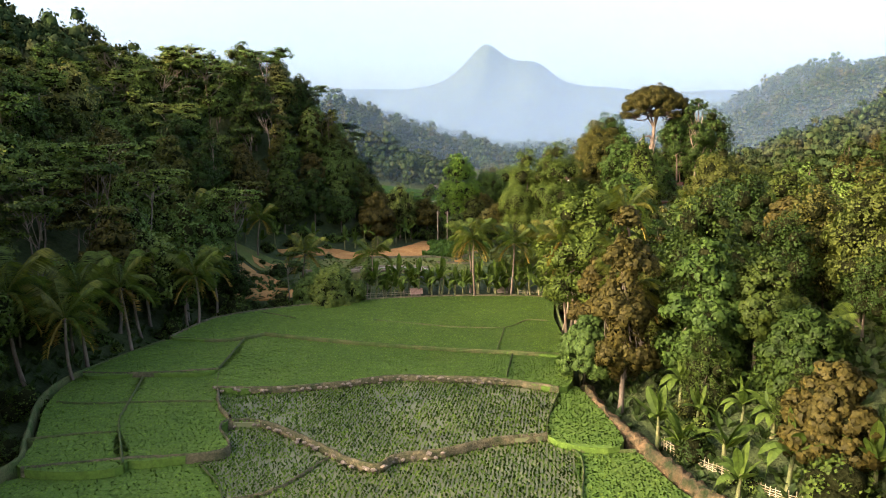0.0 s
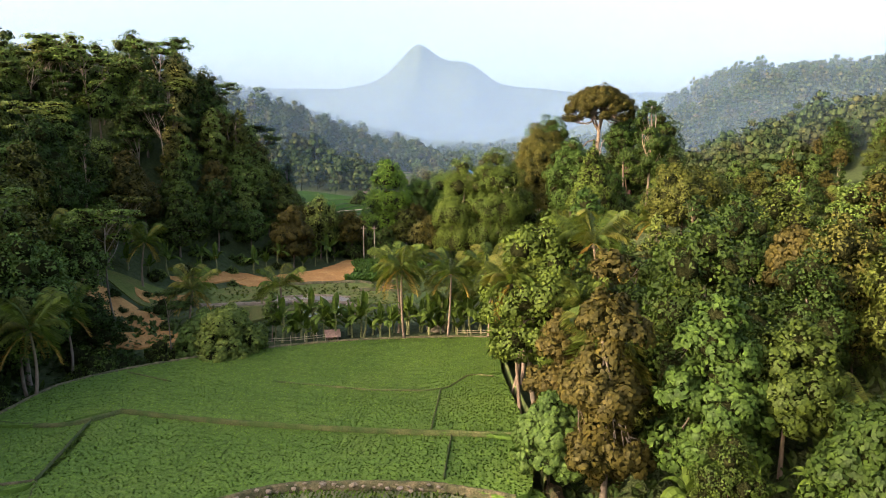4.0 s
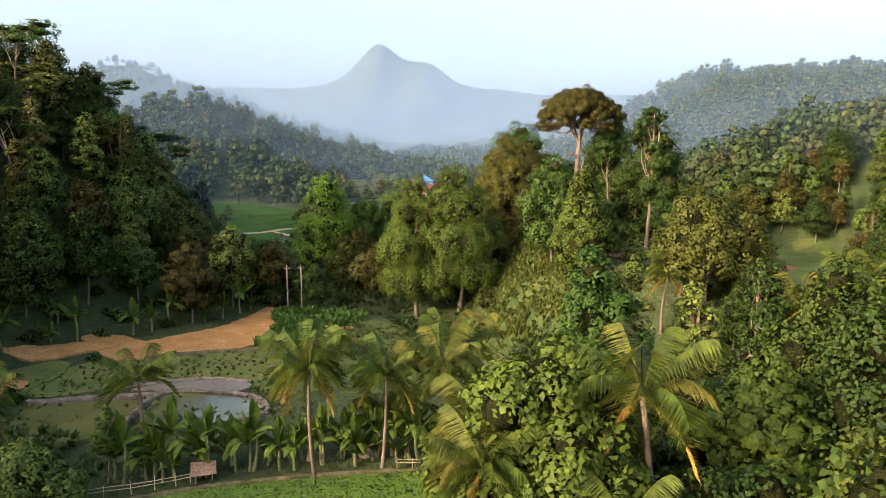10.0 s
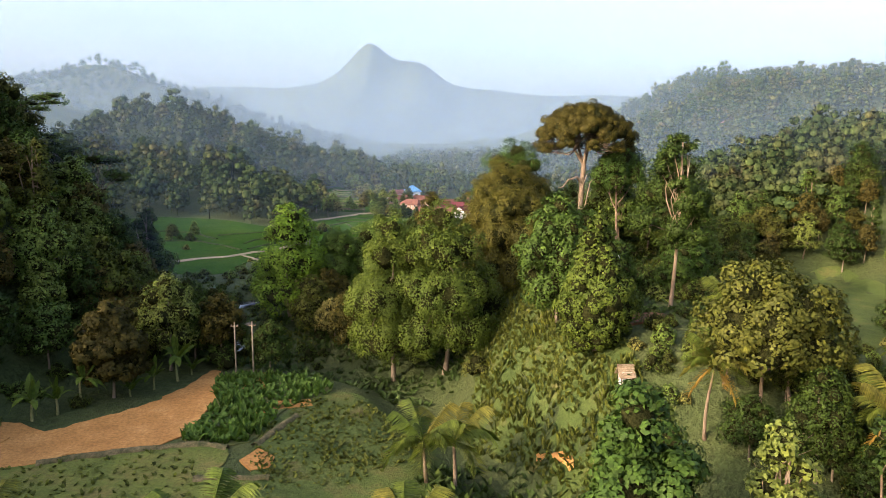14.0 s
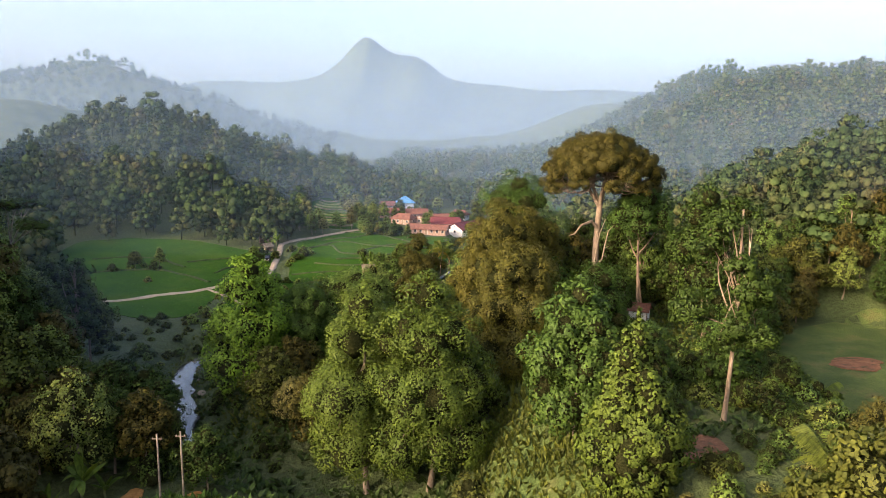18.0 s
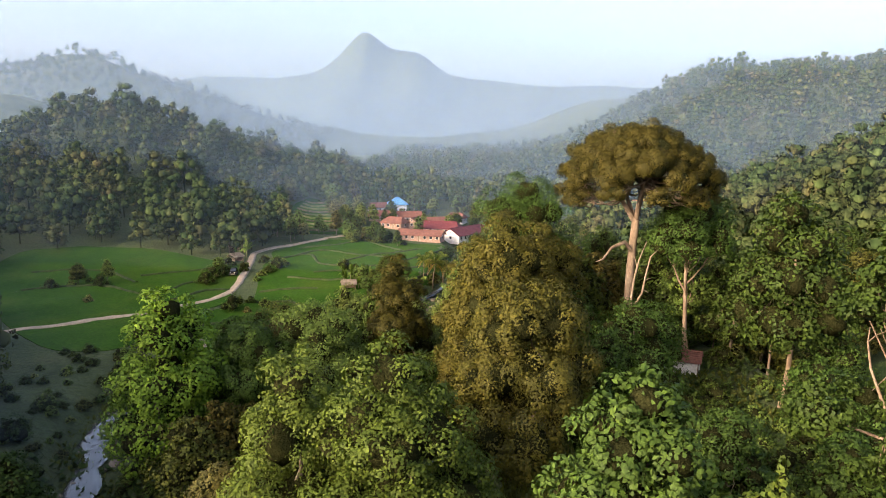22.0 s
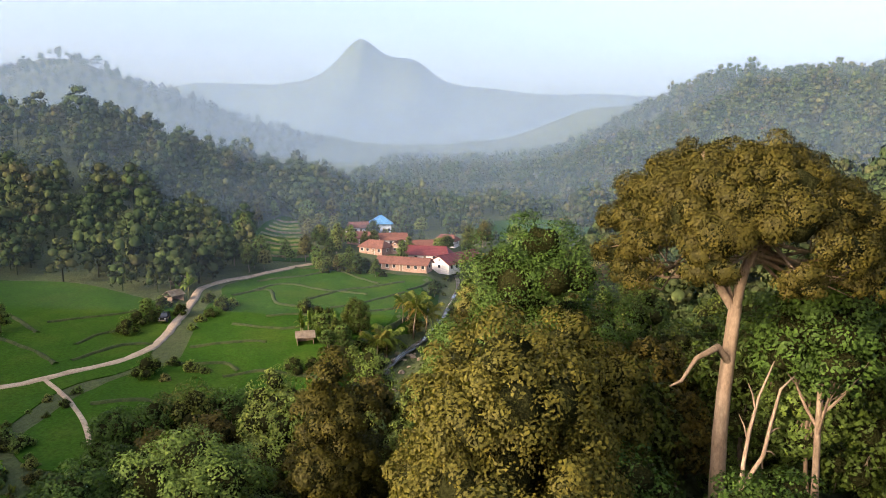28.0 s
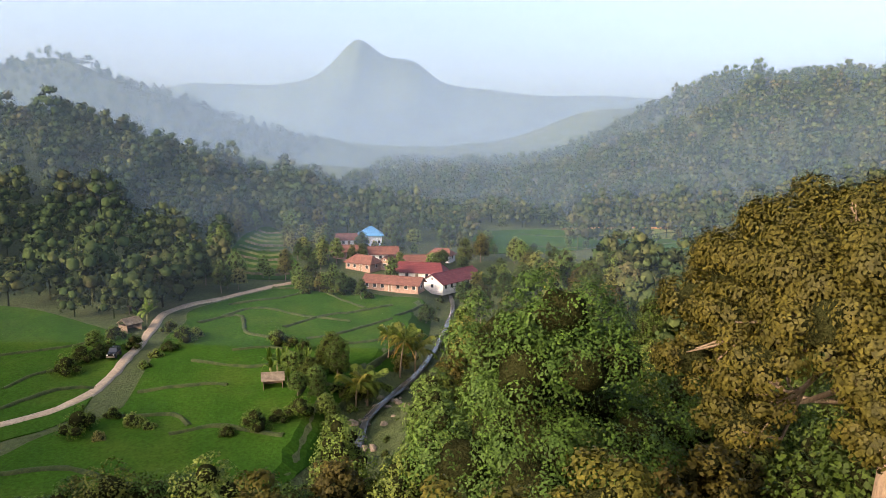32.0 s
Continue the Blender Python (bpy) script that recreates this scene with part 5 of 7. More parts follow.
# coconut palms round the paddies and plots
for x, y, k, s in ((-15, 118.5, 0, .95), (-9, 120, 0, .86), (-3, 121, 0, .9), (-16.5, 122, 1, 1.0), (1.5, 106, 1, 1.2), (1, 91, 3, .98), (8.8, 91, 3, 1.18), (5.5, 89.5, 3, .9), (-0.5, 99, 3, .85), (6, 100, 3, .95), (7.5, 80, 0, .95),
                   (-6, 126, 2, 1), (-10, 126, 2, .9), (-37, 130, 2, 1.1), (-47, 117, 1, .9), (-54, 92, 1, 1.0), (-56, 80, 1, 1.1), (-58, 74, 1, 1.15), (-60, 88, 1, 1.0), (-58, 97, 1, 1.0), (-55, 68, 1, 1.0), (-60, 66, 1, 1.2), (-57, 104, 1, .9),
                   (-46, 40, 1, 1.2), (22, 64, 2, .8), (25, 70, 2, .8), (30, 155, 1, .9), (26, 149, 1, .85), (58, 208, 2, 1), (-3, 150, 2, 1.1), (0, 152, 2, 1.2), (-2, 333, 1, .85), (-9, 316, 2, 1), (-7, 318, 2, 1), (1, 336, 2, 1.1), (-66, 140, 1, .9), (-70, 120, 1, 1)):
    grow(T_PALM[k], x, y, s, group="coconut palms")
    HERO.append((x, y, 2.5))
# banana plants
ban = [(-35 + 1.35 * k + random.uniform(-.5, .5), 117.6 + 0.19 * k + random.uniform(0.4, 2.4)) for k in range(26)] + [(-32 + 2.1 * k + random.uniform(-.7, .7), 119.5 + 0.28 * k + random.uniform(-1.2, 1.8)) for k in range(11)] + [(-12 + 1.9 * k, 123 + random.uniform(-1, 1.5)) for k in range(5)]
ban += [(-62, 155), (-60, 158), (-64, 160), (-52, 166), (-50, 169), (-46, 174), (-44, 177), (-42, 181), (-41, 184), (-54, 164), (-66, 150), (-68, 146), (-70, 142)]
ban += [(9, 63), (11, 61), (13, 65), (16, 62), (14, 58), (18, 60), (12, 69), (15, 72), (20, 66), (-49, 45), (-47, 43), (-44, 40), (17, 52), (20, 55), (22, 50)]
ban += [(-24, 322), (-22, 320), (-20, 324), (-62, 352), (-66, 356), (-60, 398), (-58, 401), (-62, 400), (-55, 403), (-44, 204), (-40, 192), (-44, 196), (-38, 190)]
ban += [(10 + random.uniform(0, 14), 48 + random.uniform(0, 28)) for _ in range(5)]
for k, (x, y) in enumerate(ban):
    grow(T_BAN[k % 3], x, y, random.uniform(1.0, 1.55), group="banana plants")

MIX_R = T_MID * 3 + T_RUST + T_TALL + T_DARK[:1] + [T_PALM[1], T_FLAT[1]]
MIX_L = T_DARK * 2 + T_MID + T_MID[:3] + T_FLAT * 2 + T_RUST + T_TALL + T_BARE + [T_LIGHT[0]]
wood((-132, -104, 40, 240), 8.0, T_DARK * 2 + T_FLAT * 2 + T_MID[:2] + T_TALL, (0.8, 1.2), lambda x, y: True, "woodland on the shaded spur")
wood((-104, -52, 28, 238), 6.4, MIX_L, (0.75, 1.25), lambda x, y: x < np.interp(y, [30, 60, 100, 125, 150, 185, 212, 238], [-50, -57, -56, -62, -66, -56, -50, -62]), "woodland on the shaded spur")
wood((4, 100, 30, 150), 6.4, MIX_R, (0.7, 1.1), lambda x, y: x > np.interp(y, [30, 60, 80, 100, 125, 150], [24, 9, 6, 3, -4, -2]) and not (y < 66 and x < 22), "woodland beside the paddies")
wood((22, 112, 150, 300), 6.6, MIX_R[:-2], (0.7, 1.1), lambda x, y: (math.hypot((x - 33) / 27, (y - 208) / 58) > 0.8 or y > 195) and not (y < 215 and 0.50 < (x - 1) / (y - 108) < 0.74), "woodland on the knoll")
wood((112, 166, 148, 302), 8.4, T_MID + T_RUST + T_DARK + T_TALL, (0.7, 1.1), lambda x, y: True, "woodland climbing the slope")
wood((6, 60, 288, 410), 7.4, T_MID + T_DARK + T_RUST, (0.5, 0.85), lambda x, y: x > np.interp(y, [288, 320, 345, 380, 410], [0, 6, 9, 14, 16]), "woodland across the stream")
wood((-62, 22, 186, 292), 6.6, T_MID + T_LIGHT * 2 + T_DARK * 2 + T_RUST, (0.65, 1.05), lambda x, y: not (x > 2 and 160 < y < 204), "woodland along the stream")
wood((6, 60, 44, 150), 7.5, T_MID, (0.35, 0.55), lambda x, y: x > np.interp(y, [30, 60, 80, 100, 125, 150], [24, 12, 8, 5, -2, 0]) and not (y < 56 and x < 24))
wood((14, 60, 170, 262), 6.0, T_MID + T_DARK, (0.35, 0.6), lambda x, y: math.hypot((x - 33) / 27, (y - 208) / 58) < 1.0 and not (y < 200 and x < 20))
wood((17, 32, 168, 206), 6.0, T_MID + T_RUST[1:], (0.5, 0.85))
wood((18, 75, 124, 172), 5.5, T_MID, (0.32, 0.6), lambda x, y: not (12 < x < 23 and y > 140))
wood((-60, 30, 190, 290), 5.5, T_BUSH, (0.7, 1.4), lambda x, y: rngw.random() < .5)
wood((4, 60, 40, 190), 5.5, T_BUSH, (0.6, 1.3), lambda x, y: rngw.random() < .5)
wood((20, 64, 116, 182), 4.2, T_BUSH + T_MID[2:3], (0.5, 0.95), lambda x, y: not (12 < x < 22.5 and y > 146))
wood((14, 52, 176, 232), 3.4, T_BUSH, (0.5, 1.1), lambda x, y: math.hypot((x - 33) / 22, (y - 206) / 40) < 1.0)
wood((20, 62, 112, 148), 5.2, T_MID * 2 + T_DARK[:1] + T_LIGHT, (0.5, 0.72), lambda x, y: y < 150 - 0.25 * (x - 20), "woodland beside the paddies")
wood((34, 60, 148, 176), 5.0, T_MID, (0.34, 0.5))
wood((22, 36, 150, 178), 3.6, T_BUSH[:2], (0.4, 0.7), lambda x, y: not (18 < x < 30 and 166 < y < 176))
wood((40, 76, 168, 214), 4.6, T_BUSH + [T_PALM[2]], (0.6, 1.0))
wood((-72, -44, 238, 292), 4.4, T_BUSH, (0.35, 0.75))
wood((-12, 3, 160, 188), 3.6, T_BUSH, (0.4, 0.8), lambda x, y: x > -14 + (y - 160) * 0.1)
wood((-66, -48, 40, 190), 4.0, T_BUSH, (0.6, 1.2), lambda x, y: rngw.random() < .45)
wood((-70, 40, 385, 480), 7.0, T_MID + T_DARK, (0.4, 0.7), lambda x, y: True, "trees round the village")

for x, y in [(r[0] + dx, r[1] + dy) for r in r_c[::3] for dx, dy in ((random.uniform(3.0, 5.5), random.uniform(-3, 3)), (random.uniform(-5.5, -3.0), random.uniform(-3, 3))) if 282 < r[1] < 400]:
    grow(random.choice(T_BUSH + [T_MID[2]]), x, y, random.uniform(.45, .75) if random.random() < .4 else random.uniform(.3, .5))
for x, y, h, seed in ((24, 214, 13.5, 701), (20.5, 211, 10.5, 702), (18, 219, 13, 704), (27, 218.6, 12, 710), (42, 206, 9, 705), (40, 196, 8, 706), (47, 212, 10, 707), (26, 190, 9, 708), (35, 188, 7, 709)):
    great_tree("bushy_tree", x, y, h, M_LEAFG, "low dense dark green tree under the giant one", 0.42, 0.05, 9000, (0.28, 0.21), seed, 8, 1.0, 3)
for x, y, s in ((-29, 267, 13.5), (-24, 268, 12.5), (-34.5, 266, 12), (-18, 264, 11.5), (-39.5, 265, 10.5)):
    great_tree("canopy_tree", x, y, s - gz(x, y), M_LEAFG if s < 13 else M_LEAF, "dark leafy tree at the edge of the rice fields", 0.40, 0.1, 9000, (0.34, 0.26), int(700 + s * 2), 8, 1.0, 4)
for x, y, k, s in ((-21, 322, 2, .5), (-18, 319, 0, .42), (-16, 316, 2, .45), (-15, 312, 0, .4), (-19, 314, 2, .4), (-23, 324, 2, .38), (-13, 308, 2, .42), (-11, 304, 0, .45), (-17, 325, 0, .4)):
    grow(T_DARK[k] if k else T_MID[0], x, y, s)
for x, y in ((-26, 323), (-27, 326), (-24, 327), (-22, 329), (-20, 328)):
    grow(T_BAN[0], x, y, 1.2, group='banana plants')
for x, y, s in ((-5, 338, .55), (-4, 341, .5)):
    grow(T_PALM[1], x, y, s, group='coconut palms')
# slim trees by the far corner of the paddy
grow(T_FLAT[1], -47.4, 112, 0.62, label='slender tree with a flat feathery light green top')
grow(T_TALL[1], -35, 118.4, 0.45)
HOMES = [(-22, 468), (-9, 397), (9, 407), (-1, 413), (-15, 439), (-28, 441), (-20, 424), (-12, 426), (-3, 429), (-32, 462), (6, 442)]
for k in range(90):
    x, y = random.uniform(-38, 26), random.uniform(390, 480)
    if all(math.hypot(x - hx, y - hy) > 7.5 for hx, hy in HOMES) and abs(y - 401 + 0.33 * (x + 9)) > 4.5 and abs((x - 9.5) * 0.79 - (y - 407) * 0.62) > 7:
        grow(random.choice(T_MID + T_DARK + [T_BUSH[0], T_PALM[1]]), x, y, random.uniform(.28, .5), group="trees round the village")
for x, y in ((-34, 388), (-32, 391), (-29, 390), (-26, 392), (-23, 390), (-30, 394), (-36, 393), (-20, 391)):
    grow(random.choice([T_MID[0], T_DARK[2], T_MID[2]]), x, y, random.uniform(.32, .42), group="trees round the village")
for x, y, s in [(random.uniform(24, 30) + k * 7.5, 455 + random.uniform(-4, 4) + 3 * k, random.uniform(.25, .4)) for k in range(10)] + [(random.uniform(60, 112), random.uniform(490, 500), random.uniform(.25, .4)) for _ in range(12)] + [(70 + random.uniform(-5, 5), 446 + random.uniform(-2, 2), .3) for _ in range(6)]:
    grow(random.choice(T_MID + T_DARK), x, y, s, group="trees between far fields")
for x, y in ((-58, 117), (-54, 120), (-51, 118), (-60, 125), (-56, 128), (-63, 127), (-61, 131), (-57, 123), (-66, 130), (-53, 122), (-60, 139), (-64, 137), (-49, 119)):
    grow(random.choice(T_BUSH[:2]), x, y, random.uniform(.35, .7))
# shrubs on the stream's banks
for x, y, s in ((-37.5, 191.5, .36), (-35, 194, .33), (-39.5, 194, .3)):
    grow(T_MID[2], x, y, s, label="low spreading tree on the stream bank")
for c_x, c_y in smooth_line(RIVER[7:13], 2.4):
    for side in (-1, 1):
        off = random.uniform(4.2, 8.5) * side
        grow(random.choice(T_BUSH), c_x + off, c_y + random.uniform(-1.5, 1.5) + abs(off) * random.uniform(-.3, .3), random.uniform(.4, .8))
# far woods, too many to count
FAR_T = []
for k in range(12):
    rng = np.random.default_rng(900 + k)
    fine = k < 6
    h = 8.5 + 0.8 * (k % 6)
    lob = ring_lobes(rng, 5, 2.5, h * 0.34, 1.7, squash=0.95) + ring_lobes(rng, 4, 2.1, h * 0.58, 1.6, squash=0.95) + ring_lobes(rng, 2, 0.9, h * 0.80, 1.5, squash=0.9)
    st, nn = Stock(), []
    for l in lob:
        l = np.array(l)
        st.add(ICO1_V * (1 + .25 * rng.uniform(-1, 1, len(ICO1_V))[:, None]) * l[3:6] * .66 + l[:3], ICO1_F)
        nn.append(unit(ICO1_V + (0, 0, .7)))
    n_l = 200 if fine else 64
    d = unit(rng.normal(size=(n_l, 3)) + (0, 0, .3))
    lp = np.array(lob)[rng.integers(0, len(lob), n_l)]
    v, f = leaves(rng, lp[:, :3] + d * lp[:, 3:6] * rng.uniform(.75, 1.1, n_l)[:, None], unit(d + .5 * rng.normal(size=d.shape)), *((0.85, 0.62) if fine else (1.2, 0.9)))
    st.add(v, f.tolist())
    nn.append(np.repeat(unit(d + .35 * rng.normal(size=d.shape) + (0, 0, .55)), 4, axis=0))
    st.tube([(0, 0, -1), (0, 0, h * .5)], [.2, .12], 3)
    nn.append(np.tile((0.0, -1.0, 0.0), (6, 1)))
    tris = [q[:3] for q in st.f] + [(q[0], q[2], q[3]) for q in st.f if len(q) == 4]
    FAR_T.append((np.concatenate(st.v), np.array([tuple(q) for q in tris]), np.concatenate(nn)))


def far_wood(zone, step, label, keep=lambda x, y: x == x, size=(0.95, 1.6)):
    rng = np.random.default_rng(int(abs(zone[0]) + zone[2]))
    xs, ys = scatter(*zone, step, rng)
    ok = keep(xs, ys)
    xs, ys = xs[ok], ys[ok]
    zs = ground(xs, ys)
    V, Fc, N, n = [], [], [], 0
    for x, y, z in zip(xs, ys, zs):
        v, f, nv = FAR_T[rng.integers(6) + (6 if zone[2] > 418 else 0)]
        a, s = rng.uniform(0, 6.28), rng.uniform(*size) * (0.6 if rng.random() < 0.3 else 1.0)
        c, sn = math.cos(a) * s, math.sin(a) * s
        V.append(np.column_stack([v[:, 0] * c - v[:, 1] * sn + x, v[:, 0] * sn + v[:, 1] * c + y, v[:, 2] * s * rng.uniform(.85, 1.2) + z]))
        N.append(np.column_stack([(nv[:, 0] * c - nv[:, 1] * sn) / s, (nv[:, 0] * sn + nv[:, 1] * c) / s, nv[:, 2]]))
        Fc.extend((f + n).tolist())
        n += len(v)
    tagged(put("woods", mesh_of("woods", np.concatenate(V), Fc, M_FARLEAF, normals=np.concatenate(N))), label, "woods", kind="stuff")


M_FARLEAF, nt, b = mat("far_leaf", 0.9, 0.0)
v = coords(nt)
g = nt.nodes.new("ShaderNodeNewGeometry")
c = ramp(nt, noise_tex(nt, v, 0.06, 3), [(0.25, (0.024, 0.044, 0.018)), (0.45, (0.036, 0.056, 0.021)), (0.6, (0.054, 0.062, 0.026)), (0.78, (0.080, 0.068, 0.038))])
c = mix(nt, 1.0, c, ramp(nt, noise_tex(nt, v, 0.17, 1), [(0.3, (0.68, 0.74, 0.76)), (0.7, (1.3, 1.26, 1.15))]), "MULTIPLY")
nt.links.new(mix(nt, 1.0, c, ramp(nt, g.outputs["Random Per Island"], [(0, (.72, .74, .74)), (1, (1.16, 1.13, 1.0))]), "MULTIPLY"), b.inputs["Base Color"])
far_wood((-265, -78, 20, 290), 7.0, "dark woodland over the spur", lambda x, y: x < np.interp(y, [20, 200, 232, 250, 300], [-131, -131, -131, -78, -110]), (1.0, 1.7))
far_wood((-330, -56, 290, 660), 9.5, "wooded hill beside the village", lambda x, y: (x < -125) | (y > 345) & (x < -62 + 0.05 * (y - 345)))
far_wood((112, 300, 60, 420), 7.8, "woodland climbing the far slope", lambda x, y: (x > 166) | (y < 148) | (y > 302))
far_wood((56, 112, 285, 420), 7.2, "woodland beyond the side valley")
far_wood((-56, 130, 470, 800), 10.0, "hazy woodland up the valley")
far_wood((-60, 520, 800, 1150), 14.0, "hazy woodland where the valley closes", lambda x, y: (x < 130) | (y > 955), (1.2, 2.0))
far_wood((-960, -180, 1080, 1330), 15.0, "hazy trees along the far ridge", size=(0.8, 1.5))
far_wood((130, 520, 420, 960), 11.0, "hazy woodland on the far hill", size=(1.1, 1.9))

# tall grass on the slope and rough ground
def tufts(name, poly, step, h, w, material, label, off=0.1):
    e = smooth_line(poly, 2.0, True)
    gx, gy = np.meshgrid(np.arange(e[:, 0].min(), e[:, 0].max(), step), np.arange(e[:, 1].min(), e[:, 1].max(), step))
    gx, gy = gx.ravel() + np.random.uniform(-.5, .5, gx.size) * step, gy.ravel() + np.random.uniform(-.5, .5, gx.size) * step
    ok = inside([tuple(q) for q in e], gx, gy) & (np.random.rand(gx.size) < 0.55 + 0.4 * wob(gx, gy, 2.5))
    gx, gy = gx[ok], gy[ok]
    p = np.column_stack([gx, gy, ground(gx, gy) + off])
    n = len(p)
    st = Stock()
    hs = np.random.uniform(.5, 1.4, n)[:, None] * (1 + 0.5 * wob(gx, gy, 3.5, 2.0))[:, None]
    for k in range(3):
        a = np.random.uniform(0, 2 * math.pi, n)
        u = np.column_stack([np.cos(a), np.sin(a), 0 * a])
        tip = p + hs * h * (0, 0, 1) + u * w * np.random.uniform(.6, 1.6, n)[:, None]
        s = np.column_stack([-u[:, 1], u[:, 0], 0 * a]) * w * .35
        v = np.stack([p - s, p + s, (p + tip) / 2 + s * 1.2 + (0, 0, h * .15), tip, (p + tip) / 2 - s * 1.2 + (0, 0, h * .15)], 1).reshape(-1, 3)
        o = np.arange(n)[:, None] * 5
        st.add(v, (o + [0, 1, 2, 3, 4]).tolist())
    tagged(put(name, st.mesh(name, material)), label, "grass", kind="stuff")


M_TALLG = leafy("tall_grass", [(0.0, (0.069, 0.087, 0.016)), (1.0, (0.079, 0.092, 0.018))], 0.35, 0.3)
M_BEDS = leafy("bed_leaf", [(0.0, (0.062, 0.118, 0.022)), (1.0, (0.080, 0.136, 0.026))], 0.25, 0.25)
M_VEG = leafy("vegetable_leaf", [(0.0, (0.036, 0.064, 0.017)), (1.0, (0.048, 0.076, 0.020))], 0.3, 0.25)
tufts("tall_grass", [(2, 166), (3, 178), (6, 192), (10, 204), (16, 200), (18, 186), (20, 172), (22, 160), (21, 150), (14, 148), (9, 157)], 0.5, 0.9, 0.45, M_TALLG, "tall yellow-green grass on the sunny slope")
tufts("vegetables", [(-33, 160), (-33, 171), (-36, 182), (-26, 184), (-18, 178), (-23, 171), (-25, 160)], 0.55, 1.0, 0.7, M_BEDS, "rows of low leafy green vegetables")
tufts("weeds", [(-60, 134), (-54, 150), (-46, 153), (-33, 158), (-27, 150), (-20, 150), (-18, 140), (-22, 126), (-36, 124), (-52, 124)], 1.0, 0.35, 0.4, M_TALLG, "scattered weeds round the ponds")
tufts("weeds", [(-23, 168), (-20, 174), (-12, 173), (-6, 165), (-4, 158), (-10, 150), (-20, 150), (-24, 158)], 0.6, 0.35, 0.4, M_TALLG, "rough meadow grass")
tufts("undergrowth", [(8, 60), (5, 74), (4, 90), (4, 110), (-1, 124), (-4, 150), (2, 160), (20, 150), (34, 120), (34, 80), (28, 44), (18, 44)], 0.9, 0.8, 0.7, M_VEG, "tangled green undergrowth at the wood's edge", 0.0)
tufts("undergrowth", [(14, 180), (30, 174), (48, 182), (54, 206), (44, 232), (24, 236), (14, 214)], 0.8, 0.7, 0.6, M_VEG, "ferns and weeds under the tall trees", 0.0)
tufts("tall_grass", [(24, 206), (40, 208), (44, 222), (32, 226), (24, 218)], 0.7, 0.7, 0.4, M_TALLG, "sunlit dry grass in the forest clearing")
tufts("bank_grass", [(-58, 252), (-52, 222), (-44, 206), (-34, 200), (-26, 206), (-36, 222), (-42, 240), (-34, 254), (-18, 268), (-24, 276), (-46, 264)], 0.9, 0.6, 0.5, M_TALLG, "rank green grass on the stream bank", 0.0)
tufts("undergrowth", [(-60, 190), (-40, 190), (-6, 180), (2, 186), (6, 204), (0, 230), (-20, 260), (-50, 240)], 1.1, 0.8, 0.8, M_VEG, "tangled green undergrowth by the stream", 0.0)
tufts("undergrowth", [(-58, 44), (-57, 70), (-56, 86), (-56, 100), (-50, 106), (-40, 114), (-36, 124), (-60, 126), (-70, 110), (-70, 60)], 1.0, 0.8, 0.7, M_VEG, "tangled green undergrowth below the palms", 0.0)

# ---- mist and distance haze in the valley, painted as blue translucent sheets ----


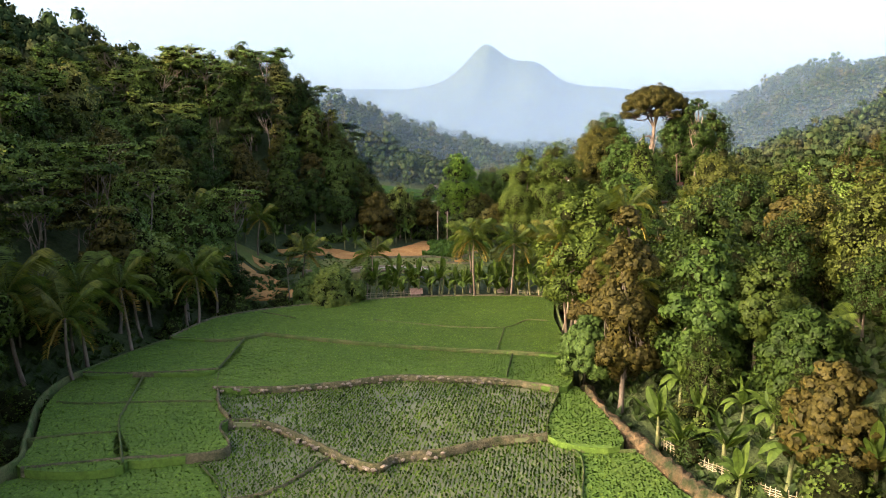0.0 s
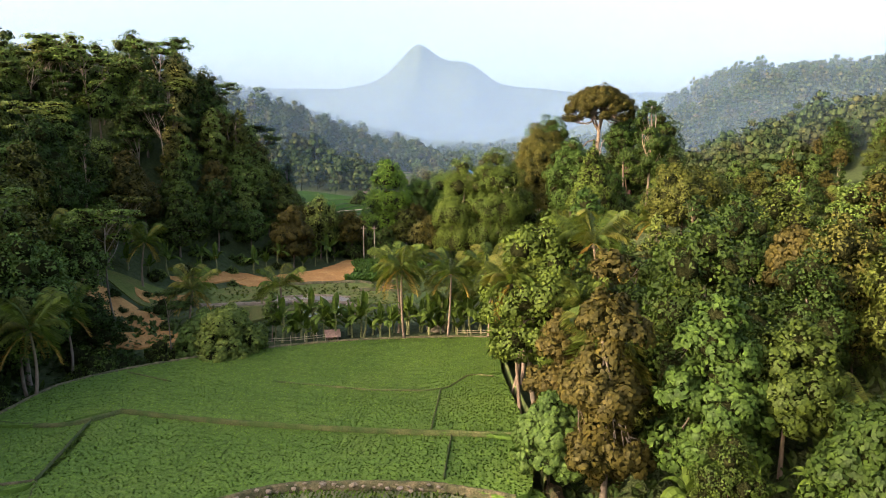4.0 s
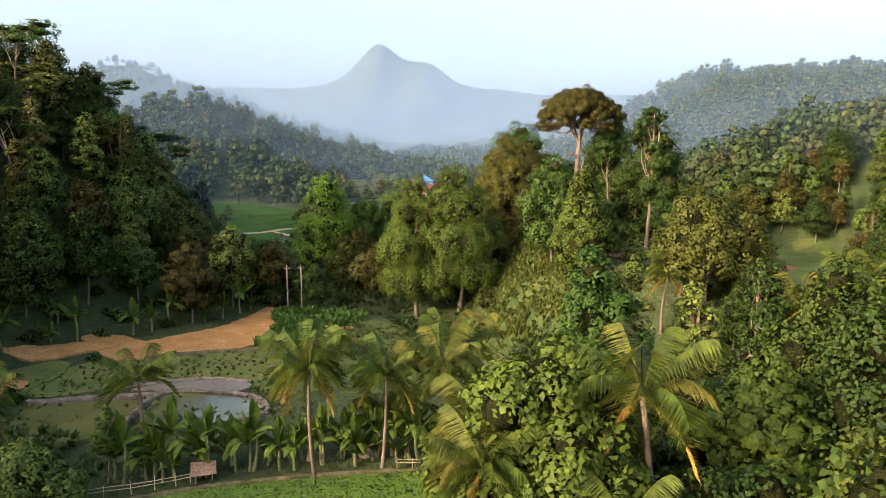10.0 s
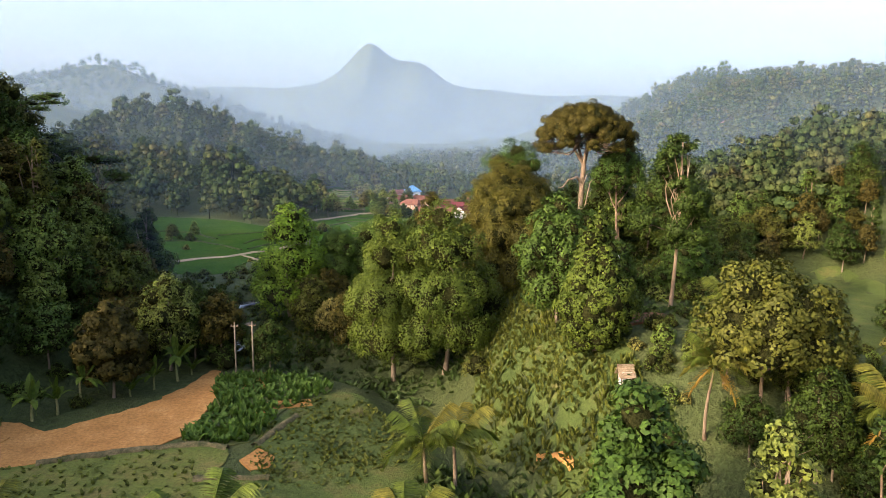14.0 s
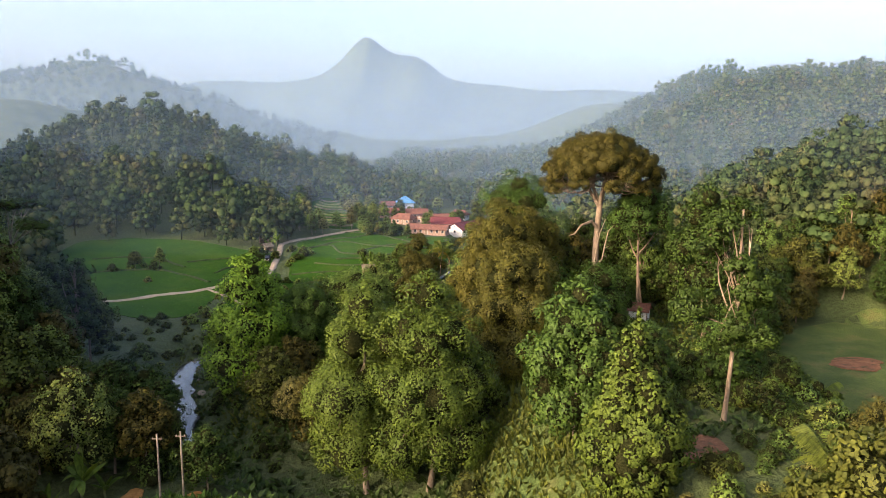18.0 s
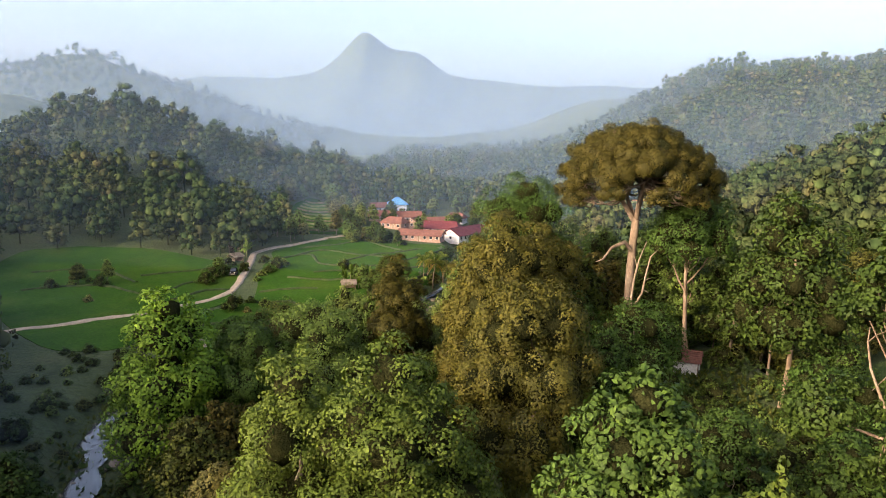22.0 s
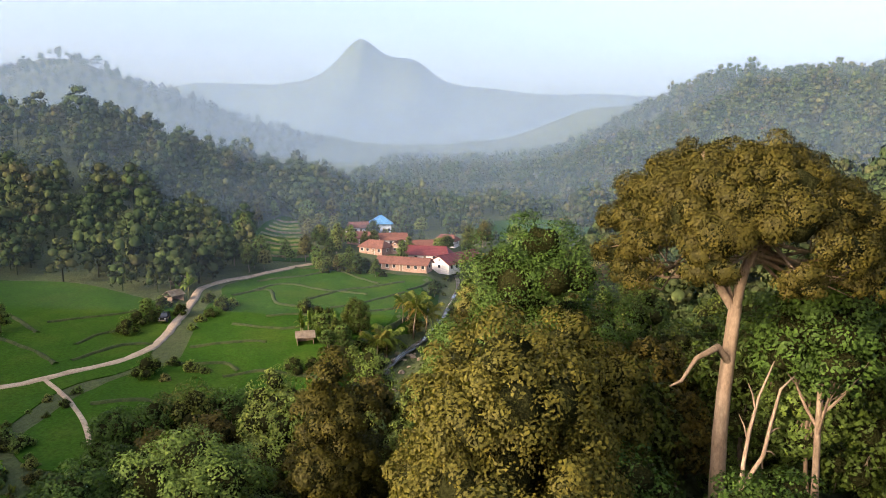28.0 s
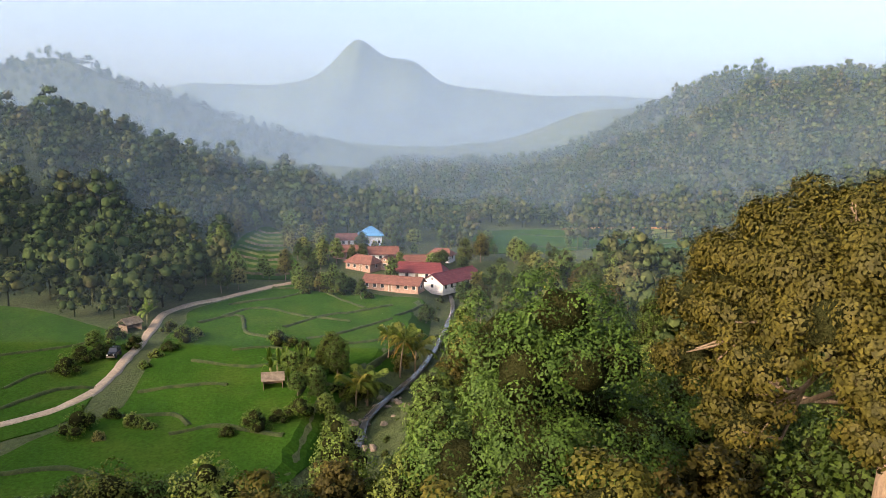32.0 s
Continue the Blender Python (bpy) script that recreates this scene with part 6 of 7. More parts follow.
def mist(y, dens, top, x0, x1, seed, tone=1.0, full=0.1, fade=None):
    m = bpy.data.materials.new("valley_mist")
    m.use_nodes = True
    nt = m.node_tree
    nt.nodes.clear()
    out = nt.nodes.new("ShaderNodeOutputMaterial")
    tr = nt.nodes.new("ShaderNodeBsdfTransparent")
    di = nt.nodes.new("ShaderNodeBsdfDiffuse")
    # the haze's blue is put into the sheet's colour; tone darkens it
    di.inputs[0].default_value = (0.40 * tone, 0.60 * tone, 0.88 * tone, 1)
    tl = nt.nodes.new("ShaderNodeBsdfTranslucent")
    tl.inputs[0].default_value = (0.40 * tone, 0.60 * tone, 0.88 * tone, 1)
    add = nt.nodes.new("ShaderNodeMixShader")
    nt.links.new(di.outputs[0], add.inputs[1])
    nt.links.new(tl.outputs[0], add.inputs[2])
    ms = nt.nodes.new("ShaderNodeMixShader")
    sep = nt.nodes.new("ShaderNodeSeparateXYZ")
    geo = nt.nodes.new("ShaderNodeNewGeometry")
    nt.links.new(geo.outputs["Position"], sep.inputs[0])
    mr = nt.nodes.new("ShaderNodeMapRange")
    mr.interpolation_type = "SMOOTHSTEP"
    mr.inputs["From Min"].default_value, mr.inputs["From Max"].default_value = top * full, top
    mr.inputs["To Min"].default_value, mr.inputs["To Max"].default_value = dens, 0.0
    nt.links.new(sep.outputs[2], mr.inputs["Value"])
    nz = noise_tex(nt, coords(nt, (1, 1, 2.5)), 3.0 / max(top, 1), 2)
    ma = nt.nodes.new("ShaderNodeMath")
    ma.operation = "MULTIPLY_ADD"
    ma.inputs[1].default_value, ma.inputs[2].default_value = 0.9, 0.55
    nt.links.new(nz, ma.inputs[0])
    mu = nt.nodes.new("ShaderNodeMath")
    mu.operation = "MULTIPLY"
    nt.links.new(mr.outputs[0], mu.inputs[0])
    mu.inputs[1].default_value = 1.0
    if y < 700:
        nt.links.new(ma.outputs[0], mu.inputs[1])
    last = mu.outputs[0]
    if fade:
        fx = nt.nodes.new("ShaderNodeMapRange")
        fx.interpolation_type = "SMOOTHSTEP"
        fx.inputs["From Min"].default_value, fx.inputs["From Max"].default_value = fade
        fx.inputs["To Min"].default_value, fx.inputs["To Max"].default_value = 1.0, 0.0
        nt.links.new(sep.outputs[1 if y == 0 else 0], fx.inputs["Value"])
        fm = nt.nodes.new("ShaderNodeMath")
        fm.operation = "MULTIPLY"
        nt.links.new(last, fm.inputs[0])
        nt.links.new(fx.outputs[0], fm.inputs[1])
        last = fm.outputs[0]
    nt.links.new(last, ms.inputs[0])
    nt.links.new(tr.outputs[0], ms.inputs[1])
    nt.links.new(add.outputs[0], ms.inputs[2])
    nt.links.new(ms.outputs[0], out.inputs["Surface"])
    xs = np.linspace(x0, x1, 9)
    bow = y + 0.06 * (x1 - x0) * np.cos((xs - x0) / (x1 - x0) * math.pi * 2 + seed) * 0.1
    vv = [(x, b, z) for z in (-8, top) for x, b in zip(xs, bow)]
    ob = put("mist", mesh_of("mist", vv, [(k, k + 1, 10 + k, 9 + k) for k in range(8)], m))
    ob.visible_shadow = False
    return tagged(ob, "thin pale blue sheet painting the valley's morning mist and distance haze", "mist", kind="structure")


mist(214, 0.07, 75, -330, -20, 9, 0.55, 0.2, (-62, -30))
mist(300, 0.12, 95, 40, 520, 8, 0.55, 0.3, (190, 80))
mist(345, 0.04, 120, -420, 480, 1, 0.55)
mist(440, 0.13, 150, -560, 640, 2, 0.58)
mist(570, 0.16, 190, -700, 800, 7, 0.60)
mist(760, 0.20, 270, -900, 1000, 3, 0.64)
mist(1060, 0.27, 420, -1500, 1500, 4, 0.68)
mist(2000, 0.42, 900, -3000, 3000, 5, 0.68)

# ---- the village ----
M_WALLW = mottled("whitewash", [(0.3, (0.62, 0.58, 0.52)), (0.7, (0.80, 0.77, 0.72))], 0.8, 4.0, bump_s=0.2, bump_d=0.02)
M_WALLO = mottled("peach_wall", [(0.3, (0.26, 0.165, 0.12)), (0.7, (0.36, 0.25, 0.185))], 0.8, 4.0, bump_s=0.2, bump_d=0.02)
M_WALLB = mottled("blue_wall", [(0.3, (0.30, 0.38, 0.44)), (0.7, (0.44, 0.52, 0.56))], 0.8, 4.0, bump_s=0.2, bump_d=0.02)
M_ROOFM = mottled("maroon_roof", [(0.3, (0.095, 0.022, 0.024)), (0.7, (0.145, 0.036, 0.034))], 0.5, 5.0, rough=0.6, bump_s=0.4, bump_d=0.05)
M_ROOFR = mottled("clay_tile_roof", [(0.3, (0.115, 0.052, 0.038)), (0.7, (0.19, 0.088, 0.062))], 0.7, 5.0, bump_s=0.6, bump_d=0.06)
M_ROOFB = mottled("blue_roof", [(0.3, (0.060, 0.19, 0.36)), (0.7, (0.10, 0.27, 0.46))], 0.5, 4.0, rough=0.5, bump_s=0.3, bump_d=0.03)
M_THATCH = mottled("thatch", [(0.3, (0.18, 0.13, 0.08)), (0.7, (0.34, 0.27, 0.18))], 1.0, 8.0, bump_s=0.9, bump_d=0.08)
M_GLASS, _nt, _b = mat("dark_window", 0.08, 0.5)
_b.inputs["Base Color"].default_value = (0.02, 0.025, 0.03, 1)
M_TIMBER = mottled("weathered_timber", [(0.3, (0.13, 0.09, 0.06)), (0.7, (0.26, 0.20, 0.14))], 1.5, 8.0, bump_s=0.5, bump_d=0.03, world_space=False)
M_BLACK, _nt, _b = mat("black_paint", 0.25, 0.5)
_b.inputs["Base Color"].default_value = (0.012, 0.012, 0.014, 1)
M_TYRE, _nt, _b = mat("tyre_rubber", 0.8, 0.3)
_b.inputs["Base Color"].default_value = (0.02, 0.02, 0.02, 1)
M_LAMP, _nt, _b = mat("lamp_glass", 0.1, 0.5)
_b.inputs["Base Color"].default_value = (0.7, 0.68, 0.62, 1)


def roof_mesh(name, lx, ly, h, over, hip, material, thick=0.16):
    """Gable (hip 0) or hipped roof along x over lx by ly, with eaves."""
    X, Y = lx / 2 + over, ly / 2 + over
    rx = X - hip * Y
    st = Stock()
    lo = -over * h / (ly / 2)
    for dz in (0.0, -thick):
        v = [(-X, -Y, lo + dz), (X, -Y, lo + dz), (X, Y, lo + dz), (-X, Y, lo + dz), (-rx, 0, h + dz), (rx, 0, h + dz)]
        f = [(0, 1, 5, 4), (2, 3, 4, 5)] + ([(1, 2, 5), (3, 0, 4)] if hip else [])
        st.add(v, f if dz == 0 else [tuple(reversed(q)) for q in f])
    n = [(0, 1), (1, 2), (2, 3), (3, 0)] if hip else [(0, 1), (1, 5), (5, 2), (2, 3), (3, 4), (4, 0)]
    st.f.extend([(a, a + 6, b + 6, b) for a, b in n])
    st.i.extend([0] * len(n))
    # raised courses of tiles
    for k in range(1, 6):
        q = k / 6
        for s in (-1, 1):
            xx = X + (rx - X) * q
            st.box(0, s * Y * (1 - q), lo + (h - lo) * q + 0.03, 2 * xx - .1, 0.12, 0.06)
    st.box(0, 0, h + 0.05, 2 * rx, 0.3, 0.16)
    return st.mesh(name, material)


def house(name, x, y, lx, ly, wall_h, roof_h, turn, wall_m, roof_m, label, hip=0.0, over=0.6, doors=1, windows=3, z=None, category="house"):
    root = new(name)
    root.matrix_basis = pose(x, y, (gz(x, y) if z is None else z) - 0.05, 0, 0, turn)
    st = Stock()
    t = 0.18
    for s in (-1, 1):
        st.box(0, s * (ly / 2 - t / 2), wall_h / 2 - .4, lx, t, wall_h + .8)
        st.box(s * (lx / 2 - t / 2), 0, wall_h / 2 - .4, t, ly - 2 * t, wall_h + .8)
        if not hip:
            a = s * (lx / 2 - t)
            b = s * lx / 2
            st.add([(a, -ly / 2, wall_h), (a, ly / 2, wall_h), (a, 0, wall_h + roof_h - .15), (b, -ly / 2, wall_h), (b, ly / 2, wall_h), (b, 0, wall_h + roof_h - .15)], [(0, 1, 2), (5, 4, 3), (0, 2, 5, 3), (1, 4, 5, 2)])
    st.box(0, 0, 0.0, lx + .5, ly + .5, 0.25)
    put("wall", st.mesh(name + "_wall", wall_m), root)
    ro = put("roof", roof_mesh(name + "_roof", lx, ly, roof_h, over, hip, roof_m), root)
    ro.location = (0, 0, wall_h + 0.1)

    def opening(kind, px, py, w, h, zc, side):
        s2 = Stock()
        d = (0.1, 0.06)
        if side == "y":
            s2.box(0, 0, 0, w + .16, d[0], h + .16)
            s3 = Stock()
            s3.box(0, 0, 0, w, d[0] + .05, h)
        else:
            s2.box(0, 0, 0, d[0], w + .16, h + .16)
            s3 = Stock()
            s3.box(0, 0, 0, d[0] + .05, w, h)
        o = put(kind, s2.mesh(kind, M_WALLW), root)
        o.location = (px, py, zc)
        put("pane" if kind == "window" else "door_leaf", s3.mesh(kind + "_leaf", M_GLASS if kind == "window" else M_TIMBER), o)

    n = windows + doors
    for s in (-1, 1):
        for k in range(n):
            px = -lx / 2 + lx * (k + 0.5) / n
            if k == n // 2 and doors and s < 0:
                opening("door", px, s * (ly / 2 + .02), 0.9, 2.05, 1.15, "y")
            else:
                opening("window", px, s * (ly / 2 + .02), 1.0, 1.1, min(1.6, wall_h - .9), "y")
        opening("window", s * (lx / 2 + .02), 0, 1.0, 1.0, min(1.6, wall_h - .9), "x")
        if not hip:
            opening("window", s * (lx / 2 + .02), 0, 0.6, 0.5, wall_h + roof_h * .4, "x")
    return tagged(root, label, category, group="village houses")


house("house", -22.5, 468, 8.5, 8, 4.6, 2.6, 8, M_WALLB, M_ROOFB, "pale blue house under a bright blue hipped roof", 0.9, 0.9)
house("school", -8, 396.5, 17, 6.0, 2.6, 1.5, -16, M_WALLO, M_ROOFR, "long peach-walled building under a clay tile roof", 0, 0.7, 2, 5, category="building")
house("hall", 9.5, 407, 20, 8, 2.8, 2.3, 52, M_WALLW, M_ROOFM, "long white-gabled building under a maroon roof", 0, 0.7, 1, 6, category="building")
house("hall", -1, 413, 16, 8, 2.8, 2.2, -10, M_WALLW, M_ROOFM, "white building under a broad maroon roof", 0.4, 0.7, 1, 4, category="building")
house("house", -15, 439, 10, 6.5, 2.9, 1.9, 12, M_WALLW, M_ROOFR, "whitewashed house with a clay tile roof", 0)
house("house", -28, 441, 9, 6, 2.8, 1.8, -8, M_WALLO, M_ROOFR, "small peach house with a clay tile roof", 0)
house("house", -20, 424, 10, 7, 2.8, 1.9, -30, M_WALLO, M_ROOFR, "peach house with a faded clay tile roof", 0.5)
house("house", -12, 426, 6, 5, 2.7, 1.6, 70, M_WALLO, M_ROOFR, "small yellow-walled house with a tiled gable", 0)
house("house", -3, 429, 8, 6, 2.7, 1.6, 15, M_WALLW, M_ROOFR, "low house half hidden by trees", 0)
house("house", -32, 462, 9, 6, 2.8, 1.8, 20, M_WALLW, M_ROOFR, "clay-roofed house beside the blue one", 0)
house("house", 6, 442, 8, 6, 2.7, 1.7, -20, M_WALLW, M_ROOFR, "low tiled house under dark trees", 0.5)
for x, y, a in ((-112, 706, 10), (-104, 712, -20), (-118, 714, 30)):
    house("house", x, y, 9, 7, 3, 2, a, M_WALLW, M_ROOFR, "far hillside house with a reddish roof", 0)


def hut(name, x, y, w, d, h, turn, wall_m, roof_m, label, open_front=False, z=None):
    """A small shed on posts with boarded sides and a pitched roof."""
    root = new(name)
    root.matrix_basis = pose(x, y, (gz(x, y) if z is None else z), 0, 0, turn)
    for sx in (-1, 1):
        for sy in (-1, 1):
            st = Stock()
            st.box(sx * w / 2, sy * d / 2, h / 2 - .2, 0.12, 0.12, h + .4)
            put("post", st.mesh("hut_post", M_TIMBER), root)
    for sx, sy, lx, ly in ((0, 1, w, .06), (-1, 0, .06, d), (1, 0, .06, d)) + (() if open_front else ((0, -1, w, .06),)):
        st = Stock()
        st.box(sx * w / 2, sy * d / 2, h / 2 + (.1 if not open_front else -.2), lx, ly, h - (.1 if not open_front else .7))
        put("wall_panel", st.mesh("hut_panel", wall_m), root)
    ro = put("roof", roof_mesh(name + "_roof", w, d, h * .4, 0.4, 0, roof_m, 0.08), root)
    ro.location = (0, 0, h + .05)
    return tagged(root, label, "hut")


hut("roadside_hut", -69, 364, 4.5, 3.2, 2.3, 20, M_TIMBER, M_THATCH, "brown timber stall roofed with thatch beside the track", True)
hut("roadside_hut", -65, 350, 3.6, 3.0, 2.1, 60, M_TIMBER, M_THATCH, "low thatched roadside shelter on an earth bank", True)
hut("field_hut", -24.5, 318.5, 3.4, 2.6, 1.9, 15, M_TIMBER, M_STONE, "small field hut with a dull grey sheet roof", True)
hut("forest_hut", 35, 226, 3.2, 3.0, 2.2, -25, M_WALLW, M_ROOFR, "small white hut with a brown roof under tall trees")
hut("stream_hut", -8.5, 296, 2.4, 2.0, 1.6, 10, M_TIMBER, M_ROOFR, "little red-roofed shelter on the stream bank", True)
hut("white_booth", 20.0, 158.5, 1.2, 1.1, 1.7, 5, M_WALLW, M_THATCH, "tiny white booth with a grey roof on the slope")
hut("pump_house", -26, 119.3, 1.5, 1.2, 1.1, 20, M_THATCH, M_WALLO, "small tan shelter at the paddy's edge", True)


def off_roader(x, y, turn):
    root = new("off_roader")
    root.matrix_basis = pose(x, y, gz(x, y) + 0.36, 0, 0, turn)
    bm = bmesh.new()
    bmesh.ops.create_cube(bm, size=1)
    bmesh.ops.scale(bm, vec=(1.7, 3.9, 0.75), verts=bm.verts)
    bmesh.ops.translate(bm, vec=(0, 0, 0.85), verts=bm.verts)
    bmesh.ops.bevel(bm, geom=bm.edges[:], offset=0.12, segments=2, affect="EDGES")
    me = bpy.data.meshes.new("car_body")
    bm.to_mesh(me)
    bm.free()
    me.materials.append(M_BLACK)
    put("body", me, root)
    st = Stock()
    st.add([(-.8, -1.9, 1.2), (.8, -1.9, 1.2), (.8, .7, 1.2), (-.8, .7, 1.2), (-.68, -1.75, 1.85), (.68, -1.75, 1.85), (.68, .2, 1.85), (-.68, .2, 1.85)], [(4, 5, 6, 7), (0, 1, 5, 4), (1, 2, 6, 5), (2, 3, 7, 6), (3, 0, 4, 7)])
    put("cabin", st.mesh("car_cabin", M_GLASS), root)
    for sx in (-1, 1):
        for yy in (-1.25, 1.25):
            s2 = Stock()
            s2.tube([(sx * .72, yy, .4), (sx * .95, yy, .4)], [.4, .4], 14)
            w = put("wheel", s2.mesh("car_wheel", M_TYRE), root)
        s3 = Stock()
        s3.box(sx * .6, 1.95, .95, .28, .06, .2)
        put("headlight", s3.mesh("car_headlight", M_LAMP), root)
    s4 = Stock()
    s4.box(0, 1.98, .55, 1.6, .16, .22)
    put("bumper", s4.mesh("car_bumper", M_STONE), root)
    return tagged(root, "black boxy off-road car parked on the track", "car")


off_roader(-59.7, 331, 187)

# two power poles with a crossbar
for x, y in ((-33.6, 182.5), (-31.2, 183.5)):
    root = new("power_pole")
    root.matrix_basis = pose(x, y, gz(x, y) - .4)
    st = Stock()
    st.tube([(0, 0, 0), (0, 0, 5), (0, 0, 9.6)], [.15, .13, .1], 8)
    put("post", st.mesh("pole_post", M_STONE, True), root)
    st = Stock()
    st.box(0, 0, 9.0, 1.2, .1, .12)
    put("crossbar", st.mesh("pole_bar", M_TIMBER), root)
    for k in (-.5, 0, .5):
        st = Stock()
        st.tube([(k, 0, 9.06), (k, 0, 9.26)], [.06, .04], 6)
        put("insulator", st.mesh("pole_insulator", M_STONE), root)
    tagged(root, "thin grey concrete power pole with a crossbar", "power pole", group="power poles")


def bamboo_fence(line, label, h=0.9, gap=1.6, rails=(0.35, 0.75)):
    root = new("bamboo_fence")
    pts = smooth_line(line, gap)
    zs = ground(pts[:, 0], pts[:, 1])
    zs = np.maximum(zs, line[0][2] if len(line[0]) > 2 else -9)
    for (x, y, *_), z in zip(pts, zs):
        st = Stock()
        hh = h * random.uniform(.85, 1.3)
        st.tube([(x, y, z - .3), (x + random.uniform(-.08, .08), y, z + hh)], [.045, .035], 5)
        put("post", st.mesh("fence_post", M_BAMBOO), root)
    for r in rails:
        st = Stock()
        st.tube([(x, y, z + r * h + random.uniform(-.06, .06)) for (x, y, *_), z in zip(pts, zs)], [.035] * len(pts), 5)
        put("rail", st.mesh("fence_rail", M_BAMBOO), root)
    return tagged(root, label, "fence")


bamboo_fence([(-37, 112.8, 0.6), (-31, 115, 0.6), (-26.5, 117.2, 0.6)], "low pale bamboo rail fence at the paddy's far edge")
bamboo_fence([(-7.5, 120.5, 0.7), (-2.5, 121, 0.7)], "short low bamboo rail fence under the palms")
bamboo_fence([(9.5, 63, -1), (11.5, 59.5, -1), (13.4, 56.5, -1), (15.4, 53, -1), (19, 48, -1)], "woven split-bamboo fence along the bank", 0.8, 0.45, (0.15, 0.35, 0.55, 0.8))

# boulders and stones
rr_ = np.random.default_rng(55)


def rock_mesh(name, size):
    return mesh_of(name, ICO_V * (1 + .22 * rr_.uniform(-1, 1, len(ICO_V))[:, None]) * size, ICO_F, M_STONE)


ROCKS = [rock_mesh("rock", (1, .8, .6)), rock_mesh("rock", (.9, 1, .5)), rock_mesh("rock", (.7, .8, .7))]


def rock(name, x, y, s, label, z=None):
    ob = put(name, ROCKS[rr_.integers(3)])
    ob.matrix_basis = pose(x, y, (gz(x, y) + .1 * s if z is None else z), 0, 0, rr_.uniform(0, 360)) @ Matrix.Scale(s, 4)
    return tagged(ob, label, "rock")


rock("boulder", -10.8, 124.2, 2.1, "big rounded brown boulder under the palms")
for k in range(84):
    q = rr_.uniform(0.35, 0.98)
    c = r_c[int(q * (len(r_c) - 1))]
    rock("stream_rock", c[0] + rr_.uniform(-3.4, 3.4), c[1] + rr_.uniform(-3, 3), rr_.uniform(.35, 1.1), "dark wet rock in the stream bed")
rubble = Stock()
for line in ([(-38.5, 128), (-38.6, 138.8), (-32, 139.6), (-26, 137.6), (-23.8, 133), (-27, 130)], [(-53, 135), (-46, 137), (-39, 138.5)], [(-44, 140.5), (-36, 144.3), (-28.6, 143.4)], [(-37, 67), (-31, 68), (-24, 71), (-19, 74), (-12, 75), (-6, 75)], [(-32, 60), (-28, 60), (-21, 56), (-18, 54), (-15, 53), (-14, 55), (-10, 57)]):
    for c in smooth_line(line, 0.45):
        base = 1.25 if c[1] > 120 else (0.3 if c[1] > 66 else -0.45)
        rubble.add(ICO1_V * (1 + .25 * rr_.uniform(-1, 1, len(ICO1_V))[:, None]) * rr_.uniform(.12, .3) * (1.2, 1, .7) + (c[0] + rr_.normal() * .25, c[1] - .25 + rr_.normal() * .25, base + rr_.uniform(-.3, .1)), ICO1_F)
tagged(put("rubble", rubble.mesh("rubble", M_STONE)), "loose grey-brown stones along bunds and pond edges", "stones", kind="stuff")

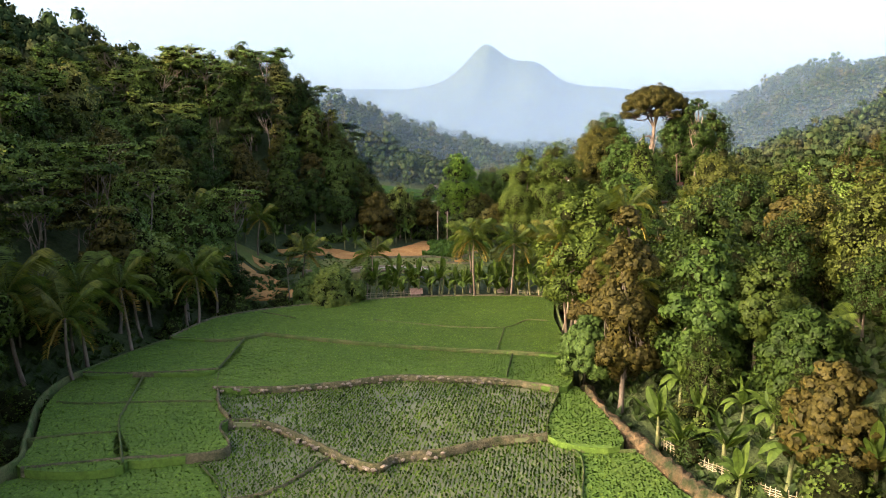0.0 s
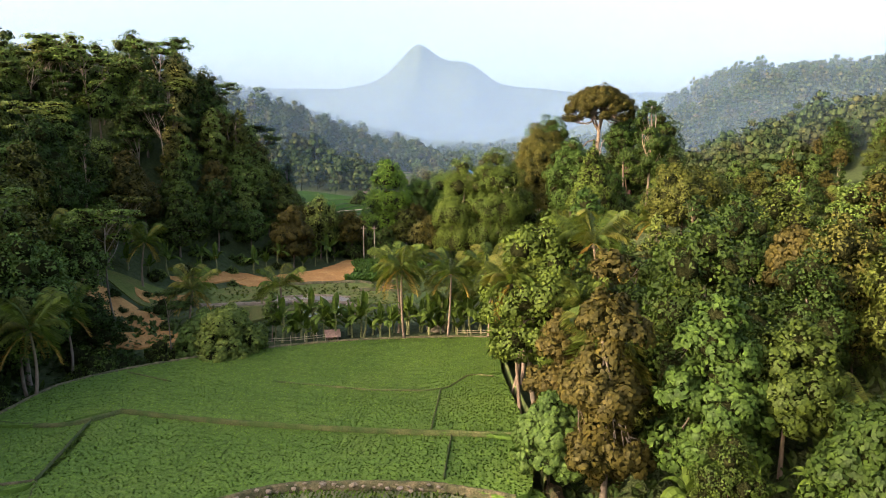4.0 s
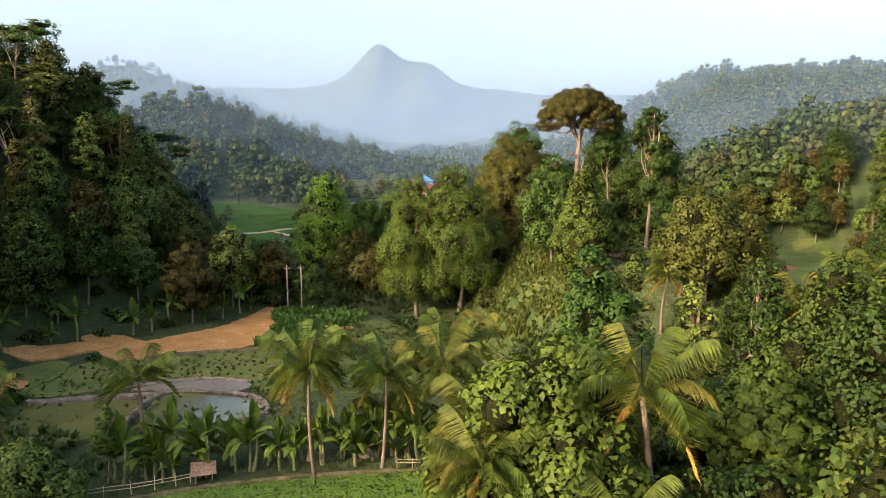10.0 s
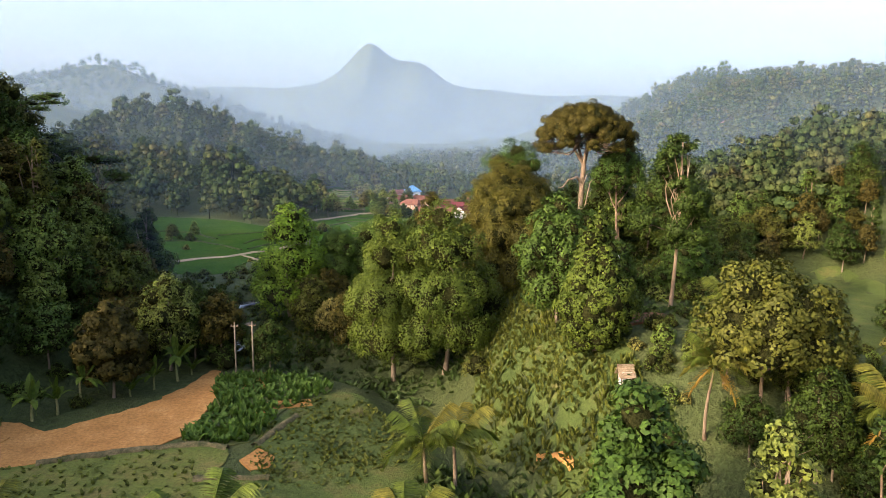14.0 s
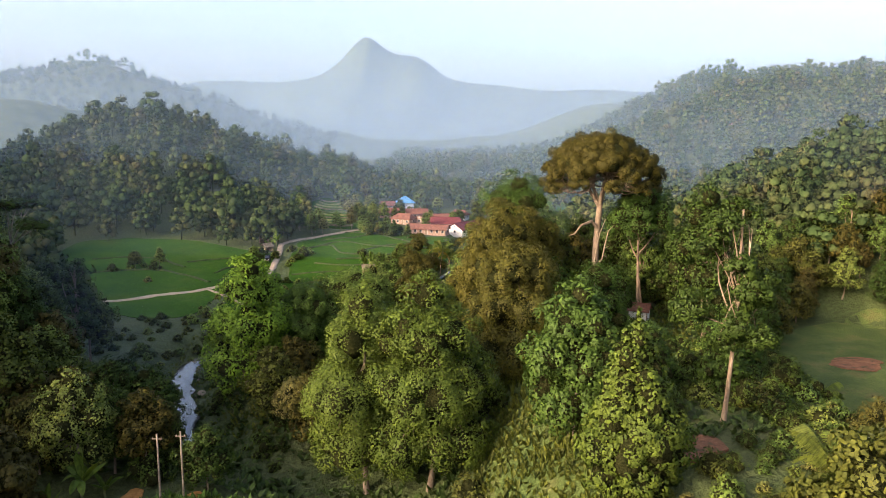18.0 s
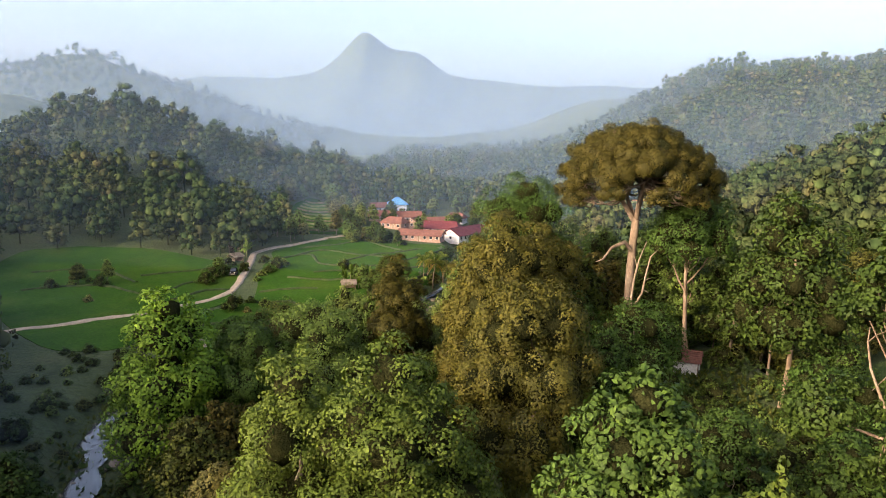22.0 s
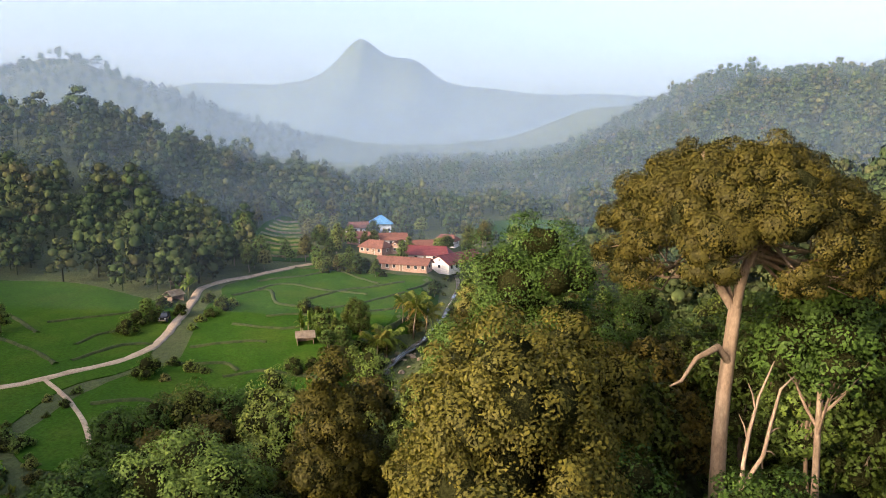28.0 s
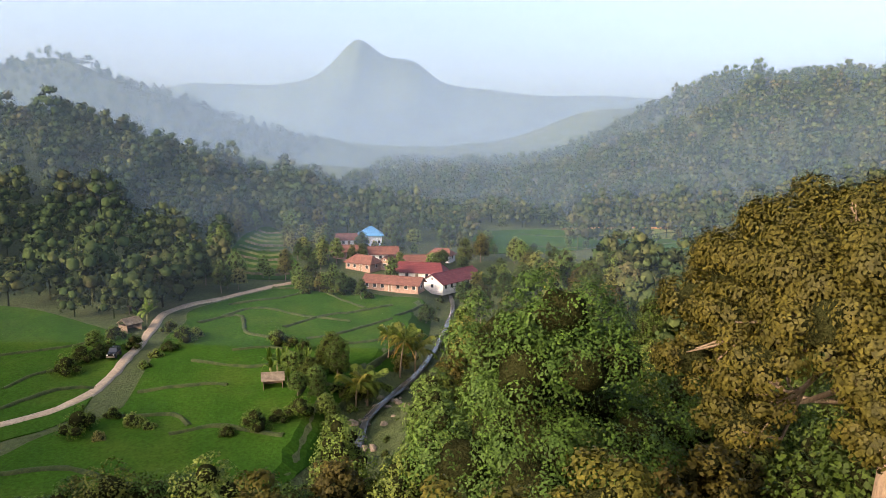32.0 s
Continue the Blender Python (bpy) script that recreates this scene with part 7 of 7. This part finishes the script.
# ---- village field bunds and shrubs ----
for line in ([(-43, 393), (-30, 392), (-22, 383), (-14, 374)], [(-48, 362), (-42, 371), (-28, 365), (-16, 361)], [(-52, 357), (-44, 364), (-38, 350), (-26, 346)], [(-31, 355), (-23, 366), (-14, 372), (-7, 378)], [(-24, 347), (-17, 351), (-11, 359), (-6, 364)],
             [(-20, 341), (-11, 345), (-4, 349)], [(-48, 315), (-43, 317), (-37, 319), (-33, 319)], [(-48, 304), (-44, 305), (-38, 306), (-34, 302)], [(-36, 299), (-29, 302), (-23, 300), (-18, 299)], [(-19, 314), (-18, 320), (-12, 319)], [(-72, 315), (-70, 322), (-64, 326)],
             [(-86, 329), (-76, 335), (-68, 341)], [(-68, 306), (-62, 315), (-56, 316)], [(-50, 374), (-41, 380), (-34, 387)], [(-5, 366), (2, 382)], [(-44, 331), (-33, 328), (-27, 329)], [(-110, 312), (-94, 318), (-80, 312), (-70, 304)], [(-118, 330), (-100, 334), (-84, 322)], [(-54, 286), (-46, 288), (-34, 284), (-24, 288)],
             [(30, 450), (60, 446), (90, 452)], [(32, 476), (70, 470), (108, 486)], [(40, 505), (80, 500), (120, 518)], [(60, 540), (90, 535), (120, 545)], [(-12, 312), (-8, 330), (-4, 342)], [(-38, 338), (-30, 340), (-24, 336)]):
    strip("field_bund", line, 1.0, M_FBUND, off=0.2, step=1.5, crown=0.32, rough_edge=0.4, label="curved grassy bund between village paddies", category="bund")
for k in range(10):
    y = 408 + k * 6.6
    xl, xr = np.interp(y, [404, 440, 478], [-61, -67, -67]), np.interp(y, [404, 440, 478], [-41, -50, -62])
    strip("terrace_edge", [(xl, y + 2), ((xl + xr) / 2, y - 1), (xr, y + 2.5)], 1.3, M_BUND if k % 3 == 0 else M_BUNDG, off=0.25, step=1.5, crown=0.6, rough_edge=0.4, label="raised edge of a hillside rice terrace", category="bund")
for x, y in ((-52, 327), (-51, 337), (-50, 343), (-52, 333), (-49, 347), (-56, 350), (-65, 329), (-65, 323), (-66, 326), (-63, 332), (-65, 343), (-64, 338), (-29, 342), (-26, 341), (-23, 339), (-17, 332), (-19, 329), (-14, 326), (-13, 318), (-11, 318), (-17, 306), (-20, 304), (-23, 301), (-27, 299), (-47, 304), (-43, 302), (-40, 301),
             (-32, 387), (-30, 392), (-23, 388), (-19, 389), (-14, 385), (-27, 390), (-100, 318), (-97, 322), (-104, 315), (-92, 318), (-88, 304), (-50, 299), (-46, 297), (-59, 338), (-60, 341)):
    grow(T_BUSH[int(abs(x)) % 3], x, y, random.uniform(.6, 1.2))
for x, y, s in ((-15, 326, .55), (-13, 322, .5), (-99, 320, .5), (-92, 322, .45), (-28, 391, .5), (-22, 388, .5), (-16, 384, .45), (-34, 398, .55), (-65, 334, .45), (-25, 432, .5), (-8, 420, .5), (-30, 430, .6), (-10, 446, .6), (-24, 452, .6), (-36, 434, .6), (3, 424, .55), (14, 430, .6), (20, 440, .6), (8, 455, .65), (-5, 462, .7), (-14, 470, .7), (22, 400, .5), (16, 394, .45)):
    grow((T_MID + T_DARK)[int(abs(x * 3 + y)) % 7], x, y, s)
